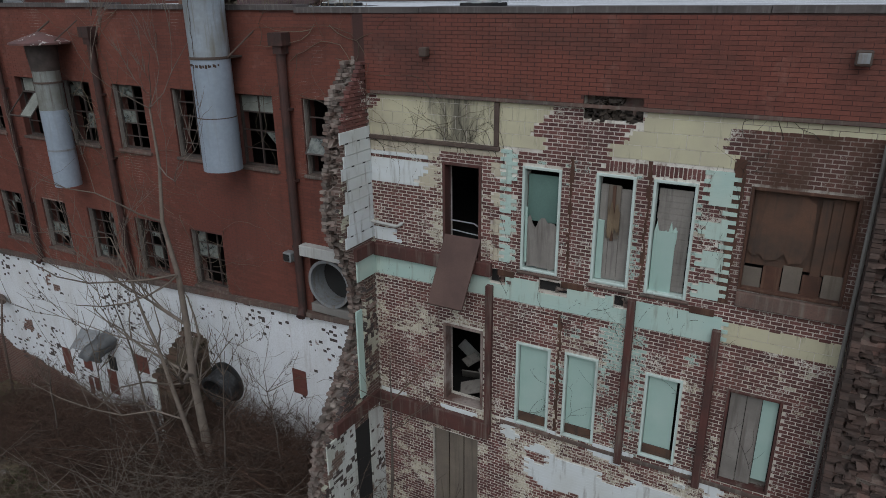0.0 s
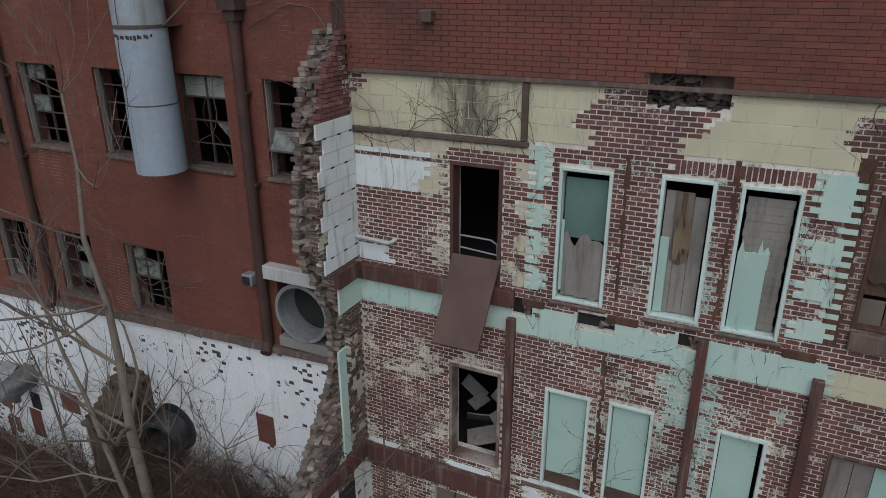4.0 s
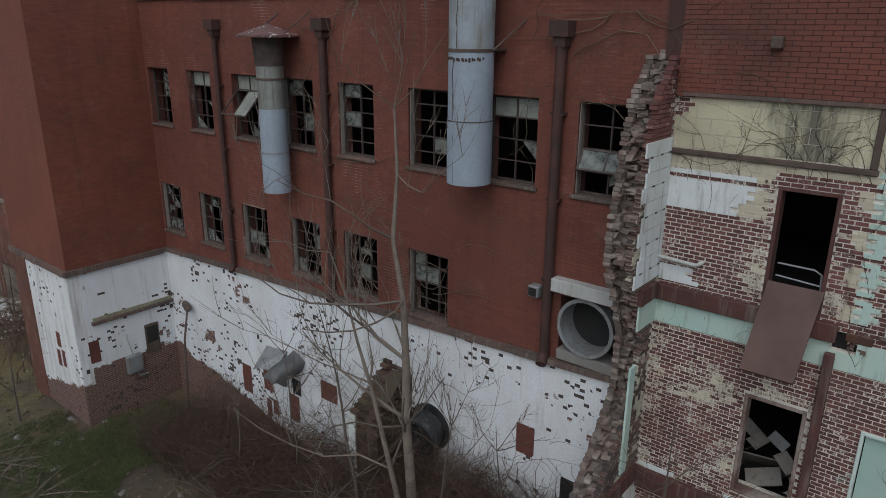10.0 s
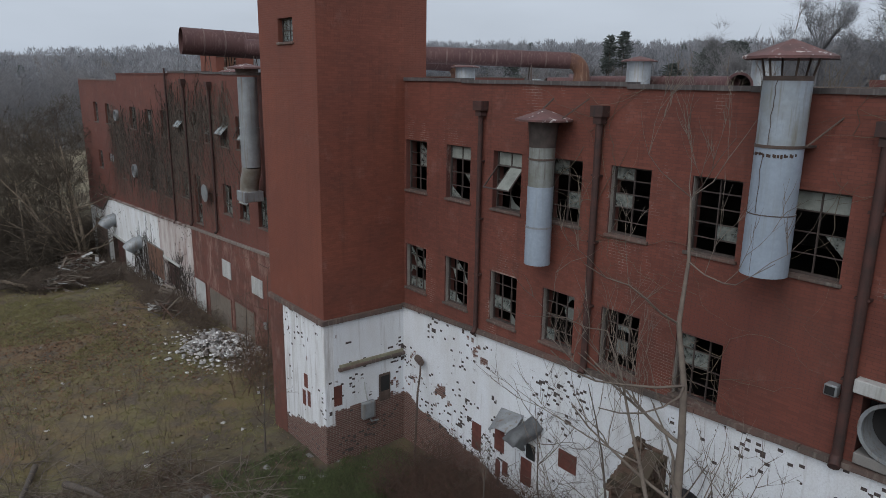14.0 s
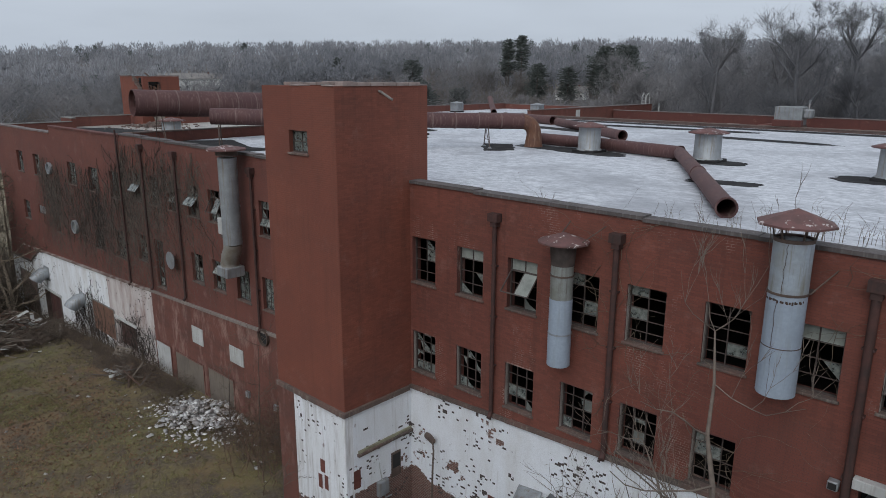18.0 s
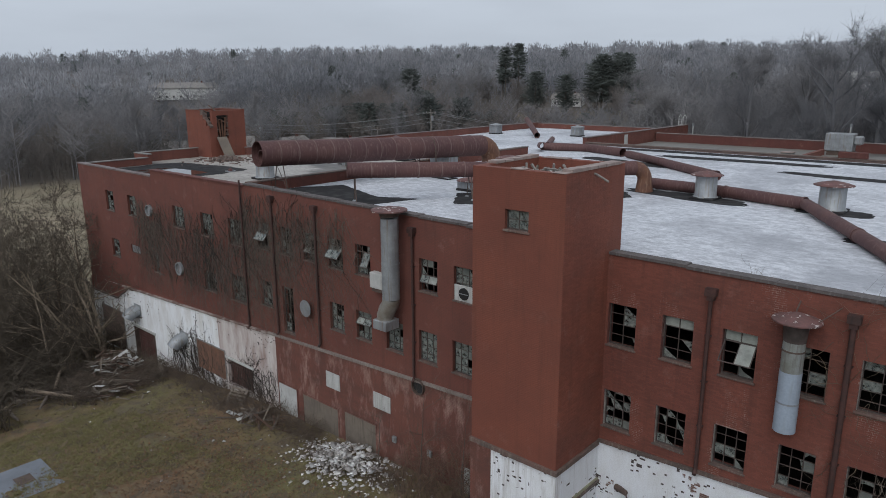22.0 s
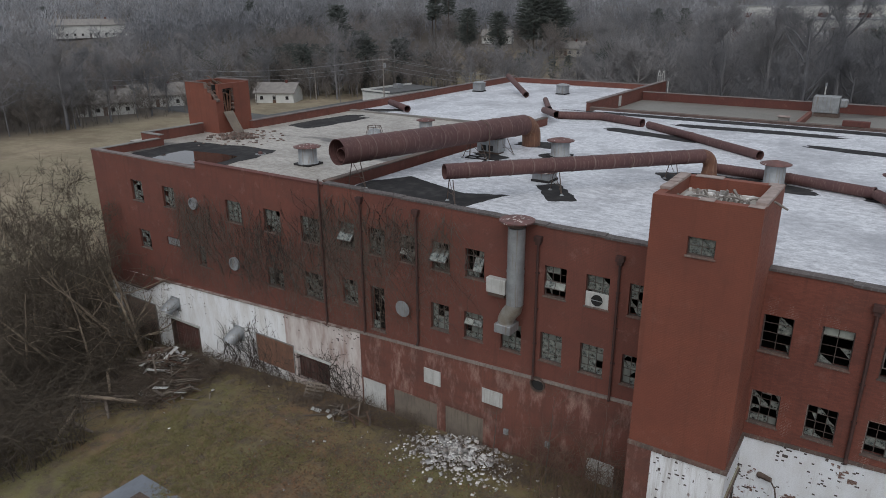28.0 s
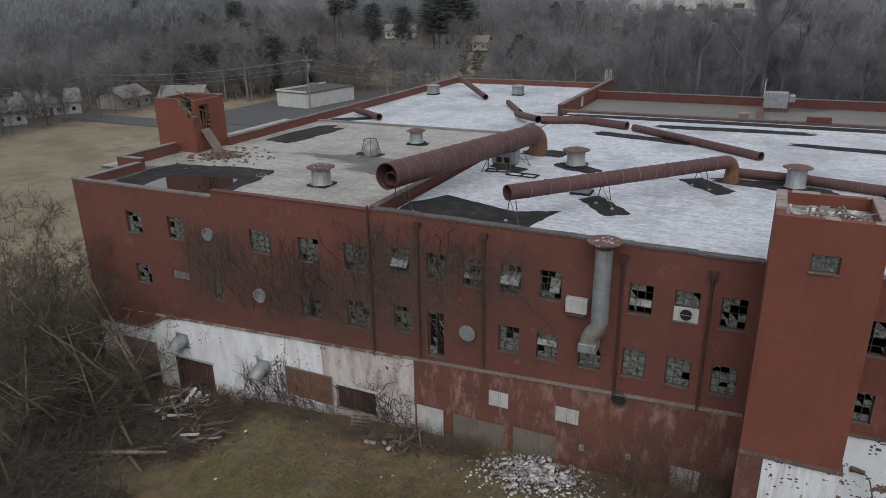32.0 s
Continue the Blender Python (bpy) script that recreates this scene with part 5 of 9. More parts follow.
def doorway(h, label, name, mat=M_BEAM):
    d = thing(name, label, "door", kind="structure", at=(h[0], SY, h[2]))
    jambs(d, h[1] - h[0], h[3] - h[2], 0.05, mat, (-0.02, 0.2))
    return d


doorway(DA, "open doorway high in the torn wall", "door_upper")
doorway(DB, "open doorway with rubbish inside", "door_lower", M_TRIMPALE)
# Added back wall, its near-black colour standing in for an unlit room.
slab("wall_room_upper", -7.5, -1.6, 14.5, 14.6, 8.42, 11.9, M_DARK, "room wall coloured near-black as unlit", "wall")

bm = bmesh.new()
vs = [bm.verts.new(p) for p in ((-6.2, 10.84, 8.74), (-5.52, 10.84, 8.74), (-5.6, 10.3, 7.64), (-6.26, 10.3, 7.64))]
under = [bm.verts.new(v.co + Vector((0, 0.02, -0.03))) for v in vs]
bm.faces.new(vs)
bm.faces.new(under[::-1])
for k in range(4):
    bm.faces.new((vs[k], under[k], under[(k + 1) % 4], vs[(k + 1) % 4]))
bmesh.ops.recalc_face_normals(bm, faces=bm.faces[:])
tagged(part("metal_sheet", bm, plain("rusty_sheet", (0.13, 0.075, 0.06), (0.09, 0.05, 0.042), 2.0, 0.6, 0.2)), "rust brown metal sheet hanging from the high doorway", "metal sheet")
rail = thing("bent_handrail", "bent grey pipe handrail in the doorway", "handrail", at=(-6.14, 10.95, 8.55))
part("rail", sw([(0.0, 0, 0.42), (0.45, -0.02, 0.42), (0.54, -0.02, 0.37), (0.56, -0.02, 0.02)], 0.014, 8), M_GALV, rail)
part("rail", sw([(0.0, 0, 0.25), (0.55, -0.02, 0.22)], 0.012, 8), M_GALV, rail)
wp = thing("waste_pipe", "white plastic waste pipe stub on the brick wall", "pipe", at=(-7.69, 10.76, 8.78))
part("pipe", sw([(0, 0, 0), (0.55, 0, -0.03), (0.6, 0.02, -0.0), (0.62, 0.08, 0.02)], 0.03, 10), M_WHITEB, wp)
lamp = thing("wall_lamp", "dark square wall lamp with pale lens", "lamp", at=(-0.5, SY - 0.05, 11.85))
part("housing", bx(-0.09, 0.09, -0.16, 0.0, -0.09, 0.09, bevel=0.015), M_STEEL, lamp)
part("lens", bx(-0.065, 0.065, -0.17, -0.161, -0.06, 0.06, bevel=0.004), M_GALV, lamp)
vb = thing("wall_vent", "small dark rusted vent box on the red wall", "vent", at=(-6.5, SY - 0.05, 11.75))
part("box", bx(-0.07, 0.07, -0.12, 0.0, -0.07, 0.07, bevel=0.012), M_STEEL, vb)

# rubbish in the lower doorway room
rnd = random.Random(11)
for i in range(14):
    s = rnd.uniform(0.12, 0.4)
    ob = part("debris_board", bx(-s, s, -s * 0.6, s * 0.6, -0.012, 0.012), rnd.choice([M_WHITEB, M_GALV, M_BOARD]))
    ob.matrix_world = pose(rnd.uniform(-6.4, -5.3), rnd.uniform(11.4, 12.3), 4.8 + rnd.uniform(0.02, 1.0), rnd.uniform(-50, 50), rnd.uniform(-40, 40), rnd.uniform(0, 180))
    tagged(ob, "broken pale board in the rubbish heap indoors", "board", "indoor rubbish")


# ---- the broken cross walls ----
def broken_wall(name, x0, x1, ends, z0, z1, mat_l, mat_r, mat_end, label, seed):
    """A torn wall standing out from the facade: courses of uneven length. ends: (z, y) of the broken edge."""
    rnd = random.Random(seed)
    ys = lambda z: np.interp(z, [e[0] for e in ends], [e[1] for e in ends])
    core, left, right, loose = [], [], [], []
    z, H = z0, 0.0677 / S
    row = 0
    while z < z1:
        e = float(ys(z)) + rnd.uniform(-0.05, 0.05)
        core.append((x0 + 0.03, x1 - 0.03, min(e + 0.12, SY - 0.01), SY, z, z + H))
        y = SY - (0.1 if row % 2 else 0.0)
        while y > e:
            a = max(y - 0.192, e - 0.04)
            if y - a > 0.05:
                left.append((x0 - rnd.uniform(0, 0.008), x0 + 0.1, a + 0.005, y - 0.005, z + 0.004, z + H - 0.004))
                right.append((x1 - 0.1, x1 + rnd.uniform(0, 0.008), a + 0.005, y - 0.005, z + 0.004, z + H - 0.004))
            y -= 0.192
        for k in range(max(3, int((x1 - x0) / 0.11))):
            if rnd.random() < 0.6:
                cx, l = rnd.uniform(x0 + 0.02, x1 - 0.14), rnd.uniform(0.07, 0.2)
                loose.append((cx, cx + rnd.uniform(0.07, 0.17), e - rnd.uniform(-0.08, 0.035), e + l + 0.05, z, z + H * rnd.choice((0.7, 0.9, 1.0, 1.0, 1.3))))
        z += H
        row += 1
    root = thing(name, label, "wall", kind="structure")
    bricks_mesh("core", core, M_MASON, root)
    for nm, c, m in (("outer_bricks", left, mat_l), ("inner_bricks", right, mat_r), ("broken_end", loose, mat_end)):
        if nm == "inner_bricks" and name == "wall_stub":
            near = [q for q in c if 5.3 < q[4] < 10.3][:290]
            brick_parts([(q[0], x1 + 0.004) + q[2:] for q in near], m, root)
            c = [q for q in c if q not in set(near)]
        if nm == "inner_bricks" and name == "wall_stub":
            bricks_mesh("top_bricks", [q for q in c if q[4] >= 10.3], M_BRICK, root)["kind"] = "stuff"
            c = [q for q in c if q[4] < 10.3]
        ob = bricks_mesh(nm, c, m, root)
        ob["kind"] = "stuff"
        if nm == "broken_end":
            for v in ob.data.vertices:
                v.co += Vector((rnd.gauss(0, 0.013), rnd.gauss(0, 0.018), rnd.gauss(0, 0.011)))
    return root


M_TORN = plain("torn_masonry", (0.15, 0.1, 0.083), (0.28, 0.245, 0.215), 5.0, 0.9, island=0.5)
stub_edge = [(2.0, 8.75), (4.0, 9.0), (5.0, 9.3), (5.6, 9.75), (6.1, 10.2), (6.6, 10.5), (7.5, 10.55), (8.1, 10.3), (8.8, 9.9), (9.2, 9.95), (10.0, 10.1), (10.6, 10.2), (11.0, 10.3), (11.25, 10.55), (11.6, 10.8)]
broken_wall("wall_stub", -8.12, -7.7, stub_edge, 1.5, 11.6, M_TORN, M_CREAMW, M_TORN, "torn brick cross wall with ragged broken edge", 5)
skin = thing("stub_facing", "white and mint facing left on the torn cross wall", "wall facing", kind="structure")
sk = [(-7.7 + 0.0005, -7.675, y0 + 0.005, min(y0 + 0.4, SY - 0.02) - 0.005, z0 + 0.004, z0 + 0.199) for k, z0 in enumerate(np.arange(8.46, 10.3, 0.203)) for y0 in np.arange(9.98 + 0.07 * ((k * 7) % 3), 10.84, 0.4)]
bricks_mesh("block", sk, M_PPL, skin)["kind"] = "stuff"
for k, z0 in enumerate(np.arange(8.46, 10.2, 0.406)):
    for y0 in (10.12, 10.26, 10.45, 10.58, 10.72)[k % 2::2]:
        part("open_joint", bx(-7.676, -7.6735, y0, y0 + 0.08, z0 + 0.19, z0 + 0.212), M_DARK, skin)
part("mint_band", bx(-7.7 + 0.0005, -7.672, 10.25, SY - 0.02, 7.75, 8.15), M_MPL, skin)
part("mint_strip", bx(-7.7 + 0.0005, -7.665, 10.15, 10.32, 5.4, 7.2), M_MPL, skin)
part("beam_end", bx(-7.7 + 0.0005, -7.62, 10.2, SY - 0.12, 8.17, 8.4), M_BEAM, skin)
part("beam_end", bx(-7.7 + 0.0005, -7.62, 9.3, SY - 0.14, 5.05, 5.3), M_BEAM, skin)
part("plaster", bx(-7.7 + 0.0005, -7.67, 9.05, 9.9, 2.0, 5.0), M_FACING, skin)
part("plaster", bx(-7.7 + 0.0005, -7.67, 10.38, SY - 0.02, 2.0, 5.0), M_FACING, skin)
# Flat plate whose near-black colour stands in for the dark inside the doorway.
part("door_void", bx(-7.7 + 0.0005, -7.69, 9.9, 10.38, 2.0, 4.82), M_DARK, skin, "doorway drawn as a flat near-black plate")
pier_edge = [(1.0, 9.4), (5.0, 9.8), (7.0, 10.2), (9.0, 10.35), (10.5, 10.5), (11.0, 10.7)]
broken_wall("wall_pier", -0.05, 1.6, pier_edge, 1.5, 10.9, M_PIER, M_PIER, M_PIER, "rough crumbling masonry pier at the torn corner", 9)
tagged(part("corner_pipe", sw([(-0.1, SY - 0.1, 5.3), (-0.08, SY - 0.12, 10.85)], 0.028, 8), M_CONC), "thin pale pipe against the crumbling pier", "pipe")

# ---- terrain ----
def ground_z(x, y):
    z = 1.55 + 0.043 * (x + 21.5)
    if x < -43.4:
        z -= 0.06 * min(-43.4 - x, 14)
    z = max(z, -2.0)
    if x > 0:
        z = min(z, 2.6)
    if y < 6 and x > -50:
        z -= 0.02 * min(6 - y, 30)
    d = max(0.0, math.hypot(min(x + 60, 0), max(y - 70, 0)))
    if d > 0:
        z = z * max(0, 1 - d / 60) + (-3.0) * min(1, d / 60)
    hill = max(0.0, y * 0.75 - x * 0.45 - 190)
    z += 56 * (1 - math.exp(-hill / 340)) + 1.2 * noise.noise(Vector((x * 0.012, y * 0.012, 0))) * min(1, hill / 60)
    if -90 < x < 15 and -30 < y < 10.9:
        z += 0.14 * noise.noise(Vector((x * 0.35, y * 0.35, 1))) + 0.06 * noise.noise(Vector((x * 1.3, y * 1.3, 2)))
    return z


def steps(*spans):
    out = []
    for a, b, n in spans:
        out += [a + (b - a) * i / n for i in range(n)]
    return out + [spans[-1][1]]


gx = steps((-3000, -900, 7), (-900, -260, 16), (-260, -75, 26), (-75, 12, 174), (12, 200, 20), (200, 900, 12), (900, 3000, 6))
gy = steps((-1500, -200, 8), (-200, -30, 14), (-30, 11.2, 82), (11.2, 80, 18), (80, 320, 34), (320, 1000, 20), (1000, 3500, 8))
gv = [(x, y, ground_z(x, y)) for y in gy for x in gx]
nx = len(gx)
gf = [(j * nx + i, j * nx + i + 1, (j + 1) * nx + i + 1, (j + 1) * nx + i) for j in range(len(gy) - 1) for i in range(nx - 1)]
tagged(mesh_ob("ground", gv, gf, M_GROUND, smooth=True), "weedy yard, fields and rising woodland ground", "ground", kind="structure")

# ---- ducts, pipes and fixtures on the facade ----
big = thing("exhaust_stack", "large blue-grey round sheet metal stack on the red wall", "duct", at=(-10.88, 10.42, 9.46))
part("lower_barrel", sw([(0, 0, 0), (0, 0, 1.02)], 0.37, 28), M_DUCT, big, smooth=False)
part("middle_barrel", sw([(0, 0, 1.025), (0, 0, 2.1)], 0.362, 28), M_DUCT, big)
part("upper_barrel", sw([(0, 0, 2.105), (0, 0, 3.12)], 0.36, 28), M_DUCTT, big, "rust stained top section")
for z, hb in ((1.02, 0.008), (2.1, 0.024)):
    part("joint_band", hollow([(0, 0, z - hb), (0, 0, z + hb)], 0.375, 0.016, 28), M_STEEL, big, "dark rusted joint band")
rnd = random.Random(71)
for k in range(22):
    a = -2.9 + 2.5 * k / 21 + rnd.uniform(-0.04, 0.04)
    h_ = rnd.uniform(0.015, 0.06) * (2.2 if rnd.random() < 0.2 else 1.0)
    part("rust_spot", bx(-0.012 - rnd.uniform(0, 0.014), 0.016, -0.002, 0.002, -h_, 0.01, pose(0.3635 * math.cos(a), 0.3635 * math.sin(a), 2.0 - rnd.uniform(0, 0.03), 0, 0, math.degrees(a) + 90)), M_RUSTSPOT, big)
part("wall_band", bx(-0.385, 0.385, 0.1, 0.5, 2.085, 2.115), M_SASH, big)
for a, z0, z1 in ((-1.72, 0.02, 1.0), (-1.8, 1.04, 1.96), (-1.6, 2.13, 2.72), (-1.56, 2.72, 3.1)):
    part("seam", sw([(0.366 * math.cos(a + 0.012 * k * (-1) ** k), 0.366 * math.sin(a + 0.012 * k * (-1) ** k), z0 + (z1 - z0) * k / 4) for k in range(5)], 0.0055, 5), M_STEEL, big)
part("collar", hollow([(0, 0, 3.1), (0, 0, 3.17)], 0.366, 0.03, 28), M_STEEL, big)
for k in range(6):
    a = 2 * math.pi * k / 6 + 0.2
    part("hat_post", sw([(0.35 * math.cos(a), 0.35 * math.sin(a), 3.15), (0.42 * math.cos(a), 0.42 * math.sin(a), 3.46)], 0.018, 6), M_STEEL, big)
part("hat", cone_hat((0, 0, 3.46), 0.72, 0.27, 8), M_HAT, big, "faded red conical rain hat")
part("brace", sw([(0.38, 0.05, 2.1), (0.75, 0.47, 2.6)], 0.015, 6), M_STEEL, big)

sd = thing("exhaust_duct", "blue-grey round duct with conical hat", "duct", at=(-16.0, 10.42, 8.52))
part("lower_barrel", sw([(0, 0, 0), (0, 0, 0.85)], 0.29, 24), M_DUCT, sd)
part("upper_barrel", sw([(0, 0, 0.855), (0, 0, 1.75)], 0.285, 24), M_DUCT, sd)
part("joint_band", hollow([(0, 0, 0.83), (0, 0, 0.87)], 0.296, 0.02, 24), M_GALV, sd)
part("neck", sw([(0, 0, 1.75), (0, 0, 2.6)], 0.28, 24), plain("stained_duct", (0.3, 0.32, 0.31), (0.2, 0.2, 0.17), 3.0, 0.6, 0.2, streak=(0.1, 0.08, 0.06)), sd, "stained grey neck")
part("strap", hollow([(0, 0, 2.33), (0, 0, 2.37)], 0.3, 0.025, 24), M_STEEL, sd)
part("flare", sw([(0, 0, 2.6), (0, 0, 2.9), (0, 0, 3.15)], [0.285, 0.31, 0.33], 24), M_SASH, sd, "dark flared head")
part("hat", cone_hat((0, 0, 3.2), 0.62, 0.22, 24), M_HAT, sd, "rusty conical hat")
part("hanger", sw([(0.5, 0.0, 3.22), (0.95, 0.32, 3.65)], 0.014, 6), M_STEEL, sd)
part("hanger", sw([(-0.05, 0.0, 3.4), (-0.05, 0.33, 3.62)], 0.02, 6), M_STEEL, sd)


def downpipe(x, z0, z1, label, r=0.06, head=True, y=10.74, shoe=True):
    d = thing("downpipe", label, "downpipe", "downpipes", at=(x, y, z0))
    H = z1 - z0
    pts = [(0, 0, 0.0), (0, 0, H * 0.5), (0, 0, H - 0.3)]
    part("pipe", sw(pts, r, 10), M_DOWNP, d)
    if shoe:
        part("shoe", sw([(0, 0, 0.02), (0, -0.05, -0.08), (0.02, -0.12, -0.13)], r * 1.1, 10), M_DOWNP, d)
    if head:
        bm = bmesh.new()
        box(bm, -0.16, 0.16, -0.13, 0.1, H - 0.22, H)
        box(bm, -0.1, 0.1, -0.09, 0.1, H - 0.36, H - 0.22)
        part("hopper", bm, M_DOWNP, d)
    for k in range(1, 4):
        part("clip", bx(-r - 0.03, r + 0.03, -r * 0.4, 0.1, H * k / 4 - 0.02, H * k / 4 + 0.02), M_DOWNP, d)
    return d


downpipe(-18.4, LEDGE(-18.4) + 0.1, 12.02, "dark brown downpipe with hopper head on the red wall")
downpipe(-14.75, LEDGE(-14.75) + 0.1, 12.04, "dark brown downpipe with vine and hopper head", 0.075)
downpipe(-9.46, LEDGE(-9.46) + 0.1, 12.0, "thick dark downpipe beside the broken window", 0.085)
downpipe(-42.85, LEDGE(-42.85) + 0.1, 13.22, "thin rusty standpipe above the parapet", 0.05, False)
downpipe(-40.16, LEDGE(-40.16) + 0.3, 12.4, "pale rusted downpipe under dead vines", 0.055)
downpipe(-36.75, LEDGE(-36.75) + 0.35, 12.3, "dark downpipe under dead vines", 0.06)
downpipe(-30.47, LEDGE(-30.47) + 0.1, 12.15, "red brown downpipe beside the duct", 0.055)
downpipe(-26.95, LEDGE(-26.95) + 0.1, 11.98, "red brown downpipe beside the tower", 0.055)

fan = thing("fan_duct", "large grey round fan duct in the wall opening", "duct", at=(-8.74, FY, 6.7))
part("ring", hollow([(0, -0.1, 0.62), (0, 0.55, 0.62)], 0.47, 0.03, 28), M_GALV, fan)
part("rim", hollow([(0, -0.13, 0.62), (0, -0.1, 0.62)], 0.5, 0.06, 28), M_GALV, fan, "dull steel rim")
part("lintel", bx(-0.62, 0.66, -0.2, 0.0, 1.14, 1.36, bevel=0.01), M_WHITEB, fan, "bent pale metal lintel cover")
part("sill", bx(-0.5, 0.52, -0.1, 0.3, -0.06, 0.12, bevel=0.01), M_CONC, fan)
# Near-black sheet added for the dark behind the fan.
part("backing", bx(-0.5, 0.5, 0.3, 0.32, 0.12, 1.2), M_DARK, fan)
lb = thing("wall_floodlight", "small grey square floodlight on the red wall", "lamp", at=(-9.68, FY, 7.75))
part("housing", bx(-0.1, 0.1, -0.22, -0.03, -0.1, 0.1, bevel=0.02), M_GALV, lb)
part("lens", bx(-0.075, 0.075, -0.23, -0.221, -0.07, 0.07, bevel=0.005), M_DARK, lb)
part("arm", sw([(0.02, -0.05, -0.1), (0.06, 0.0, -0.16)], 0.015, 6), M_GALV, lb)

# bricked-up openings and fixtures of the white wall
LY = FY - 0.06


M_INFILL = red_wall("infill_brick", (0.17, 0.058, 0.042), pattern=False, grime=0.4)


def infill(x0, x1, z0, z1, label="bricked-up red patch in the white wall", y=LY, axis="x"):
    if axis == "x":
        cells = brick_cells(x0, x1, z0, z1, y, 0.012, lambda u, z: True)
    else:
        cells = brick_cells(x0, x1, z0, z1, y, 0.012, lambda u, z: True, axis="y", sign=1)
    o = thing("brick_infill", label, "brick infill", "bricked-up openings")
    bricks_mesh("bricks", cells, M_INFILL, o)["kind"] = "stuff"
    part("bed", bx(x0, x1, y - 0.006, y - 0.001, z0, z1) if axis == "x" else bx(y + 0.001, y + 0.006, x0, x1, z0, z1), M_REDJ, o)
    return o


for x0, x1, z0, z1 in ((-18.48, -18.1, 2.74, 3.48), (-17.57, -17.2, 3.06, 3.72), (-17.5, -17.32, 2.3, 2.78), (-17.24, -17.04, 2.44, 2.86), (-16.58, -16.2, 2.62, 3.27), (-15.36, -14.8, 3.62, 4.06), (-9.96, -9.58, 4.56, 5.09)):
    infill(x0, x1, z0, z1)
for x0, x1, z0, z1 in ((-23.03, -22.8, 3.55, 3.98), (-23.16, -22.96, 2.98, 3.42), (-22.84, -22.66, 3.02, 3.48)):
    infill(x0, x1, z0, z1, "small bricked-up patch in the tower base", TY - 0.03)
infill(8.35, 8.62, 3.32, 3.92, "bricked-up patch in the tower base", TX1 + 0.03, "y")
mb = thing("meter_box", "grey metal meter box on the tower base", "electrical box", at=(TX1 + 0.031, 9.45, 2.92))
part("case", bx(0, 0.16, -0.22, 0.22, -0.26, 0.26, bevel=0.02), M_GALV, mb)
part("door", bx(0.161, 0.172, -0.19, 0.19, -0.22, 0.22, bevel=0.004), M_GALV, mb)
part("conduit", sw([(0.08, 0.05, -0.26), (0.1, 0.1, -0.4), (0.1, 0.35, -0.42)], 0.025, 8), M_GALV, mb)
part("conduit", sw([(0.05, 0.0, 0.26), (0.05, -0.1, 0.75), (0.05, -0.1, 0.9)], 0.02, 8), M_WHITEB, mb)
hv = thing("wall_hatch", "dark rusted hatch opening with iron frame", "hatch", at=(TX1 + 0.031, 10.08, 3.45))
part("frame", bx(0.0, 0.04, -0.2, 0.2, -0.42, 0.45, bevel=0.008), M_STEEL, hv)
# The hatch's dark inside, drawn as a near-black plate.
part("void", bx(0.041, 0.046, -0.16, 0.16, -0.1, 0.38), M_DARK, hv)
part("hinge_plate", bx(0.041, 0.06, -0.18, -0.02, -0.4, -0.14), M_STEEL, hv)
cl = thing("canopy_stub", "rotten stained canopy rail on the tower base", "canopy", at=(TX1 + 0.031, 8.5, 4.36))
part("rail", bx(0, 0.1, 0.0, 2.3, 0.0, 0.1, bevel=0.012), M_TRIMDARK, cl)
part("flashing", bx(0, 0.05, 0.05, 2.25, 0.1, 0.18), plain("mossy_flashing", (0.3, 0.29, 0.2), (0.2, 0.17, 0.12), 3, 0.9), cl)
pl = thing("yard_pole_lamp", "dark gooseneck pole lamp by the tower corner", "lamp post", at=(-20.2, 10.2, 1.3))
part("pole", sw([(0.1, -0.2, -0.2), (0.05, -0.1, 1.2), (0.0, 0.0, 2.5), (-0.15, 0.2, 3.0), (-0.4, 0.4, 3.25)], [0.035, 0.033, 0.03, 0.028, 0.026], 8), M_STEEL, pl)
part("head", sw([(-0.35, 0.38, 3.2), (-0.8, 0.6, 3.15)], [0.09, 0.12], 10), M_STEEL, pl, "dark tubular lamp head")
hood = thing("vent_hood", "bent galvanised vent hood on the white wall", "vent hood", at=(-16.6, LY, 4.2))
bm = bmesh.new()
lip = [(-0.75, 0.0, 0.12), (0.05, 0.0, 0.22), (0.12, -0.5, -0.12), (-0.35, -0.58, -0.1), (-0.7, -0.5, -0.32)]
up = [bm.verts.new(p) for p in lip]
dn = [bm.verts.new((p[0], p[1] + 0.004, p[2] - 0.02)) for p in lip]
bm.faces.new((up[0], up[4], up[3]))
bm.faces.new((up[0], up[3], up[1]))
bm.faces.new((up[1], up[3], up[2]))
bm.faces.new((dn[0], dn[3], dn[4]))
bm.faces.new((dn[0], dn[1], dn[3]))
bm.faces.new((dn[1], dn[2], dn[3]))
for k in range(5):
    bm.faces.new((up[k], up[(k + 1) % 5], dn[(k + 1) % 5], dn[k]))
bmesh.ops.recalc_face_normals(bm, faces=bm.faces[:])
part("awning", bm, M_GALV, hood, "bent sheet awning")
bm = hollow([(0.42, 0.0, 0.05), (0.4, -0.22, 0.0), (0.36, -0.5, -0.12), (0.34, -0.58, -0.26)], 0.27, 0.02, 18)
crush = random.Random(6)
for v in bm.verts:
    v.co += Vector((crush.gauss(0, 0.022), crush.gauss(0, 0.02), crush.gauss(0, 0.022)))
    v.co.x += 0.06 * math.sin(9 * v.co.z)
part("crushed_duct", bm, plain("sooty_sheet", (0.16, 0.165, 0.17), (0.08, 0.08, 0.082), 3.0, 0.6, 0.3), hood, "crushed dark round duct end")
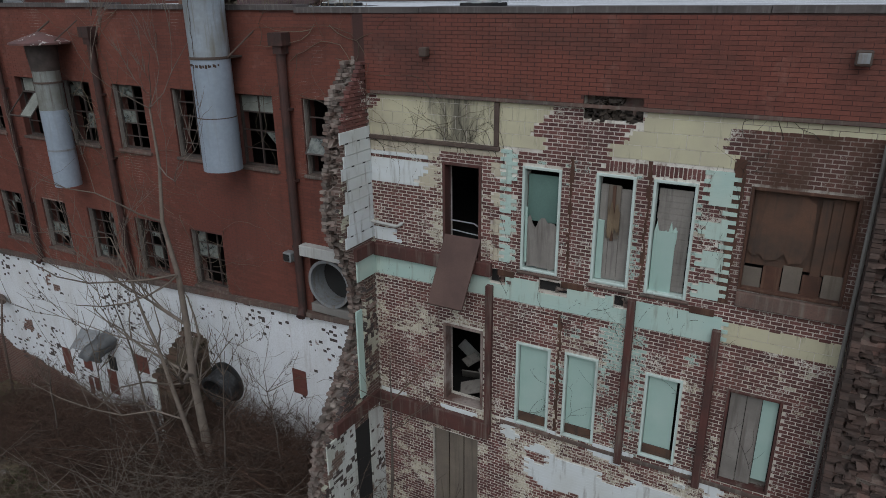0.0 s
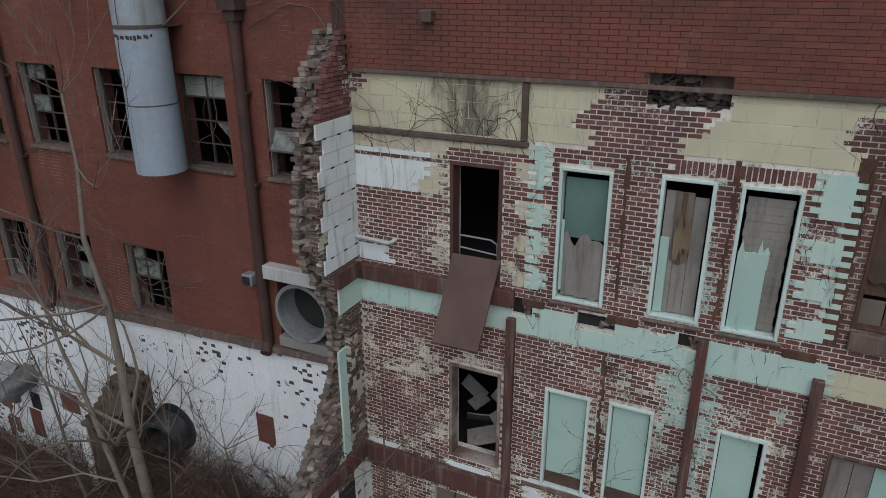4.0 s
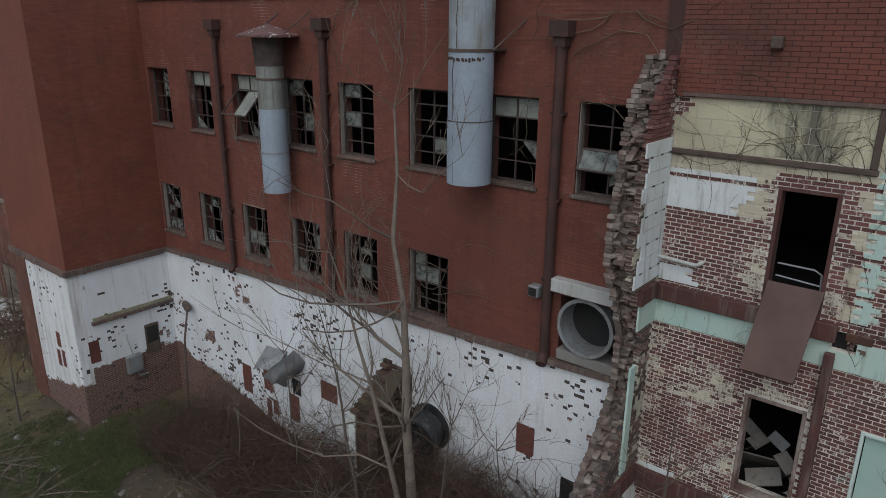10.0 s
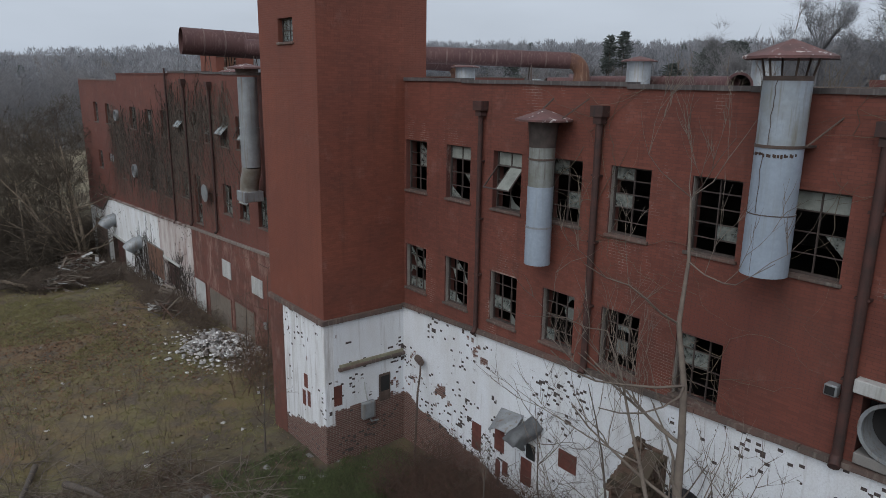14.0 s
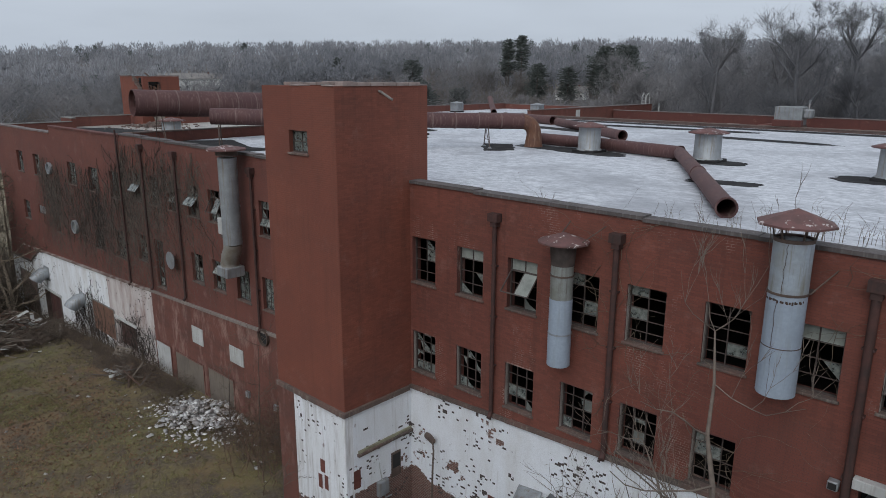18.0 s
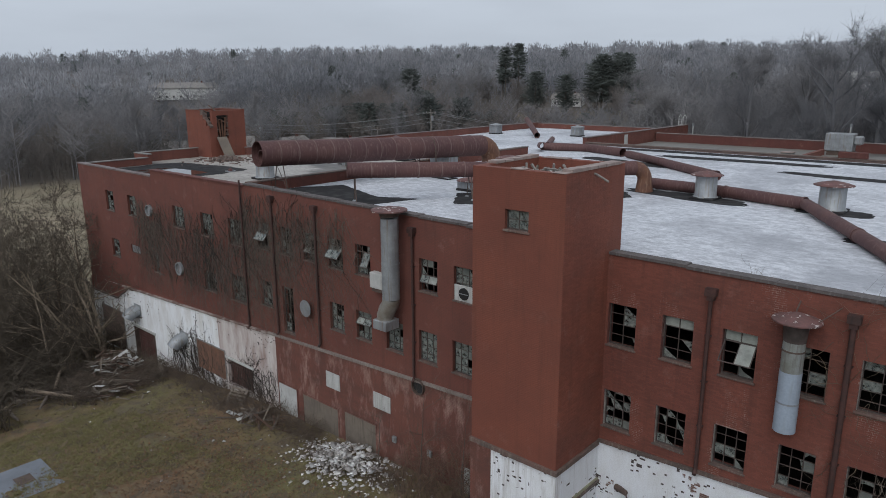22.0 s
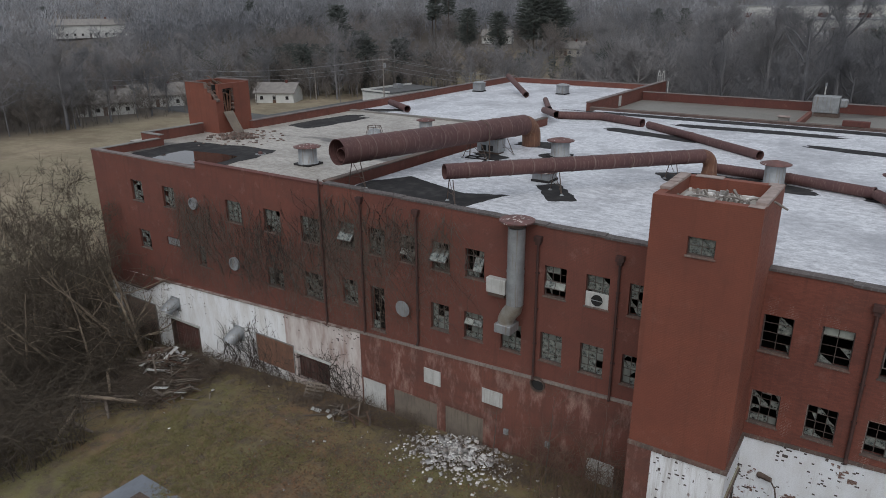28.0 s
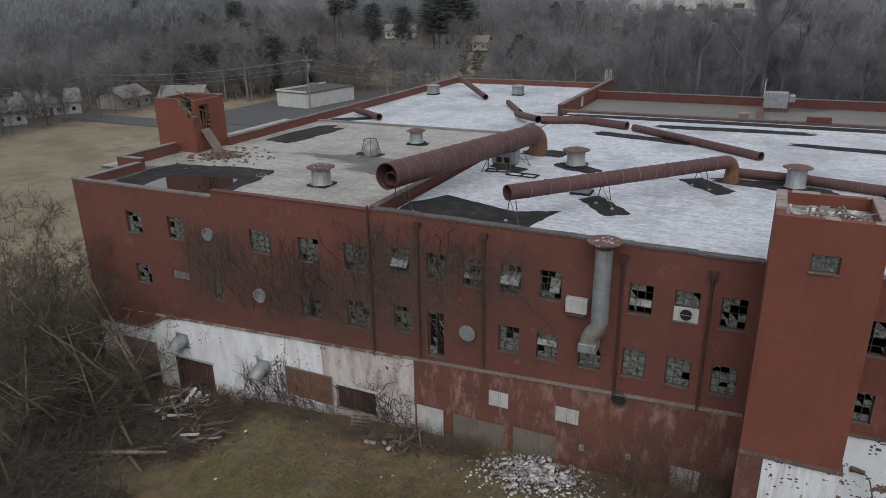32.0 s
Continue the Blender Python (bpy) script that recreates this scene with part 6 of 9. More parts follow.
# Near-black plate painted in for the dark opening below the hood.
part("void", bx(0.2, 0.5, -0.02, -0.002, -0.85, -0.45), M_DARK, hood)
M_SOOT = plain("sooty_duct_sheet", (0.06, 0.06, 0.062), (0.025, 0.025, 0.026), 2.5, 0.6, 0.3, streak=(0.16, 0.16, 0.165))
tank = thing("black_duct", "black sooty round duct stub low on the white wall", "duct", at=(-12.0, LY, 4.2))
part("barrel", hollow([(0, -0.36, -0.08), (0, 0.0, 0.0)], 0.4, 0.05, 24), M_SOOT, tank)
part("rim", hollow([(0, -0.4, -0.088), (0, -0.36, -0.08)], 0.42, 0.07, 24), M_SOOT, tank)
part("flange", sw([(0, -0.03, 0), (0, -0.002, 0)], 0.5, 24), M_SOOT, tank)


M_PIERB = plain("mossy_pier_brick", (0.11, 0.062, 0.045), (0.075, 0.065, 0.04), 3.0, 0.9, island=0.4)


def broken_pier(name, x0, x1, y0, y1, z0, z1, label, seed):
    rnd = random.Random(seed)
    c = []
    z = z0
    while z < z1:
        k = (z - z0) / (z1 - z0)
        for x in np.arange(x0, x1 - 0.05, 0.213):
            for y in np.arange(y0, y1 - 0.05, 0.107):
                top = z1 - 0.75 * (y1 - y) / (y1 - y0) + 0.12 * noise.noise(Vector((x * 4, y * 4, 1)))
                if z > top or (z > top - 0.35 and rnd.random() < 0.25):
                    continue
                c.append((x + rnd.uniform(0, 0.012), min(x + 0.205, x1), y + rnd.uniform(0, 0.01), y + 0.1, z, z + 0.061))
        z += 0.0677
    r = thing(name, label, "pier", kind="structure")
    bricks_mesh("bricks", c, M_PIERB, r)["kind"] = "stuff"
    part("render_skin", bx(x0 - 0.03, x0 - 0.002, y0 + 0.05, y1 - 0.05, z0, z1 - 0.8), M_FACING, r, "flaking white render")
    part("render_skin", bx(x0 - 0.03, x0 + 0.16, y0 - 0.03, y0 - 0.002, z0, z1 - 0.8), M_FACING, r, "flaking white render")
    return r


broken_pier("broken_pier", -13.25, -12.5, 9.75, LY - 0.005, 1.2, 5.3, "broken brick pier with white render standing out from the wall", 4)
tagged(part("pier_cap", bx(-0.14, 0.14, -0.4, 0.4, 0.0, 0.04, pose(-12.66, 10.3, 5.0, 38, 4, 12), bevel=0.012), plain("mossy_board", (0.085, 0.06, 0.042), (0.07, 0.06, 0.038), 3.0, 0.9)), "mossy board lying on the broken pier", "board")
# No hole is cut: its dark is a near-black plate on the wall.
for x0, x1 in ((-9.0, -8.4),):
    tagged(part("low_opening", bx(x0, x1, LY - 0.012, LY - 0.001, 3.7, 4.4), M_DARK), "near-black plate drawn as a broken hole low in the white wall", "hole", kind="structure")

# ---- fixtures of the west part ----
ld = thing("elbow_duct", "rust-streaked grey round duct bending into a window", "duct", at=(-31.22, 10.24, 8.72))
part("barrel", sw([(0, 0, 0.4), (0, 0, 1.9)], 0.37, 24), M_GALV, ld)
part("barrel", sw([(0, 0, 1.905), (0, 0, 3.8)], 0.365, 24), M_GALV, ld)
part("joint_band", hollow([(0, 0, 1.88), (0, 0, 1.93)], 0.385, 0.02, 24), M_GALV, ld)
part("elbow", sw([(0, 0, 0.42), (-0.05, 0.0, 0.15), (-0.28, 0.02, -0.15), (-0.42, 0.05, -0.42), (-0.42, 0.05, -0.6)], 0.365, 20), plain("stained_elbow", (0.33, 0.32, 0.29), (0.24, 0.2, 0.16), 3.0, 0.55, 0.3), ld, "stained crumpled elbow")
part("boot", bx(-0.8, 0.0, -0.35, 0.45, -1.0, -0.58, bevel=0.03), M_GALV, ld)
part("collar", hollow([(0, 0, 3.88), (0, 0, 4.1)], 0.41, 0.05, 24), M_STEEL, ld)
part("hat", cone_hat((0, 0, 4.15), 0.74, 0.15, 24, 0.06), M_HAT, ld, "round rusty cap")
wb = thing("wall_cabinet", "white enamel equipment box beside the duct", "box", at=(-32.33, FY, 9.58))
part("case", bx(-0.48, 0.48, -0.35, -0.02, -0.34, 0.34, bevel=0.02), M_WHITEB, wb)
part("bracket", bx(-0.4, 0.4, -0.3, 0.0, -0.5, -0.36), M_STEEL, wb)
ds = thing("satellite_dish", "round pale grey dish on the red wall", "dish", at=(-37.5, FY, 7.22))
part("dish", sw([(0, -0.26, 0), (0, -0.3, 0), (0, -0.34, 0)], [0.2, 0.4, 0.42], 24), M_GALV, ds)
part("arm", sw([(0, 0, -0.05), (0, -0.28, 0)], 0.03, 8), M_STEEL, ds)
fw = thing("window_fan", "white window fan with round dark grille", "fan", at=(-27.83, FY + 0.05, 9.56))
part("panel", bx(-0.5, 0.5, -0.02, 0.04, -0.02, 0.62, bevel=0.01), M_WHITEB, fw)
part("grille", sw([(0, -0.06, 0.3), (0, -0.02, 0.3)], 0.24, 20), M_DARK, fw)
part("bar", bx(-0.24, 0.24, -0.075, -0.062, 0.285, 0.315), M_GALV, fw)


def louver(x0, x1, z0, z1, label):
    l = thing("louvre_panel", label, "louvre", "white louvres", at=(x0, LY, z0))
    W, H = x1 - x0, z1 - z0
    for a, b in ((0.0, W / 2 - 0.01), (W / 2 + 0.01, W)):
        p = part("leaf", bx(a, b, -0.05, -0.002, 0, H, bevel=0.01), M_WHITEB, l)
        for k in range(6):
            part("slat", bx(a + 0.04, b - 0.04, -0.062, -0.051, H * (k + 0.3) / 6.4, H * (k + 0.85) / 6.4), M_WHITEB, p)
    return l


louver(-36.45, -35.45, 3.42, 4.24, "white double louvre on the lower wall")
louver(-33.08, -31.98, 3.43, 4.2, "dirty white double louvre on the lower wall")


def panel(name, x0, x1, z0, z1, mat, label, d=0.03, category="panel", battens=0):
    p = thing(name, label, category, at=(x0, LY, z0))
    W, H = x1 - x0, z1 - z0
    n = max(1, round(W / 1.22))
    for i in range(n):
        part("sheet", bx(W * i / n + 0.004, W * (i + 1) / n - 0.004, -d, -0.002, 0, H, bevel=0.004), mat, p)
    for nm, a, b, c, e in (("edge", -0.06, 0, -0.06, H + 0.06), ("edge", W, W + 0.06, -0.06, H + 0.06), ("edge", 0, W, H, H + 0.06)):
        part(nm, bx(a, b, -d - 0.015, -0.002, c, e), M_CONC if battens else M_REDLOW, p)
    return p


panel("boarded_opening", -40.48, -38.94, 0.6, 2.42, M_WHITEB, "white board covering an opening")
panel("boarded_opening", -38.39, -35.68, 0.55, 2.38, M_TANB, "grey-tan boarded opening in the red wall")
panel("boarded_opening", -35.17, -33.0, 0.58, 2.5, M_TANB, "grey-tan boarded opening beside a brick pier")
M_RUSTBD = plain("rust_brown_board", (0.2, 0.1, 0.062), (0.13, 0.07, 0.048), 1.5, 0.8, streak=(0.08, 0.05, 0.04))
M_BAYBD = plain("pinkish_tan_board", (0.25, 0.175, 0.145), (0.17, 0.12, 0.1), 1.5, 0.85, streak=(0.11, 0.08, 0.065))
panel("brown_panel", -48.86, -45.76, 0.92, 2.7, M_RUSTBD, "brown boarded opening in the white wall", battens=1)
panel("boarded_opening", -62.38, -59.02, -0.9, 2.03, M_BAYBD, "grey-tan boarded bay at the west corner", battens=1)
wd = thing("door_white", "white plank door in the lower wall", "door", kind="structure", at=(-27.72, LY, 0.55))
for i in range(4):
    part("plank", bx(0.31 * i, 0.31 * i + 0.3, -0.04, -0.002, 0, 1.95, bevel=0.004), M_WHITEB, wd)
tagged(part("tan_door", bx(-26.46, -25.3, LY - 0.05, LY - 0.002, 0.55, 2.46, bevel=0.01), M_BROWNB), "brown door leaf beside the white door", "door")
hole = thing("duct_hole", "round dark hole with rusted rim at the ledge", "hole", at=(-30.23, LY, 5.3))
part("rim", hollow([(0, -0.12, 0), (0, 0.0, 0)], 0.36, 0.05, 20), M_STEEL, hole)
# The hole's depth is a near-black disc, dark by colour.
part("void", sw([(0, -0.02, 0), (0, -0.004, 0)], 0.31, 20), M_DARK, hole)
for x, z, s in ((-31.74, 2.29, 0.12), (-29.6, 2.4, 0.12)):
    e = thing("junction_box", "small pale junction box on the red wall", "electrical box", at=(x, LY, z))
    part("case", bx(-s, s, -0.12, -0.002, -s * 1.2, s * 1.2, bevel=0.015), M_GALV, e)

rd = thing("roller_door", "dark red roller door in a white surround", "door", at=(DOOR_W[0], LY, DOOR_W[2]))
for i in range(14):
    part("slat", bx(0.12, 2.84, 0.2, 0.235, 0.19 * i, 0.19 * i + 0.18, bevel=0.01), M_BEAM, rd)
for a, b in ((0.0, 0.12), (2.84, 2.96)):
    part("guide", bx(a, b, -0.05, 0.3, 0, 2.7, bevel=0.01), M_STEEL, rd)
part("hood", bx(-0.1, 3.1, -0.08, -0.002, 2.66, 2.82, bevel=0.01), M_WHITEB, rd, "white door head")
od = thing("grille_gate", "rusty grille gate in the lower opening", "gate", at=(OPEN_W[0], LY + 0.12, OPEN_W[2]))
part("backing", bx(0, 2.51, 0.1, 0.12, 0, 1.5), M_BEAM, od)
for i in range(14):
    part("bar", bx(0.08 + 0.18 * i, 0.1 + 0.18 * i, 0.0, 0.025, 0.02, 1.53), M_STEEL, od)
part("rail", bx(0.02, 2.53, -0.01, 0.0, 1.2, 1.26), M_STEEL, od)
part("head", bx(-0.15, 2.7, -0.2, -0.122, 1.56, 1.7), M_WHITEB, od)


def hood_vent(x, z, label):
    v = thing("wall_exhaust_hood", label, "vent hood", "west exhaust hoods", at=(x, LY, z))
    part("plate", bx(-0.5, 0.5, -0.03, -0.002, -0.35, 0.6, bevel=0.01), M_GALV, v)
    part("cowl", hollow([(0, 0.0, 0.15), (0, -0.3, 0.12), (-0.04, -0.6, -0.06), (-0.08, -0.72, -0.24)], 0.42, 0.03, 20), M_GALV, v)
    return v


hood_vent(-56.62, 2.62, "grey round exhaust cowl over the roller door")
hood_vent(-50.44, 2.17, "grey round exhaust cowl under dead vines")
for x, z, r in ((-53.33, 10.06, 0.36), (-50.12, 6.88, 0.4)):
    v = thing("round_wall_vent", "round pale wall vent among dead vines", "vent", at=(x, FY, z))
    part("ring", hollow([(0, -0.18, 0), (0, 0.0, 0)], r, 0.06, 20), M_GALV, v)
    part("disc", sw([(0, -0.05, 0), (0, -0.03, 0)], r - 0.06, 20), M_GALV, v)
mw = thing("patched_window", "small pale boarded window", "window", at=(-56.64, FY, 6.87))
part("board", bx(0.03, 1.28, 0.06, 0.09, 0.02, 0.48, bevel=0.006), M_GALV, mw)
part("frame", bx(-0.02, 1.32, 0.02, 0.06, -0.05, 0.02), M_STEEL, mw)
# gabled white bay at the west end
bm = bmesh.new()
vs = [bm.verts.new(p) for p in ((-59.42, LY - 0.03, 3.1), (-57.55, LY - 0.03, 4.12), (-57.0, LY - 0.03, 4.12), (-57.0, LY - 0.03, 2.32), (-59.42, LY - 0.03, 2.34))]
back = [bm.verts.new((v.co.x, LY - 0.002, v.co.z)) for v in vs]
bm.faces.new(vs[::-1])
for k in range(5):
    bm.faces.new((vs[k], vs[(k + 1) % 5], back[(k + 1) % 5], back[k]))
tagged(part("wall_gable_bay", bm, M_WHITEL), "small white gabled bay on the lower wall", "wall", kind="structure")
for a, b in (((-59.5, 3.1), (-57.5, 4.19)), ((-57.52, 4.19), (-56.9, 4.16)), ((-63.68, 2.97), (-59.45, 3.08))):
    tagged(part("trim_gable", sw([(a[0], LY - 0.06, a[1]), (b[0], LY - 0.06, b[1])], 0.07, 4), M_TRIMDARK), "dark verge board of the gabled bay", "trim", kind="structure")
bm = bmesh.new()
vs = [bm.verts.new((x, LY - 0.012, z)) for x, z in ((-63.84, 2.98), (-59.46, 3.1), (-57.56, 4.15), (-57.6, 4.17), (-63.84, 3.92))]
back = [bm.verts.new((v.co.x, LY - 0.001, v.co.z)) for v in vs]
bm.faces.new(vs)
for k in range(5):
    bm.faces.new((vs[k], back[k], back[(k + 1) % 5], vs[(k + 1) % 5]))
bmesh.ops.recalc_face_normals(bm, faces=bm.faces[:])
tagged(part("wall_west_red_patch", bm, M_RED), "red wall above the boarded bay", "wall", kind="structure")


# ---- on the roofs ----
def straps(parent, pts, r, n):
    pts = [Vector(p) for p in pts]
    for i in range(1, n):
        f = i / n * (len(pts) - 1)
        k = int(f)
        p = pts[k].lerp(pts[min(k + 1, len(pts) - 1)], f - k)
        d = (pts[min(k + 1, len(pts) - 1)] - pts[k]).normalized()
        part("strap", hollow([p - d * 0.03, p + d * 0.03], r + 0.02, 0.03, 18), M_STRAP, parent, "pale rusted strap")


def trestle(parent, p, h, w=0.7, across=(1, 0, 0)):
    p, u = Vector(p), Vector(across).normalized()
    for s in (-1, 1):
        part("support_leg", sw([p + u * s * w, p + u * s * w * 0.45 + Vector((0, 0, h))], 0.025, 6), M_STEEL, parent)
        part("foot", sw([p + u * s * w - Vector((0, 0, 0.005)), p + u * s * w + Vector((0, 0, 0.08))], [0.12, 0.05], 10), M_GALV, parent)
    part("support_brace", sw([p + u * w, p - u * w * 0.5 + Vector((0, 0, h))], 0.015, 6), M_STEEL, parent)
    part("support_bar", sw([p + u * w * 0.75 + Vector((0, 0, h * 0.4)), p - u * w * 0.75 + Vector((0, 0, h * 0.4))], 0.015, 6), M_STEEL, parent)


bp = thing("large_roof_duct", "huge rusty spiral duct rising over the roofs", "duct", at=(0, 0, 0))
p0, p1 = Vector((-42.08, 11.45, 14.26)), Vector((-39.8, 26.6, 13.72))
d = (p1 - p0).normalized()
line = [p0 + d * (15.6 * i / 12) for i in range(13)]
part("barrel", hollow(line, 0.66, 0.03, 28), M_RUST, bp)
part("inner_pipe", hollow([p0 + d * 0.15 + Vector((0.12, 0, -0.14)), p0 + d * 1.4], 0.34, 0.03, 18), M_RUST, bp)
straps(bp, line, 0.66, 15)
part("elbow", sw(arc(Vector(line[-1]) + Vector((0, 0, -0.9)), 0.9, 90, 0, 8, d, (0, 0, 1)) + [line[-1] + d * 0.9 + Vector((0, 0, -1.62))], 0.62, 20), plain("rust_orange_elbow", (0.19, 0.09, 0.05), (0.13, 0.06, 0.045), 2.0, 0.75, 0.15, streak=(0.3, 0.2, 0.13)), bp, "orange rusted elbow")
part("flange", sw([line[-1] + d * 0.9 + Vector((0, 0, -1.62)), line[-1] + d * 0.9 + Vector((0, 0, -1.56))], 0.8, 20), M_CONC, bp)
trestle(bp, (-41.96, 12.7, ROOF), 1.4, 0.6)
trestle(bp, (-40.45, 21.9, ROOF), 1.05, 0.9)
trestle(bp, (-39.95, 24.3, ROOF), 1.0, 0.9)

sp = thing("small_roof_duct", "long rusty duct with elbow on trestles", "duct", at=(0, 0, 0))
q0, q1 = Vector((-36.3, 12.45, 13.8)), Vector((-27.62, 24.2, 13.45))
d = (q1 - q0).normalized()
line = [q0 + d * ((q1 - q0).length * i / 10) for i in range(11)]
part("barrel", hollow(line, 0.37, 0.025, 22), M_RUST, sp)
straps(sp, line, 0.37, 13)
part("elbow", sw(arc(Vector(line[-1]) + Vector((0, 0, -0.6)), 0.6, 90, 0, 8, d, (0, 0, 1)) + [line[-1] + d * 0.6 + Vector((0, 0, -1.25))], [0.36] * 9 + [0.46], 18), bpy.data.materials["rust_orange_elbow"], sp, "orange rusted elbow")
u = d.cross(Vector((0, 0, 1)))
trestle(sp, (-36.12, 12.75, ROOF), 1.2, 0.55, u)
trestle(sp, (-32.8, 17.25, ROOF), 1.1, 0.6, u)
trestle(sp, (-28.7, 22.8, ROOF), 1.0, 0.6, u)


def lying_pipe(pts, r, label, n=8, name="roof_pipe"):
    p = thing(name, label, "pipe", "rusty roof pipes")
    for i, (a, b) in enumerate(zip(pts, pts[1:])):
        a, b = Vector(a), Vector(b)
        part("length", hollow([a, a.lerp(b, 0.5), b], r, 0.025, 18), M_RUST, p)
        part("collar", hollow([b - (b - a).normalized() * 0.1, b], r + 0.025, 0.04, 18), M_RUST, p)
    return p


R = ROOF
lying_pipe([(-27.65, 25.9, R + 0.3), (-23.34, 25.4, R + 0.3), (-19.5, 24.3, R + 0.3)], 0.28, "rusty pipe lying across the silver roof")
lying_pipe([(-19.4, 24.0, R + 0.33), (-16.33, 18.7, R + 0.28), (-13.32, 13.4, R + 0.25)], 0.25, "rusty pipe with open end near the roof edge")
lying_pipe([(-43.05, 39.3, R + 0.3), (-39.72, 40.5, R + 0.3), (-35.84, 38.9, R + 0.3)], 0.32, "weathered pipe along the rear parapet")
lying_pipe([(-35.24, 38.6, R + 0.26), (-31.13, 35.3, R + 0.26), (-25.9, 31.0, R + 0.26)], 0.28, "rusty pipe slanting over the silver roof")
lying_pipe([(-50.6, 52.2, 11.91), (-47.26, 46.2, 11.91)], 0.26, "grey rusty pipe on the rear roof")
lying_pipe([(-46.97, 44.6, 12.02), (-43.35, 39.6, 12.5)], 0.3, "mossy rusty pipe across the parapet")
lying_pipe([(-59.93, 61.0, 13.16), (-54.1, 54.6, 11.95)], 0.3, "rusty pipe leaning on the rear roof")
lying_pipe([(-62.23, 41.1, 12.1), (-58.31, 38.7, 12.0)], 0.3, "short rusty pipe by the west parapet")


def mushroom_vent(x, y, z, r, h, label, cap=None, square=False):
    v = thing("roof_ventilator", label, "roof vent", "roof ventilators", at=(x, y, z))
    part("curb", bx(-r * 1.1, r * 1.1, -r * 1.1, r * 1.1, 0, 0.12, bevel=0.02), M_TAR, v)
    if square:
        part("body", bx(-r, r, -r, r, 0.12, h, bevel=0.02), M_GALV, v)
    else:
        part("body", sw([(0, 0, 0.1), (0, 0, 0.2), (0, 0, h)], [r * 1.14, r * 0.98, r * 0.96], 24), M_GALV, v)
    part("cap", sw([(0, 0, h), (0, 0, h + 0.03), (0, 0, h + 0.1), (0, 0, h + 0.22)], [r * 1.45, r * 1.48, r * 1.1, r * 0.1], 26), cap or M_HAT, v, "rusty domed cap")
    return v


mushroom_vent(-24.0, 24.5, R, 0.52, 1.15, "grey roof ventilator with rusty cap beside the pipe")
mushroom_vent(-18.56, 24.7, R, 0.55, 1.15, "grey roof ventilator with rusty cap on tar patch")
mushroom_vent(-11.7, 23.6, R, 0.56, 1.1, "grey roof ventilator with dark cap")
mushroom_vent(-36.4, 25.4, R, 0.58, 1.0, "grey roof ventilator beside the elbow duct")
mushroom_vent(-49.9, 17.1, LROOF, 0.6, 1.12, "squat grey roof ventilator with brown cap")
mushroom_vent(-50.24, 30.4, LROOF, 0.52, 1.0, "grey roof ventilator with brown cap by the joint")
mushroom_vent(-34.45, 19.3, R, 0.5, 0.5, "low square curb with rusty lid", square=True)
for x, y in ((-61.64, 57.1), (-52.15, 59.7)):
    mushroom_vent(x, y, 11.62, 0.55, 1.0, "square grey ventilator on the rear roof", M_GALV, True)
cage = thing("vent_cage", "dented dome ventilator in a wire cage", "roof vent", at=(-51.47, 25.6, LROOF))
part("dome", sw([(0, 0, 0), (0, 0, 0.5), (0, 0, 0.85), (0, 0, 0.95)], [0.55, 0.6, 0.4, 0.1], 16), M_GALV, cage)
for k in range(6):
    a = math.pi * k / 3
    part("wire", sw([(0.85 * math.cos(a), 0.85 * math.sin(a), 0), (0.5 * math.cos(a), 0.5 * math.sin(a), 1.1)], 0.02, 5), M_STEEL, cage)
part("ring", hollow([(0, 0, 1.08), (0, 0, 1.12)], 0.52, 0.04, 16), M_STEEL, cage)
unit = thing("rooftop_unit", "dented pale rooftop air unit on the rear parapet", "air unit", at=(-25.2, 57.2, 11.55))
part("stand", bx(-1.0, 1.0, -0.6, 0.6, 0, 0.35), M_STEEL, unit)
part("case", bx(-1.2, 0.9, -0.7, 0.7, 0.35, 1.8, bevel=0.05), M_GALV, unit)
part("scoop", bx(0.9, 1.5, -0.5, 0.5, 0.9, 1.6, bevel=0.1), M_GALV, unit)
part("wall_stub", bx(-1.4, -1.1, -11.5, -0.8, 0, 0.45), M_RED, unit)
lad = thing("roof_ladder", "pale steel roof ladder hooked over the parapet", "ladder", at=(-44.0, 67.8, 11.62))
for s in (0, 0.5):
    part("stile", sw([(s, 0, 0), (s, 0, 2.0), (s, 0.4, 2.3), (s, 0.8, 2.0), (s, 0.8, 1.0)], 0.035, 6), M_WHITEB, lad)
for k in range(6):
    part("rung", sw([(0, 0, 0.3 + 0.3 * k), (0.5, 0, 0.3 + 0.3 * k)], 0.02, 6), M_WHITEB, lad)


def tar_patch(x, y, sx, sy, rot, z, label="black bitumen patch on the roof", mat=None, n=44, rough=1.0):
    rnd = random.Random(int(abs(x * 31 + y)))
    bm = bmesh.new()
    vs = []
    for k in range(n):
        a = 2 * math.pi * k / n
        c, s = math.cos(a), math.sin(a)
        q = max(abs(c), abs(s)) ** 0.7
        vs.append(bm.verts.new((sx * c / q * (1 + rough * (0.16 * noise.noise(Vector((c * 2 + x, s * 2, y))) + rnd.uniform(-0.06, 0.05))), sy * s / q * (1 + rough * (0.25 * noise.noise(Vector((c * 2, s * 2 + x, y))) + rnd.uniform(-0.08, 0.06))), 0)))
    low = [bm.verts.new((v.co.x, v.co.y, -0.008)) for v in vs]
    bm.faces.new(vs)
    for k in range(n):
        bm.faces.new((low[k], low[(k + 1) % n], vs[(k + 1) % n], vs[k]))
    bmesh.ops.transform(bm, matrix=pose(x, y, z + 0.01, 0, 0, rot), verts=bm.verts[:])
    return tagged(part("roof_patch", bm, mat or M_TAR), label, "roof patch", "bitumen patches", "structure")


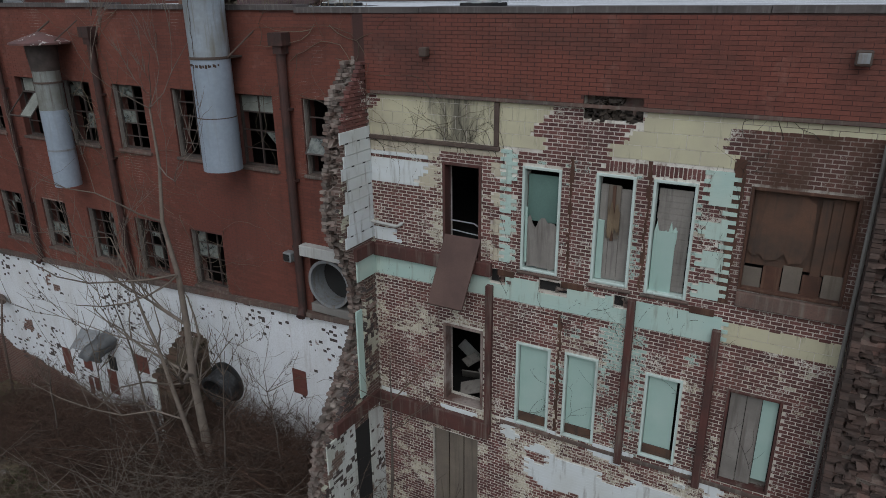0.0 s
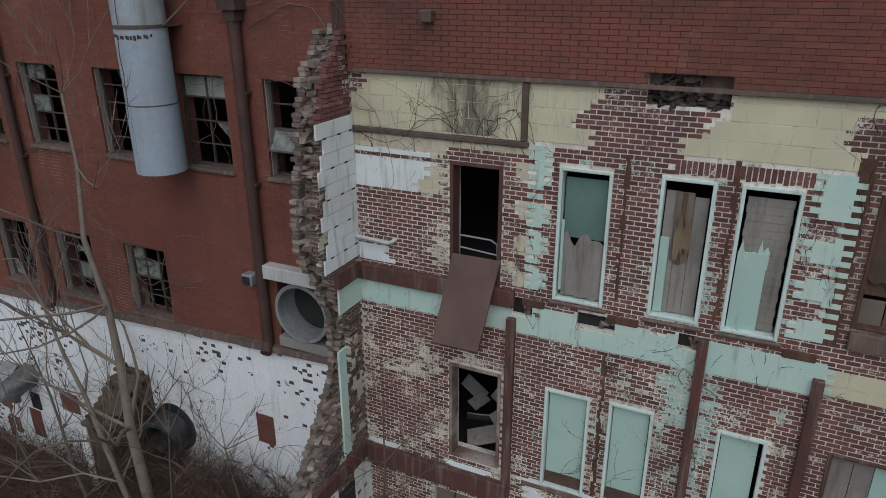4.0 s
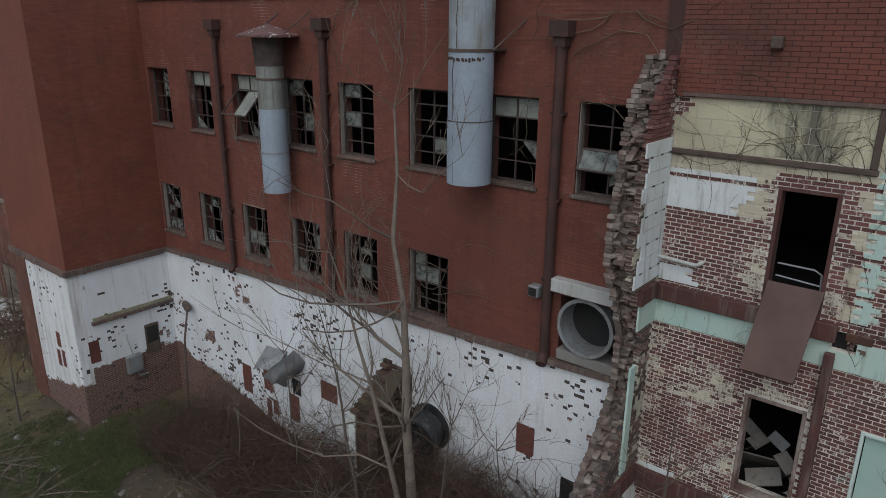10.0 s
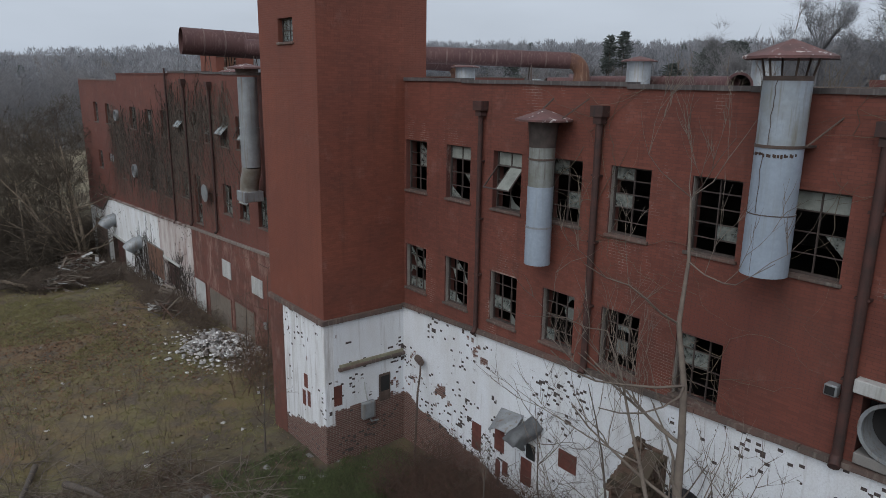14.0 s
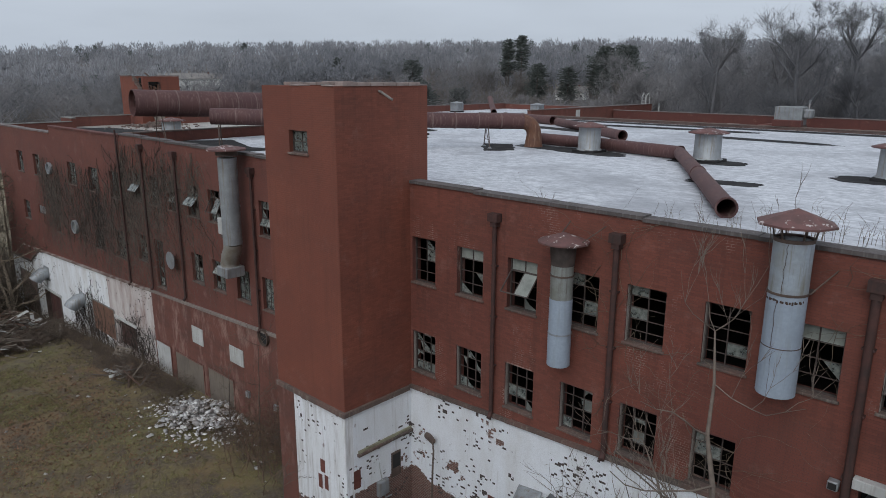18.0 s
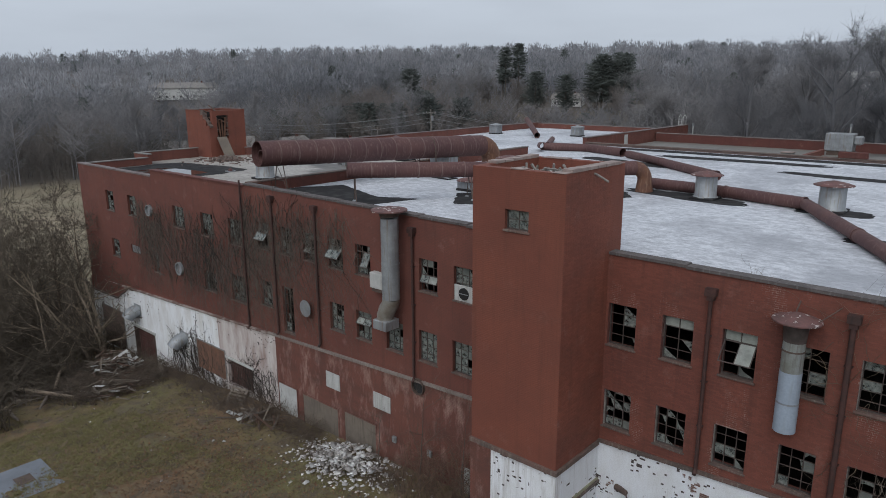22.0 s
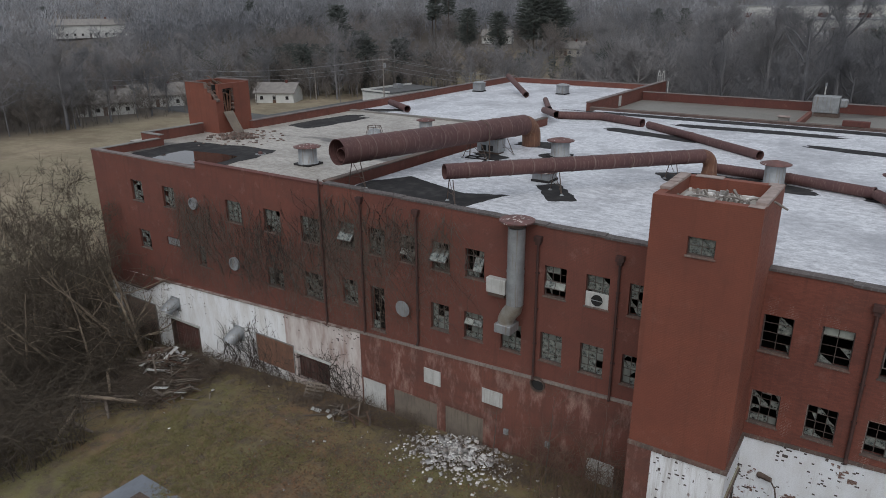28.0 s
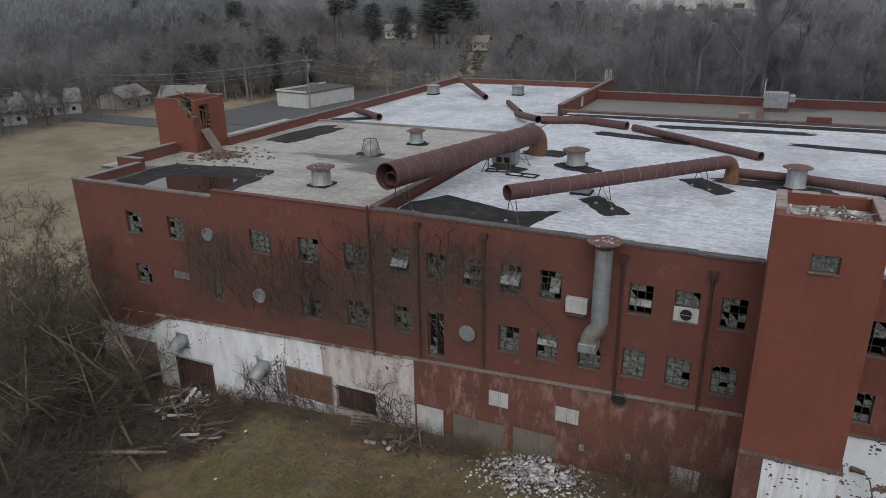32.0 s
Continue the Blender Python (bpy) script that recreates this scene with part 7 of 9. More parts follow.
def tar_sheet(corners, z=ROOF, label="black bitumen sheet with frayed edges on the roof"):
    """A lapped sheet: straight cut sides with small frays."""
    rnd = random.Random(len(corners) + int(abs(corners[0][0] * 10)))
    rim = []
    for (x0, y0), (x1, y1) in zip(corners, corners[1:] + corners[:1]):
        k = max(3, int(math.hypot(x1 - x0, y1 - y0) / 0.35))
        rim += [(x0 + (x1 - x0) * i / k + rnd.gauss(0, 0.06), y0 + (y1 - y0) * i / k + rnd.gauss(0, 0.06)) for i in range(k)]
    n = len(rim)
    v = [(x, y, z + 0.01) for x, y in rim] + [(x, y, z + 0.001) for x, y in rim]
    f = [list(range(n))] + [[n + k, n + (k + 1) % n, (k + 1) % n, k] for k in range(n)]
    return tagged(mesh_ob("roof_patch", v, f, M_TAR), label, "roof patch", "bitumen patches", "structure")


tar_sheet([(-42.3, 14.2), (-42.3, 11.5), (-35.4, 11.9), (-34.6, 15.6), (-36.6, 14.6), (-41.0, 16.2)])
tar_sheet([(-34.4, 18.1), (-32.4, 15.6), (-31.2, 16.4), (-33.5, 19.1)])
tar_sheet([(-30.1, 24.2), (-27.8, 21.4), (-26.8, 22.6), (-28.9, 25.1)])
for x, y, sx, sy, rot in ((-25.0, 24.5, 3.1, 0.8, -10), (-36.2, 24.9, 1.6, 0.8, -25), (-40.15, 23.3, 1.3, 0.6, -20), (-34.1, 35.9, 3.9, 0.8, -15), (-28.1, 41.5, 5.8, 0.8, 3), (-20.4, 36.6, 3.9, 0.7, -8), (-18.4, 24.5, 1.5, 0.8, 0), (-15.7, 19.2, 1.2, 0.5, 10), (-11.5, 23.2, 1.9, 1.0, 0), (-39.3, 28.3, 1.5, 1.0, 0)):
    tar_patch(x, y, sx, sy, rot, ROOF)
for x, y, sx, sy, rot in ((-61.4, 38.9, 2.0, 0.9, 35), (-55.2, 37.5, 2.0, 0.4, 0)):
    tar_patch(x, y, sx, sy, rot, 11.62)
for x, y, sx, sy, rot in ((-60.8, 30.8, 1.6, 4.0, -5), (-51.6, 25.7, 1.1, 0.6, 0), (-50.1, 30.4, 0.9, 0.7, 0)):
    tar_patch(x, y, sx, sy, rot, LROOF, "dark damp patch on the grey roof")
tar_patch(-19.0, 44.5, 23.0, 0.8, 0, ROOF)
tar_patch(-23.0, 11.55, 2.5, 0.22, 0, ROOF)
tar_patch(-31.0, 11.7, 6.2, 0.42, 0, ROOF)
tar_patch(-16.8, 11.6, 4.3, 0.3, 0, ROOF)
M_WATER, N, L, B = material("standing_water")
B.inputs["Base Color"].default_value, B.inputs["Roughness"].default_value = (0.035, 0.026, 0.022, 1), 0.04
tar_patch(-58.5, 15.4, 4.5, 3.4, 8, LROOF, "dark damp patch round the pool", None, 30, 0.6)
tar_patch(-57.8, 14.4, 2.65, 1.75, 8, LROOF + 0.014, "dark pool of standing water on the roof", M_WATER, 40, 0.12)

# ruined penthouse on the west roof
ph = thing("ruined_penthouse", "red brick roof penthouse with a collapsed corner", "penthouse", kind="structure")
wall("front_wall", -67.58, -63.93, 9.0, 15.53, [(-65.28, -63.93, 15.13, 15.53), (-64.88, -63.93, 14.78, 15.13), (-64.43, -63.93, 14.28, 14.78)], 21.45, 0.3, M_TOWER, parent=ph)
wall("west_wall", 21.75, 24.50, 9.0, 15.53, [], -67.58, 0.3, M_TOWER, axis="y", parent=ph)
wall("back_wall", -67.58, -63.93, 9.0, 15.53, [], 24.50, 0.3, M_TOWER, parent=ph)
wall("east_wall", 21.75, 24.50, 9.0, 15.48, [(22.15, 23.2, 13.15, 15.1)], -64.23, 0.3, M_TOWER, axis="y", parent=ph)
part("rim_board", bx(-67.63, -65.38, 21.40, 21.50, 15.54, 15.62), M_COPING, ph)
part("rim_board", bx(-67.63, -63.88, 24.60, 24.85, 15.54, 15.62), M_COPING, ph)
part("sagging_joist", sw([(-67.28, 22.90, 15.38), (-64.58, 23.10, 14.88)], 0.07, 4), M_BROWNB, ph)
part("sagging_joist", sw([(-67.28, 23.90, 15.38), (-64.18, 24.00, 14.58)], 0.07, 4), M_BROWNB, ph)
# Floor and added sheet coloured near-black for the unlit inside of the ruin.
part("inner_floor", bx(-67.28, -64.28, 21.75, 24.50, 12.98, 13.08), M_DARK, ph)
part("dark_core", bx(-64.78, -64.68, 21.80, 24.40, 11.78, 15.38), M_DARK, ph)
rnd = random.Random(8)
edge = []
for k in range(46):
    f = k / 45
    x, z = -65.5 + 1.55 * f, 15.5 - 1.3 * f
    edge.append((x + rnd.uniform(-0.16, 0.1), x + rnd.uniform(0.12, 0.26), 21.45 + rnd.uniform(0, 0.08), 21.72, z + rnd.uniform(-0.25, 0.02), z + rnd.uniform(0.04, 0.1)))
for k in range(40):
    z = 13.2 + 1.9 * k / 40
    y = rnd.choice((22.08, 23.12)) + rnd.uniform(-0.08, 0.08)
    edge.append((-64.22, -63.94 + rnd.uniform(-0.1, 0.0), y, y + 0.14, z, z + 0.065))
bricks_mesh("broken_edge", edge, M_MASON, ph)
for k in range(9):
    a = rnd.uniform(-0.4, 0.5)
    part("roof_board", bx(-1.5, 1.5, -0.09, 0.09, -0.015, 0.015, pose(-65.6 + rnd.uniform(-0.6, 0.5), 21.9 + 0.28 * k, 15.2 - rnd.uniform(0, 0.35), rnd.uniform(-12, 12), 8 + rnd.uniform(-6, 20), rnd.uniform(-12, 12))), M_BROWNB, ph)
for k in range(5):
    part("hanging_board", bx(-0.03, 0.03, -0.07, 0.07, -0.9, 0.9, pose(-64.5 + 0.08 * k, 22.2 + 0.2 * k, 14.1 - rnd.uniform(0, 0.3), rnd.uniform(-9, 9), rnd.uniform(-9, 9), 0)), M_RUSTBD, ph)
part("fallen_door", bx(-0.03, 0.03, -0.45, 0.45, -0.98, 0.98, pose(-63.36, 22.5, 12.52, 0, -35, 0)), M_TANB, ph)
cells = []
for i in range(260):
    a, r = rnd.uniform(0, 6.28), abs(rnd.gauss(0, 1.5))
    x, y, s = -61.7 + r * math.cos(a) * 1.3, 21.10 + r * math.sin(a), rnd.uniform(0.05, 0.16)
    if x < -63.88:
        continue
    h = max(0.0, 0.35 - 0.2 * r) * rnd.random()
    cells.append((x, x + s * 1.6, y, y + s, LROOF - 0.01, LROOF + h + s * 0.6))
tagged(bricks_mesh("roof_rubble", cells, M_MASON), "brick rubble fallen on the grey roof", "rubble", kind="stuff")
# dead weeds rooted along the roof edge
g = np.random.default_rng(19)
stems = []
for cx, cy, n, hh in ((-11.9, 12.4, 14, 0.55), (-10.9, 12.3, 18, 0.7), (-9.9, 12.5, 12, 0.5), (-12.8, 12.2, 6, 0.4), (-8.9, 12.2, 9, 0.6), (-14.2, 11.9, 5, 0.4), (-17.5, 11.8, 5, 0.4)):
    for k in range(n):
        x, y, a, h_ = cx + g.normal(0, 0.25), cy + g.normal(0, 0.15), g.uniform(0, 6.28), hh * g.uniform(0.5, 1.2)
        pts = [(x + math.cos(a) * 0.25 * h_ * f * f, y + math.sin(a) * 0.25 * h_ * f * f, ROOF + h_ * f) for f in (0, 0.35, 0.7, 1.0)]
        stems.append((pts, [0.006, 0.005, 0.004, 0.002]))
        for q in range(4):
            p, b, m_ = np.array(pts[1 + q % 3]), g.uniform(0, 6.28), h_ * 0.25
            stems.append(([p, p + np.array([math.cos(b) * m_, math.sin(b) * m_, m_ * 0.8])], [0.003, 0.0015]))
WEED_STEMS = stems

# wreckage on the tower roof
rnd = random.Random(31)
for i in range(16):
    x, y, l = rnd.uniform(TX0 + 0.7, TX1 - 0.8), rnd.uniform(TY + 0.8, 10.7), rnd.uniform(0.3, 0.6)
    ob = part("broken_joist", bx(-0.04, 0.04, -0.03, 0.03, 0, l, bevel=0.008), rnd.choice((M_BOARD, M_BOARD, M_TANB)))
    ob.matrix_world = pose(x, y, 14.82, rnd.uniform(-35, 35), rnd.uniform(-40, 40), rnd.uniform(0, 180))
    tagged(ob, "grey splintered joist end on the tower roof", "joist", "tower roof wreckage")
for k in range(3):
    pts = [(TX0 + 0.6 + 0.9 * k + 0.35 * j, TY + 0.7 + 0.3 * k + 0.1 * j, 14.95 + 0.3 * math.sin(0.75 * j + 0.2)) for j in range(5)]
    tagged(part("bent_pipe", sw(pts, 0.035, 8), M_BOARD), "pale bent pipe lying in the tower top", "pipe", "tower roof wreckage")
cells = [(x, x + rnd.uniform(0.05, 0.5), y, y + rnd.uniform(0.03, 0.1), 14.84, 14.86 + rnd.uniform(0.02, 0.16)) for x, y in [(rnd.uniform(TX0 + 0.4, TX1 - 0.7), rnd.uniform(TY + 0.4, 11.0)) for _ in range(70)]]
tagged(bricks_mesh("tower_litter", cells, M_RUBBLE), "broken boards and stones on the tower roof", "rubble", kind="stuff")

# small things on the roofs
fan = thing("fan_unit", "dented pale fan unit under the large duct", "fan unit", at=(-40.65, 24.2, ROOF))
part("case", bx(-0.8, 0.8, -0.45, 0.45, 0.12, 0.95, bevel=0.03), M_GALV, fan)
# Case openings are near-black plates, their inner dark put into the colour.
for a in (-0.45, 0.05):
    part("opening", bx(a, a + 0.35, -0.47, -0.451, 0.2, 0.55), M_DARK, fan)
part("stand", bx(-0.7, 0.7, -0.4, 0.4, 0.0, 0.119), M_STEEL, fan)
for x, y, a, b, rz in ((-40.5, 22.3, 0.7, 0.35, 8), (-38.7, 21.8, 0.95, 0.4, -6)):
    m = thing("roof_grating", "black steel grating lying flat on the roof", "grating", "flat roof gratings", at=(x, y, ROOF + 0.012))
    m.rotation_euler = (0, 0, radians(rz))
    for x0, x1, y0, y1 in ((-a, a, -b, -b + 0.08), (-a, a, b - 0.08, b), (-a, -a + 0.08, -b + 0.08, b - 0.08), (a - 0.08, a, -b + 0.08, b - 0.08), (-0.04, 0.04, -b + 0.08, b - 0.08)):
        part("bar", bx(x0, x1, y0, y1, 0, 0.06), M_TAR, m)
hp = thing("duct_hoop", "black pipe hoop over the large duct", "support", at=(0, 0, 0))
part("hoop", sw([(-39.71, 22.44, ROOF), (-39.76, 22.44, 13.9), (-39.91, 22.44, 14.35), (-40.36, 22.44, 14.55), (-40.91, 22.44, 14.35), (-41.11, 22.44, 13.9), (-41.16, 22.44, ROOF)], 0.035, 8), M_STEEL, hp)
sv = thing("square_curb", "pale square roof curb on the tan roof", "roof vent", at=(-27.8, 51.4, 11.55))
part("curb", bx(-0.4, 0.4, -0.4, 0.4, 0, 0.5, bevel=0.02), M_CONC, sv)
part("lid", bx(-0.48, 0.48, -0.48, 0.48, 0.5, 0.56, bevel=0.01), M_CAPST, sv)
tagged(part("pale_sheet", bx(-43.19, -43.17, 53.4, 54.1, 11.6, 12.6), M_WHITEB), "torn pale sheet on the red parapet", "sheet")
pb = thing("parapet_block", "short raised red block on the grimy parapet", "parapet", at=(-22.1, 45.95, 12.45))
part("body", bx(-0.9, 0.9, -0.25, 0.25, 0, 0.42, bevel=0.02), M_REDD, pb)
dr = thing("roof_drain", "rusty roof drain in a damp ring", "drain", at=(-54.9, 17.6, LROOF + 0.004))
part("ring", hollow([(0, 0, 0), (0, 0, 0.05)], 0.35, 0.06, 20), M_GALV, dr)
part("strainer", sw([(0, 0, 0), (0, 0, 0.16), (0, 0, 0.22)], [0.16, 0.15, 0.06], 14), M_RUST, dr)

# ---- plants ----
def fast_mesh(name, verts, tris, mat, parent=None):
    """A triangle mesh from arrays."""
    me = bpy.data.meshes.new(name)
    n, k = len(verts), len(tris)
    me.vertices.add(n)
    me.vertices.foreach_set("co", np.asarray(verts, dtype=np.float32).ravel())
    me.loops.add(3 * k)
    me.loops.foreach_set("vertex_index", np.asarray(tris, dtype=np.int32).ravel())
    me.polygons.add(k)
    me.polygons.foreach_set("loop_start", np.arange(0, 3 * k, 3, dtype=np.int32))
    me.update(calc_edges=True)
    me.materials.append(mat)
    ob = new(name, me)
    if parent is not None:
        ob.parent = parent
    return ob


def spikes(p0, p1, r, seg=3):
    """Thin tapering twigs from p0 to p1 as pointed pyramids."""
    p0, p1, r = np.asarray(p0, float), np.asarray(p1, float), np.asarray(r, float)
    d = p1 - p0
    d /= np.linalg.norm(d, axis=1, keepdims=True) + 1e-9
    ref = np.where(np.abs(d[:, 2:3]) > 0.9, [[1.0, 0, 0]], [[0, 0, 1.0]])
    u = np.cross(d, ref)
    u /= np.linalg.norm(u, axis=1, keepdims=True) + 1e-9
    w = np.cross(d, u)
    ring = [p0 + r[:, None] * (math.cos(2 * math.pi * k / seg) * u + math.sin(2 * math.pi * k / seg) * w) for k in range(seg)]
    verts = np.stack(ring + [p1], axis=1).reshape(-1, 3)
    base = (seg + 1) * np.arange(len(p0))[:, None, None]
    tri = np.array([[k, (k + 1) % seg, seg] for k in range(seg)])[None]
    return verts, (base + tri).reshape(-1, 3)


def lines_mesh(polylines, seg=5):
    """Tapered tubes through many polylines [(points, radii)] as triangles."""
    V, T, off = [], [], 0
    for pts, rad in polylines:
        P = np.asarray(pts, float)
        D = np.gradient(P, axis=0)
        D /= np.linalg.norm(D, axis=1, keepdims=True) + 1e-9
        ref = np.array([0.31, 0.95, 0.1]) if abs(D[0, 2]) > 0.8 else np.array([0.05, 0.1, 0.99])
        U = np.cross(D, ref)
        U /= np.linalg.norm(U, axis=1, keepdims=True) + 1e-9
        W = np.cross(D, U)
        R = np.asarray(rad, float)[:, None]
        ring = np.stack([P + R * (math.cos(2 * math.pi * k / seg) * U + math.sin(2 * math.pi * k / seg) * W) for k in range(seg)], axis=1)
        n = len(P)
        V.append(ring.reshape(-1, 3))
        i = (np.arange(n - 1)[:, None] * seg + np.arange(seg)[None])
        j = (np.arange(n - 1)[:, None] * seg + (np.arange(seg)[None] + 1) % seg)
        a, b, c, e = i.ravel(), j.ravel(), (j + seg).ravel(), (i + seg).ravel()
        T.append(np.concatenate([np.stack([a, b, c], 1), np.stack([a, c, e], 1)]) + off)
        off += n * seg
    return np.concatenate(V), np.concatenate(T)


def grow(rng, base, direction, length, radius, depth, spread=0.55, kids=(3, 5), up=0.12, wander=0.1, out=None, shrink=0.62, rmin=0.004):
    """Branches of a bare tree as polylines."""
    if out is None:
        out = []
    p, d = np.array(base, float), np.array(direction, float)
    d /= np.linalg.norm(d)
    n = 6 if depth > 1 else 4
    pts, rads = [p.copy()], [radius]
    for i in range(1, n):
        d = d + rng.normal(0, wander, 3) + np.array([0, 0, up * 0.3])
        d /= np.linalg.norm(d)
        p = p + d * length / (n - 1)
        pts.append(p.copy())
        rads.append(radius * (1 - 0.72 * i / (n - 1)))
    out.append((pts, rads))
    if depth > 0:
        for k in range(rng.integers(kids[0], kids[1] + 1)):
            f = rng.uniform(0.3, 1.0)
            i = min(n - 1, int(f * (n - 1)))
            side = rng.normal(0, 1, 3)
            nd = d * (1 - spread) + side / np.linalg.norm(side) * spread + np.array([0, 0, up])
            grow(rng, pts[i], nd, length * shrink * rng.uniform(0.7, 1.15), max(rads[i] * 0.6, rmin), depth - 1, spread, kids, up, wander, out, shrink, rmin)
    return out


def bare_tree(name, label, base, height, radius, seed, lean=(0, 0), depth=4, kids=(3, 5), spread=0.5, group="bare trees", clear=0.35, mat=None, rise=(0.35, 1.1), rmin=0.004, reach=1.0, wander=0.1, up=0.12, fine=None):
    rng = np.random.default_rng(seed)
    t = thing(name, label, "tree", group, at=base)
    trunk_pts = [np.array([lean[0] * f ** 1.3 * height + rng.normal(0, 0.02) * height * 0.2, lean[1] * f ** 1.3 * height + rng.normal(0, 0.02) * height * 0.2, f * height]) for f in np.linspace(0, 1, 9)]
    trunk_pts[0] = np.array([0, 0, -0.15])
    rad = [radius * (1 - 0.85 * f) for f in np.linspace(0, 1, 9)]
    fast_mesh("trunk", *lines_mesh([(trunk_pts, rad)], 8), mat or M_BARK, t)
    limbs = []
    for k in range(int(7 + 6 * (height > 6))):
        f = rng.uniform(clear, 1.0)
        i = min(8, int(round(f * 8)))
        a = rng.uniform(0, 6.283)
        nd = np.array([math.cos(a), math.sin(a), rng.uniform(*rise)])
        grow(rng, trunk_pts[i], nd, reach * height * rng.uniform(0.28, 0.42) * (1.25 - 0.6 * f), max(rad[i] * 0.5, 0.01), depth - 1, spread, kids, up, wander, out=limbs, rmin=rmin)
    if fine:
        fast_mesh("branchwork", *lines_mesh([l for l in limbs if l[1][0] > 0.024], 5), mat, t)
        limbs = [l for l in limbs if l[1][0] <= 0.024]
    fast_mesh("crown", *lines_mesh(limbs, 4), fine or mat or M_TWIG, t)
    return t


M_PALEB = plain("pale_bark", (0.22, 0.18, 0.145), (0.15, 0.12, 0.1), 4.0, 0.9)
M_THICKT = plain("thicket_limbs", (0.33, 0.26, 0.19), (0.22, 0.175, 0.13), 2.0, 0.9, bump=0.05)
M_THICK = plain("thicket_stems", (0.12, 0.095, 0.068), (0.07, 0.056, 0.043), 2.0, 0.9, bump=0.05, island=0.35)
# the slender tree in front of the white wall, forked low, leaning stems
bare_tree("yard_tree", "slender bare tree growing against the white wall", (-11.11, 9.3, ground_z(-11.11, 9.3)), 8.6, 0.12, 21, (-0.105, 0.05), 4, (2, 3), 0.42, clear=0.14, mat=M_PALEB, rise=(-0.1, 0.7), rmin=0.006, reach=0.95, wander=0.16, up=0.45)
bare_tree("yard_tree", "pale bare stem leaning over the briars", (-10.96, 9.1, ground_z(-10.96, 9.1)), 6.0, 0.075, 24, (-0.34, 0.02), 3, (2, 4), 0.45, clear=0.2, mat=M_PALEB, rise=(-0.2, 0.9), rmin=0.006, reach=1.3, wander=0.2, up=0.3)
bare_tree("yard_tree", "thin leaning bare stem beside the broken pier", (-12.02, 8.9, ground_z(-12.02, 8.9)), 5.0, 0.05, 22, (-0.25, 0.05), 3, (2, 3), 0.5)
bare_tree("yard_tree", "thin bare sapling by the torn wall", (-7.0, 10.0, ground_z(-7, 10)), 4.6, 0.04, 23, (0.02, 0.02), 2, (2, 3), 0.4)
for i, (x, y, h, lx) in enumerate(((-10.48, 9.0, 4.2, 0.1), (-9.3, 9.6, 3.6, -0.1), (-14.5, 9.4, 4.0, -0.12), (-15.94, 8.8, 3.0, 0.1))):
    bare_tree("sapling", "thin bare sapling in the brush by the white wall", (x, y, ground_z(x, y)), h, 0.03, 30 + i, (lx, 0.02), 3, (2, 4), 0.5)
for i, (x, y, h) in enumerate(((-29.1, 9.6, 4.4), (-26.77, 9.4, 4.0), (-31.93, 9.9, 2.6), (-25.79, 8.6, 2.2), (-23.65, 7.0, 2.4))):
    bare_tree("sapling", "thin bare sapling against the red lower wall", (x, y, ground_z(x, y)), h, 0.035, 40 + i, (0.05, 0.02), 3, (3, 4), 0.5)
for i, (x, y, h, r, lx, ly) in enumerate(((-58.71, 9.2, 8.5, 0.16, -0.35, -0.05), (-57.93, 8.8, 7.5, 0.12, -0.45, -0.1), (-61.15, 7.0, 8.0, 0.14, -0.2, -0.2), (-64.07, 5.0, 8.5, 0.13, 0.0, 0.1), (-66.02, 9.0, 9.5, 0.15, 0.1, 0.0), (-67.97, 3.0, 9.0, 0.15, 0.05, 0.1), (-63.58, 0.0, 7.5, 0.12, -0.1, 0.1), (-69.91, 12.0, 9.5, 0.14, 0.1, 0.0), (-72.35, 6.0, 9.0, 0.14, 0.0, 0.0), (-60.17, 2.5, 6.5, 0.1, 0.1, 0.1), (-58.23, 5.5, 6.5, 0.09, -0.2, 0.0), (-62.61, 9.5, 9.0, 0.12, -0.1, -0.05), (-56.28, -1.0, 5.5, 0.08, -0.1, 0.0), (-66.99, -4.0, 8.0, 0.12, 0.1, 0.0), (-61.64, -4.5, 7.0, 0.1, 0.0, 0.1), (-70.89, -1.0, 9.0, 0.13, 0.0, 0.0), (-59.4, 7.4, 8.0, 0.15, -0.5, -0.25), (-59.0, 8.3, 7.0, 0.13, -0.2, -0.55), (-58.8, 4.2, 6.0, 0.12, -0.5, -0.5), (-64.9, 8.2, 9.5, 0.14, -0.1, -0.1), (-68.8, 6.5, 9.5, 0.14, 0.0, 0.0), (-63.2, 3.2, 8.5, 0.13, -0.1, 0.0), (-74.5, 9.5, 9.5, 0.13, 0.0, 0.0), (-57.6, 1.4, 4.5, 0.1, -0.6, -0.3))):
    bare_tree("thicket_tree", "grey bare tree in the tangled thicket", (x, y, ground_z(x, y)), h, r, 60 + i, (lx, ly), 4, (3, 5), 0.55, "thicket trees", 0.08, mat=M_THICKT, rise=(0.0, 1.0), rmin=0.011, reach=1.3, wander=0.16, fine=M_THICK)


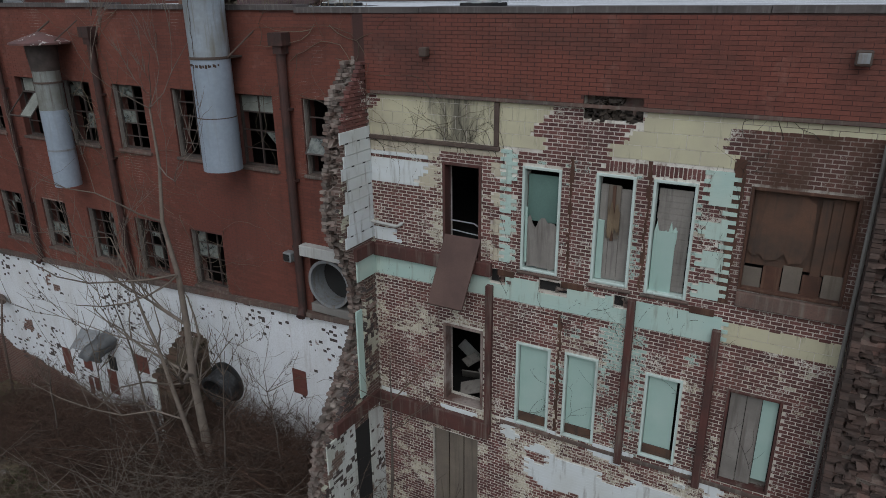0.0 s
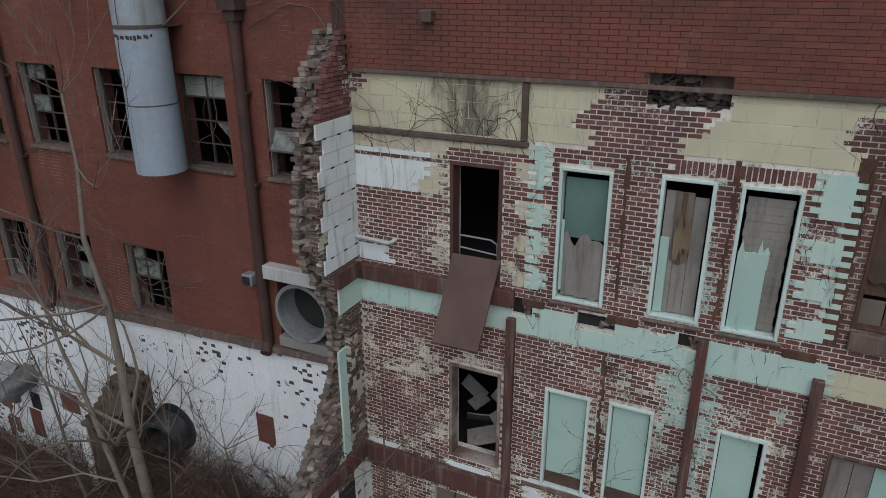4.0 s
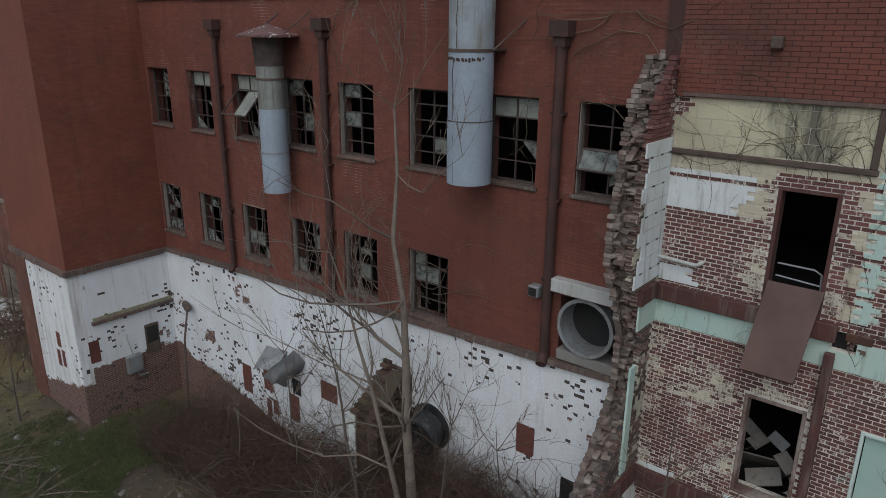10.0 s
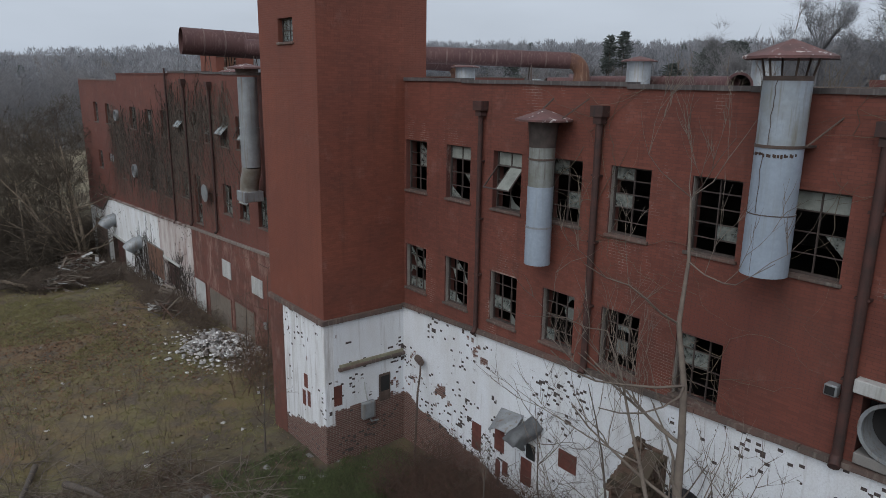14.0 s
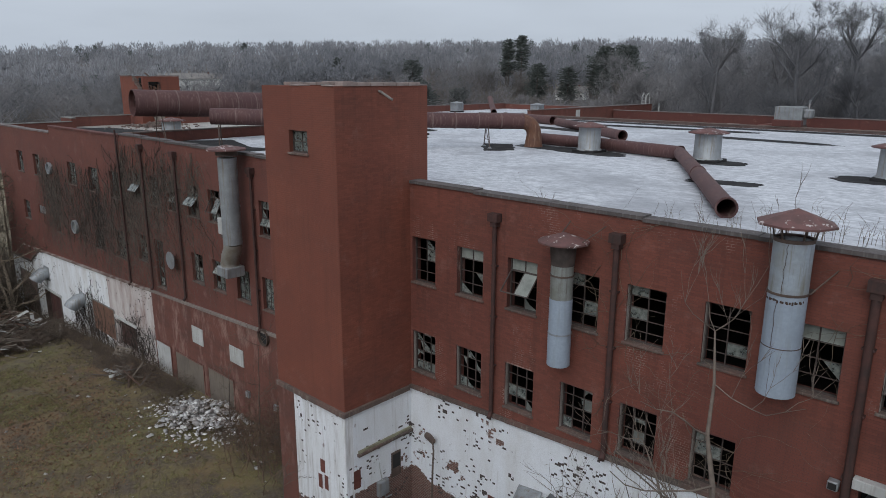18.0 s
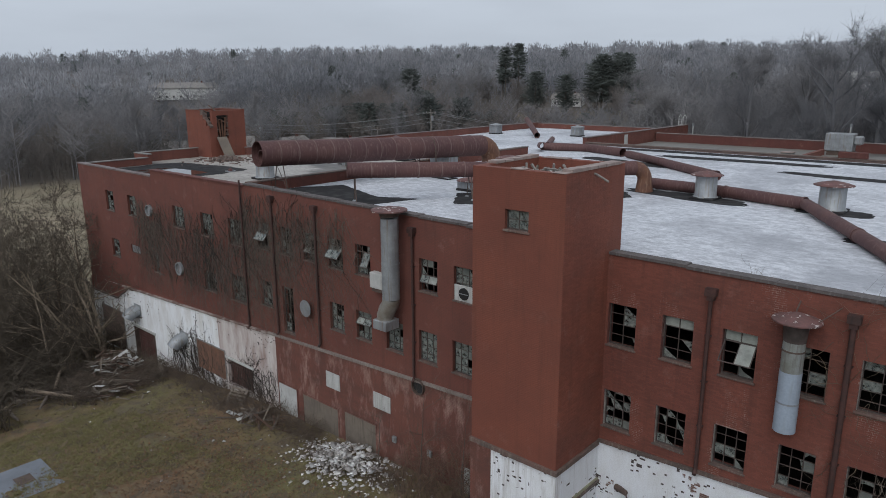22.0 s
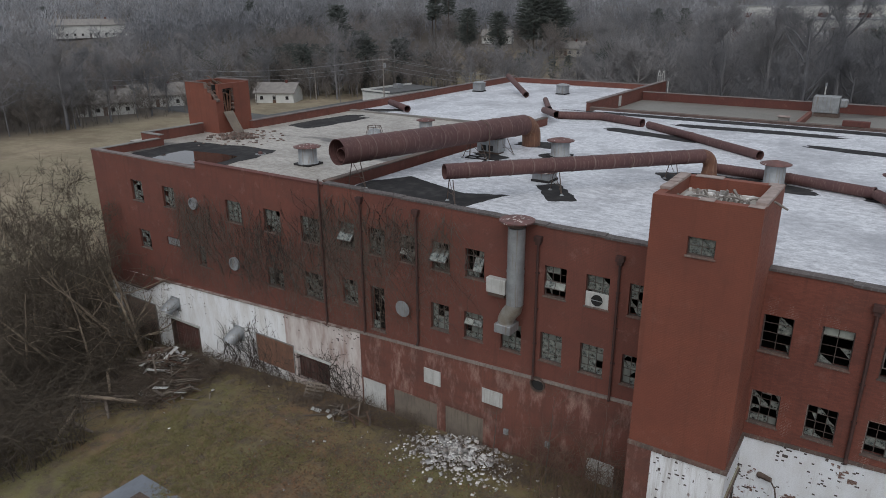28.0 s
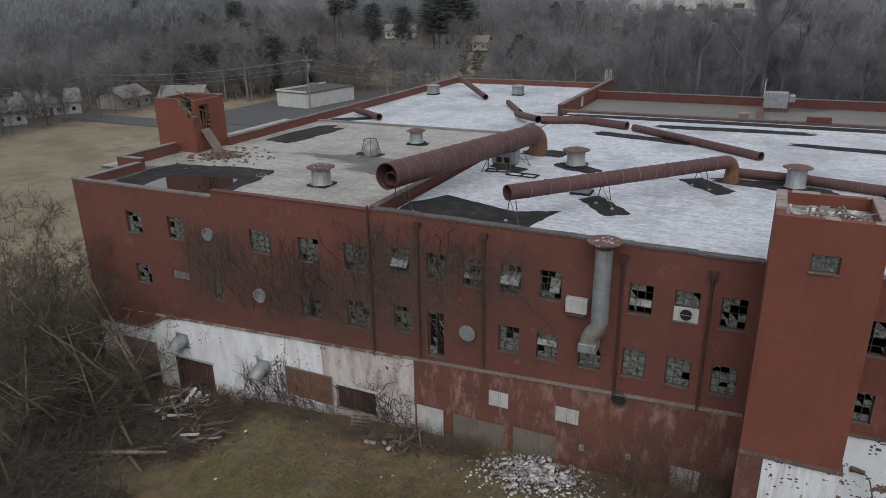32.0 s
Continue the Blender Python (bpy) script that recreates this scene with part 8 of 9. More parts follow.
def brush(name, label, spots, count, height, radius, spread, seed, mat, arch=0.6, kids=3):
    """Tangled arching stems as one mass."""
    rng = np.random.default_rng(seed)
    lines = []
    for k in range(count):
        x0, x1, y0, y1 = spots[rng.integers(len(spots))]
        x, y = rng.uniform(x0, x1), rng.uniform(y0, y1)
        z = ground_z(x, y) - 0.03
        a, h = rng.uniform(0, 6.283), height * rng.uniform(0.4, 1.15)
        l = spread * rng.uniform(0.3, 1.2)
        pts = []
        for f in np.linspace(0, 1, 6):
            pts.append((x + math.cos(a) * l * f ** 1.5 + rng.normal(0, 0.03 * h), y + math.sin(a) * l * f ** 1.5 + rng.normal(0, 0.03 * h), z + h * (f - arch * f * f * 0.75)))
        r = radius * rng.uniform(0.6, 1.5)
        lines.append((pts, [r * (1 - 0.8 * f) for f in np.linspace(0, 1, 6)]))
        for q in range(kids):
            i = rng.integers(1, 5)
            b = rng.uniform(0, 6.283)
            m = h * rng.uniform(0.15, 0.45)
            p = np.array(pts[i])
            e = p + np.array([math.cos(b) * m, math.sin(b) * m, m * rng.uniform(-0.2, 0.9)])
            mid = (p + e) / 2 + rng.normal(0, 0.06 * m, 3)
            lines.append(([p, mid, e], [r * 0.5, r * 0.35, r * 0.12]))
    ob = fast_mesh(name, *lines_mesh(lines, 3), mat)
    return tagged(ob, label, "brush", kind="stuff")


M_BRIAR = plain("briar_stems", (0.125, 0.07, 0.048), (0.075, 0.05, 0.038), 2.0, 0.9, bump=0.05, island=0.3)
M_DRYST = plain("dry_stems", (0.2, 0.16, 0.11), (0.13, 0.1, 0.075), 2.0, 0.9, bump=0.05, island=0.3)
tagged(fast_mesh("roof_weeds", *lines_mesh(WEED_STEMS, 3), M_DRYST), "dead weeds rooted in the gravel along the roof edge", "weeds", kind="stuff")
brush("briar_tangle", "reddish brown briars along the white wall", [(-16.13, -8.3, 8, 10.4), (-14.22, -8.3, 6.5, 10.4), (-11.82, -8.3, 9, 10.6), (-19.5, -14, 8.2, 10.3)], 5200, 2.2, 0.009, 1.0, 1, M_BRIAR)
brush("briar_mass", "tall dense reddish briars in front of the broken pier", [(-13.6, -8.6, 8.9, 10.5), (-12.6, -9.0, 9.4, 10.5)], 1500, 3.0, 0.01, 0.7, 41, M_BRIAR, 0.45, 5)
brush("pale_shrub", "pale arching stems of a bare shrub by the white wall", [(-12.97, -9.6, 7.4, 9.2), (-11.44, -10.48, 8.4, 9.3)], 130, 3.4, 0.015, 2.6, 12, M_PALEB, 0.75, 7)
brush("yard_weeds", "dry grey-brown weeds in the yard corner", [(-24.62, -8, 0.5, 5.4), (-16.5, -11.82, 3, 8.5), (-9, 0, 4, 10), (-16.5, -8, 1.5, 9)], 3600, 1.2, 0.008, 0.8, 2, M_DRYST)
brush("yard_tangle", "low dark tangle of dead stems in the yard corner", [(-16.5, -8, 3, 9.6), (-16, -9, 4, 9.8), (-25, -12, 1, 5.0)], 2200, 0.7, 0.01, 1.1, 31, M_BRIAR, 0.8, 4)
brush("torn_wall_brush", "bare tangled stems under the torn wall", [(-7.5, -0.3, 9.0, 10.7), (-11, -7.5, 6, 9)], 420, 2.6, 0.009, 0.8, 3, M_TWIG)
brush("thicket", "dense grey thicket of bare stems", [(-73.32, -58.71, 2, 12), (-67.48, -54.82, -6, 6), (-59.69, -50.92, -9, 1), (-79.17, -63.58, -9.91, 16), (-63.58, -58.71, 1, 7)], 5000, 4.8, 0.026, 2.6, 4, M_THICK, 0.7, 4)
brush("wall_foot_brush", "bare shrubs along the foot of the wall", [(-44.1, -39.72, 8.6, 10.6), (-31.44, -25.21, 8.6, 10.6), (-51.9, -45.08, 9.6, 10.6), (-41.18, -36.31, 9.3, 10.5)], 900, 1.5, 0.009, 0.8, 5, M_TWIG)
M_WARM = plain("warm_bare_twigs", (0.2, 0.125, 0.085), (0.13, 0.085, 0.062), 2.0, 0.9, bump=0.05, island=0.3)
brush("wall_shrubs", "tall reddish brown bare shrubs against the lower red wall", [(-30.47, -25.4, 9.0, 10.5), (-29.01, -25.4, 7.6, 10.4), (-29.98, -26.09, 9.4, 10.6)], 130, 3.2, 0.013, 1.2, 25, M_WARM, 0.25, 6)
brush("wall_brambles", "brown brambles along the white west wall", [(-50.92, -44.1, 8.8, 10.6), (-45.08, -36.31, 8.9, 10.5), (-37.29, -30.47, 8.6, 10.3)], 420, 1.1, 0.014, 1.2, 26, M_TWIG, 0.7, 4)
brush("heap_twigs", "grey brown twigs piled on the brush heap", [(-57.74, -50.43, 6.5, 10.3), (-55.79, -50.92, 4.5, 9.5)], 900, 1.7, 0.016, 1.6, 27, M_TWIG, 0.7, 5)
brush("yard_saplings", "thin upright stems in the open yard", [(-32.42, -23.31, -3, 6), (-28.52, -21.39, -6, 3), (-38.26, -28.52, -5, 2)], 420, 2.4, 0.007, 0.6, 6, M_DRYST, 0.1, 5)
brush("fallen_branches", "cut and fallen branches lying in the yard", [(-27.55, -19.48, -4, 3), (-25.6, -21.39, 1, 5), (-23.31, -17.57, 2, 6)], 480, 0.4, 0.02, 2.4, 7, M_PALEB, 0.9, 4)
brush("brush_heap", "heap of broken branches by the roller door", [(-56.77, -51.41, 6.5, 10.2), (-58.71, -52.87, 4, 8), (-55.79, -51.41, 4, 9.8)], 900, 1.5, 0.024, 2.0, 8, M_THICK, 0.75, 3)
brush("felled_branches", "pale felled branches in front of the thicket", [(-62.61, -55.3, -7, 3), (-59.69, -54.33, 1, 6)], 380, 1.5, 0.034, 3.0, 18, M_PALEB, 0.8, 4)


def clutter_mesh(name, label, cat, rng, spots, count, size, mat, lift=None, flat=0.6):
    """Irregular stones, each a skewed box."""
    V, T = [], []
    quads = np.array([[0, 1, 5, 4], [1, 2, 6, 5], [2, 3, 7, 6], [3, 0, 4, 7], [4, 5, 6, 7]])
    tri = np.concatenate([quads[:, [0, 1, 2]], quads[:, [0, 2, 3]]])
    base = np.array([[-1, -1, 0], [1, -1, 0], [1, 1, 0], [-1, 1, 0], [-1, -1, 1], [1, -1, 1], [1, 1, 1], [-1, 1, 1]], float)
    for k in range(count):
        x, y, r = spots(rng)
        s = size * rng.uniform(0.35, 1.0) ** 2 * 2
        b = base * np.array([s * rng.uniform(0.5, 1.0), s * rng.uniform(0.4, 0.8), s * flat * rng.uniform(0.5, 1.2)]) * (1 + rng.normal(0, 0.18, (8, 3)))
        a = rng.uniform(0, 6.28)
        c, q = math.cos(a), math.sin(a)
        b = b @ np.array([[c, q, 0], [-q, c, 0], [0, 0, 1]])
        tilt = rng.uniform(-0.5, 0.5)
        b[:, 2] += tilt * b[:, 0]
        V.append(b + np.array([x, y, ground_z(x, y) + (lift(x, y) * rng.uniform(0.3, 1) if lift else 0) - 0.02]))
        T.append(tri + 8 * k)
    return tagged(fast_mesh(name, np.concatenate(V), np.concatenate(T), mat), label, cat, kind="stuff")


rng = np.random.default_rng(5)
heap = lambda x, y: max(0.0, 0.75 - 0.22 * abs(x + 33.4) - 0.25 * abs(y - 9.4))
pile = lambda g: (lambda a, r: (-33.58 + 3.6 * r * math.cos(a), min(9.1 + 1.7 * r * math.sin(a), 10.6), r))(g.uniform(0, 6.28), abs(g.normal(0, 0.55)))
clutter_mesh("rubble_heap", "heap of broken white plaster and block by the wall", "rubble", rng, pile, 1500, 0.05, M_RUBBLE, heap)
clutter_mesh("rubble_blocks", "larger broken blocks on the white rubble heap", "rubble", rng, lambda g: (-33.4 + g.normal(0, 1.1), min(9.4 + g.normal(0, 0.7), 10.5), 0), 170, 0.1, M_RUBBLE, heap)
clutter_mesh("scattered_rubble", "pale stones scattered over the yard", "rubble", rng, lambda g: (g.uniform(-55.79, -24.62), g.uniform(2, 10), 0), 110, 0.055, M_RUBBLE)
clutter_mesh("brick_rubble", "broken bricks under the torn wall", "rubble", rng, lambda g: (g.uniform(-10.87, 0.5), g.uniform(7.5, 10.6), 0), 700, 0.09, M_MASON, lambda x, y: max(0, 0.9 - 0.35 * abs(x + 8.0)) * max(0, y - 7.5) / 3)
clutter_mesh("yard_scrap", "grey stones and scrap in the yard corner", "rubble", rng, lambda g: (g.uniform(-23.65, -13.74), g.uniform(4, 9), 0), 60, 0.08, M_CONC)


def litter(name, label, spots, count, size, seed, mat, up=0.02):
    """Fallen leaves: small bent quads lying on the ground."""
    g = np.random.default_rng(seed)
    V, T = [], []
    for k in range(count):
        x0, x1, y0, y1 = spots[g.integers(len(spots))]
        x, y = g.uniform(x0, x1), g.uniform(y0, y1)
        s, a = size * g.uniform(0.5, 1.3), g.uniform(0, 6.28)
        z = ground_z(x, y) + up
        c, q = math.cos(a) * s, math.sin(a) * s
        h = g.uniform(-0.4, 0.9, 4) * s
        V += [(x + c, y + q, z + h[0]), (x - q * 0.6, y + c * 0.6, z + h[1]), (x - c, y - q, z + h[2]), (x + q * 0.6, y - c * 0.6, z + h[3])]
        T += [(4 * k, 4 * k + 1, 4 * k + 2), (4 * k, 4 * k + 2, 4 * k + 3)]
    return tagged(fast_mesh(name, np.array(V), np.array(T), mat), label, "litter", kind="stuff")


litter("leaf_litter", "brown fallen leaves on the yard", [(-53.84, -24.62, -6, 10), (-48, -34.36, 2, 9), (-24.62, -8, 2, 10)], 9000, 0.055, 6, M_LEAF)


litter("russet_litter", "russet fallen leaves over the open yard", [(-45.08, -34.36, -3, 7), (-42.16, -30.47, 0, 8)], 7000, 0.05, 16, plain("russet_leaves", (0.2, 0.105, 0.055), (0.13, 0.075, 0.045), 3.0, 0.9, island=0.4))


def tufts(name, label, spots, count, h, seed, mat):
    g = np.random.default_rng(seed)
    P0, P1 = [], []
    for k in range(count):
        x0, x1, y0, y1 = spots[g.integers(len(spots))]
        x, y = g.uniform(x0, x1), g.uniform(y0, y1)
        if noise.noise(Vector((x * 0.25, y * 0.25, 7))) < -0.15:
            continue
        z = ground_z(x, y) - 0.02
        for b in range(4):
            P0.append((x + g.normal(0, 0.04), y + g.normal(0, 0.04), z))
            P1.append((x + g.normal(0, 0.12), y + g.normal(0, 0.12), z + h * g.uniform(0.4, 1.2)))
    return tagged(fast_mesh(name, *spikes(P0, P1, np.full(len(P0), 0.012)), mat), label, "grass", kind="stuff")


tufts("rough_grass", "olive and straw grass tufts in the yard", [(-55.79, -24.62, -8, 9.5), (-49.95, -36.31, -6, 6)], 15000, 0.16, 7, M_GRASS)
tufts("corner_grass", "green grass in the yard corner", [(-23.31, -14.69, 5, 10), (-21.3, -17.5, 6.5, 10.2)], 6500, 0.2, 8, plain("green_grass", (0.09, 0.115, 0.04), (0.07, 0.08, 0.03), 1.0, 0.9, island=0.3, bump=0.0))


def vines(name, label, starts, seed, mat, plane, drop=(-0.35, -1.0), steps_=14, step=0.22, r=0.008, lo=3.0, kids=2, wobble=0.4, off=()):
    """Dead creeper stems hugging a wall. starts: x0, x1, z0, z1, count; drop: range of the upright drift."""
    g = np.random.default_rng(seed)
    lines = []
    for x0, x1, z0, z1, n in starts:
        for k in range(n):
            x, z = g.uniform(x0, x1), g.uniform(z0, z1)
            dx, dz = g.normal(0, 0.4), g.uniform(min(drop), max(drop))
            todo = [(x, z, dx, dz, r * g.uniform(0.6, 1.6), g.integers(steps_ // 2, steps_ * 2))]
            branches = 0
            while todo:
                x, z, dx, dz, rr, m = todo.pop()
                pts = []
                for i in range(m):
                    pts.append((x, plane - 0.02 - g.uniform(0, 0.05), z))
                    dx += g.normal(0, wobble)
                    dz += g.normal(0, wobble * 0.6)
                    q = math.hypot(dx, dz) + 1e-6
                    x, z = x + dx / q * step, z + dz / q * step
                    dx, dz = dx / q, dz / q * 0.85 + 0.15 * (drop[0] + drop[1]) / 2
                    if z < lo or in_hole(x, z, off):
                        break
                    if branches < kids and g.random() < 0.12:
                        branches += 1
                        todo.append((x, z, g.normal(0, 1), g.uniform(-1.2, 0.4) if drop[0] < -0.2 and drop[1] < 0 else g.uniform(-1, 1), rr * 0.6, m // 2 + 2))
                if len(pts) > 2:
                    lines.append((pts, list(np.linspace(rr, rr * 0.3, len(pts)))))
    return tagged(fast_mesh(name, *lines_mesh(lines, 3), mat), label, "vine", kind="stuff")


def climbers(name, label, roots, seed, mat, plane, height=(0.6, 1.4), r=0.0036, step=0.06, fork=0.1, off=(), lean=0.35):
    """Dead creepers that hug a wall and branch upwards. roots: x0, x1, z0, z1, count."""
    g = np.random.default_rng(seed)
    lines = []
    for x0, x1, z0, z1, n in roots:
        for k in range(n):
            todo = [(g.uniform(x0, x1), g.uniform(z0, z1), g.normal(1.57, lean), r * g.uniform(0.7, 1.4), g.uniform(*height), 0)]
            while todo:
                x, z, a, rr, left, depth = todo.pop()
                n_ = max(3, int(left / step))
                pts, turn = [], 0.0
                for i in range(n_):
                    pts.append((x, plane - rr - 0.004 - 0.012 * g.random(), z))
                    turn = 0.7 * turn + g.normal(0, 0.16)
                    a += turn + 0.06 * (1.57 - a)
                    x, z = x + math.cos(a) * step, z + math.sin(a) * step
                    if in_hole(x, z, off):
                        break
                    if depth < 3 and g.random() < fork:
                        todo.append((x, z, a + g.choice((-1, 1)) * g.uniform(0.4, 0.9), rr * 0.72, left * (1 - i / n_) * g.uniform(0.5, 1.0), depth + 1))
                if len(pts) > 2:
                    lines.append((pts, list(np.linspace(rr, rr * 0.45, len(pts)))))
    return tagged(fast_mesh(name, *lines_mesh(lines, 3), mat), label, "vine", kind="stuff")


M_VINEB = plain("dark_creeper", (0.06, 0.045, 0.036), (0.04, 0.032, 0.028), 3.0, 0.95)
vines("hanging_vines", "curtain of dead vines on the west wall", [(-55.79, -51.9, 9.2, 10.8, 90), (-54.82, -43.13, 8.8, 10.8, 150), (-49.95, -44.1, 6.0, 9.5, 40), (-42.94, -38.75, 9.8, 12.4, 140), (-38.75, -34.36, 11.0, 12.4, 110), (-43.13, -41.77, 7, 12, 50)], 1, M_VINE, FY, r=0.009, lo=4.5, kids=4, wobble=0.1, drop=(-0.6, -1.6))
vines("dark_creepers", "dark matted creepers under the west parapet", [(-54.82, -50.92, 9.4, 10.6, 22), (-49.46, -45.56, 9.2, 10.7, 40), (-47.03, -44.1, 7.5, 10.2, 16), (-42.94, -40.79, 10.4, 12.2, 24), (-39.72, -37.29, 11.2, 12.2, 14)], 11, M_VINEB, FY, r=0.012, lo=6.0, kids=5, wobble=0.22, drop=(-0.5, -1.2))
climbers("lower_vines", "dead creepers climbing the white west wall", [(-52.2, -50.2, -0.9, 0.6, 16), (-49.9, -47.9, -0.9, 0.6, 22), (-47.8, -45.6, -0.6, 1.5, 10), (-43.6, -40.8, -0.4, 1.2, 26), (-49.2, -48.2, 0.0, 1.5, 10)], 2, M_VINEB, LY, (1.8, 3.8), 0.017, 0.1, 0.14, lean=0.2)
climbers("west_wall_creepers", "matted dead creepers climbing the red west wall", [(-51.5, -48.6, 5.6, 7.5, 16), (-47.4, -45.2, 6.0, 8.0, 22), (-44.0, -41.5, 7.5, 9.5, 24), (-41.0, -38.0, 8.5, 10.5, 14), (-53.8, -51.8, 6.0, 8.0, 10)], 13, M_VINEB, FY, (1.5, 3.8), 0.014, 0.11, 0.12, lean=0.25)
climbers("torn_wall_vines", "thin dead creepers climbing over the torn wall", [(-7.6, -7.2, 9.5, 10.2, 4), (-6.5, -5.7, 10.05, 10.35, 7), (-5.4, -4.9, 10.0, 10.4, 5), (-7.5, -6.6, 9.6, 10.4, 4), (-2.2, -1.6, 9.6, 10.4, 6), (-1.7, -0.6, 10.6, 10.9, 5), (-5.2, -1.7, 7.3, 7.9, 12), (-7.6, -6.4, 7.2, 8.0, 6), (-7.6, -0.6, 4.9, 6.5, 16), (-5.2, -4.9, 8.5, 9.6, 4), (-2.1, -1.7, 8.5, 9.4, 4)], 3, M_VINEB, SY, off=[DA, DB, W1, W2, W3, BIG])
vines("east_wall_creepers", "thin bare creepers on the red wall", [(-15.27, -14.12, 6.5, 12.0, 16), (-10.29, -8.2, 10.5, 12.3, 12), (-13.26, -11.63, 5.8, 8.5, 10)], 4, M_DRYST, FY, (-1.0, 1.0), 12, 0.2, 0.006, 5.0, 2)
vines("white_wall_creepers", "thin bare creepers on the white wall", [(-16.13, -8.6, 3.5, 6.0, 46)], 5, M_TWIG, LY, (-1.0, 0.7), 10, 0.18, 0.006, 2.0, 3)

# ---- yard things ----
slab("yard_slab", -45.47, -42.45, -2.0, 0.6, -0.8, ground_z(-44.1, -0.7) + 0.05, plain("wet_slab", (0.2, 0.22, 0.25), (0.14, 0.15, 0.17), 1.0, 0.4), "wet grey concrete slab in the grass", "slab")
tagged(part("manhole_lid", bx(-44.4, -43.62, -0.9, -0.2, ground_z(-44.1, -0.7) + 0.052, ground_z(-44.1, -0.7) + 0.08, bevel=0.01), M_STEEL), "dark square iron lid on the slab", "manhole lid")


def pallet(x, y, rx, rz, label):
    z = ground_z(x, y) + 0.25
    p = thing("wood_pallet", label, "pallet", "old pallets", at=(0, 0, 0))
    for i in range(6):
        part("deck_board", bx(-0.6, 0.6, -0.5 + 0.19 * i, -0.39 + 0.19 * i, 0.05, 0.07), M_TANB, p)
    for a in (-0.58, -0.04, 0.5):
        part("bearer", bx(a, a + 0.08, -0.5, 0.56, -0.04, 0.05), M_TANB, p)
    p.matrix_world = pose(x, y, z, rx, 0, rz)


for pts, r in (([(-59.2, 2.2, 0.35), (-57.0, 2.9, 0.45), (-54.6, 3.7, 0.5), (-52.0, 4.5, 0.4)], 0.17), ([(-61.0, 0.2, 0.3), (-58.0, 1.0, 0.6), (-55.2, 1.6, 0.5)], 0.13), ([(-58.5, 6.8, 0.5), (-56.4, 5.4, 0.9), (-54.5, 4.4, 0.5)], 0.11), ([(-55.0, 2.6, 0.3), (-53.2, 1.2, 0.6), (-52.2, 0.0, 0.4)], 0.09)):
    tagged(part("felled_trunk", sw([(x, y, ground_z(x, y) + dz) for x, y, dz in pts], [r * (1 - 0.16 * k) for k in range(len(pts))], 10), M_THICKT), "pale felled trunk lying in the brush", "log", "felled trunks")
rnd = random.Random(44)
for i in range(9):
    x, y, a, l = rnd.uniform(-60, -54), rnd.uniform(1.5, 8.0), rnd.uniform(-0.5, 0.5), rnd.uniform(2.0, 4.5)
    pts = [(x + math.cos(a) * l * f, y + math.sin(a) * l * f, ground_z(x + math.cos(a) * l * f, y + math.sin(a) * l * f) + 0.12 + 0.35 * f) for f in (0, 0.35, 0.7, 1.0)]
    r = rnd.uniform(0.06, 0.13)
    tagged(part("fallen_log", sw(pts, [r, r * 0.9, r * 0.75, r * 0.5], 8), M_PALEB), "grey fallen log in the brush heap", "log", "fallen logs")
rnd = random.Random(45)
for cx, cy, rx_, ry_, top, count in ((-54.23, 7.8, 3.0, 1.8, 1.9, 190), (-51.6, 6.6, 2.4, 1.6, 0.8, 60), (-40.2, 9.2, 1.8, 0.9, 0.7, 40)):
    for i in range(count):
        u, v = rnd.gauss(0, 0.45), rnd.gauss(0, 0.45)
        x, y = cx + rx_ * u, min(cy + ry_ * v, 10.2)
        l = rnd.uniform(0.2, 0.75)
        z = ground_z(x, y) + top * max(0.0, 1 - u * u - v * v) * rnd.uniform(0.3, 1.0) + 0.06
        white = rnd.random() < 0.06
        ob = part("broken_board", bx(-l, l, -rnd.uniform(0.02, 0.07) - 0.12 * white, 0.035, -0.014, 0.014, bevel=0.004), M_WHITEB if white else rnd.choice((M_TANB, M_BROWNB, M_BARK, M_TANB)))
        ob.matrix_world = pose(x, y, z, rnd.uniform(-30, 30), rnd.uniform(-25, 25), rnd.uniform(0, 180))
        tagged(ob, "white painted board broken in the scrap heap" if white else "weathered broken board in the scrap heap", "board", "scrap heap boards")
pallet(-56.9, 7.3, 55, 20, "weathered wooden pallet leaning in the brush heap")
pallet(-55.0, 8.6, 40, -30, "weathered wooden pallet leaning in the brush heap")
pallet(-51.80, 9.6, 70, -15, "weathered wooden pallet against the white wall")
pallet(-43.5, 10.0, 48, 15, "weathered wooden pallet lying by the wall")
for i, (x, y, l, rz, r) in enumerate(((-60.5, 3.5, 5.2, 12, 0.14), (-57.0, 7.6, 2.6, 60, 0.1), (-55.5, 6.9, 2.2, -35, 0.09), (-24.3, 2.2, 1.8, 25, 0.1), (-26.0, 1.0, 2.2, -20, 0.09), (-22.6, 3.4, 1.2, 70, 0.1))):
    a = radians(rz)
    z = ground_z(x, y) + r + 0.1
    tagged(part("log", sw([(x - math.cos(a) * l / 2, y - math.sin(a) * l / 2, z), (x, y + 0.04, z + 0.05), (x + math.cos(a) * l / 2, y + math.sin(a) * l / 2, z + 0.02)], [r, r * 0.9, r * 0.75], 10), M_BARK), "grey weathered log lying in the weeds", "log", "logs")
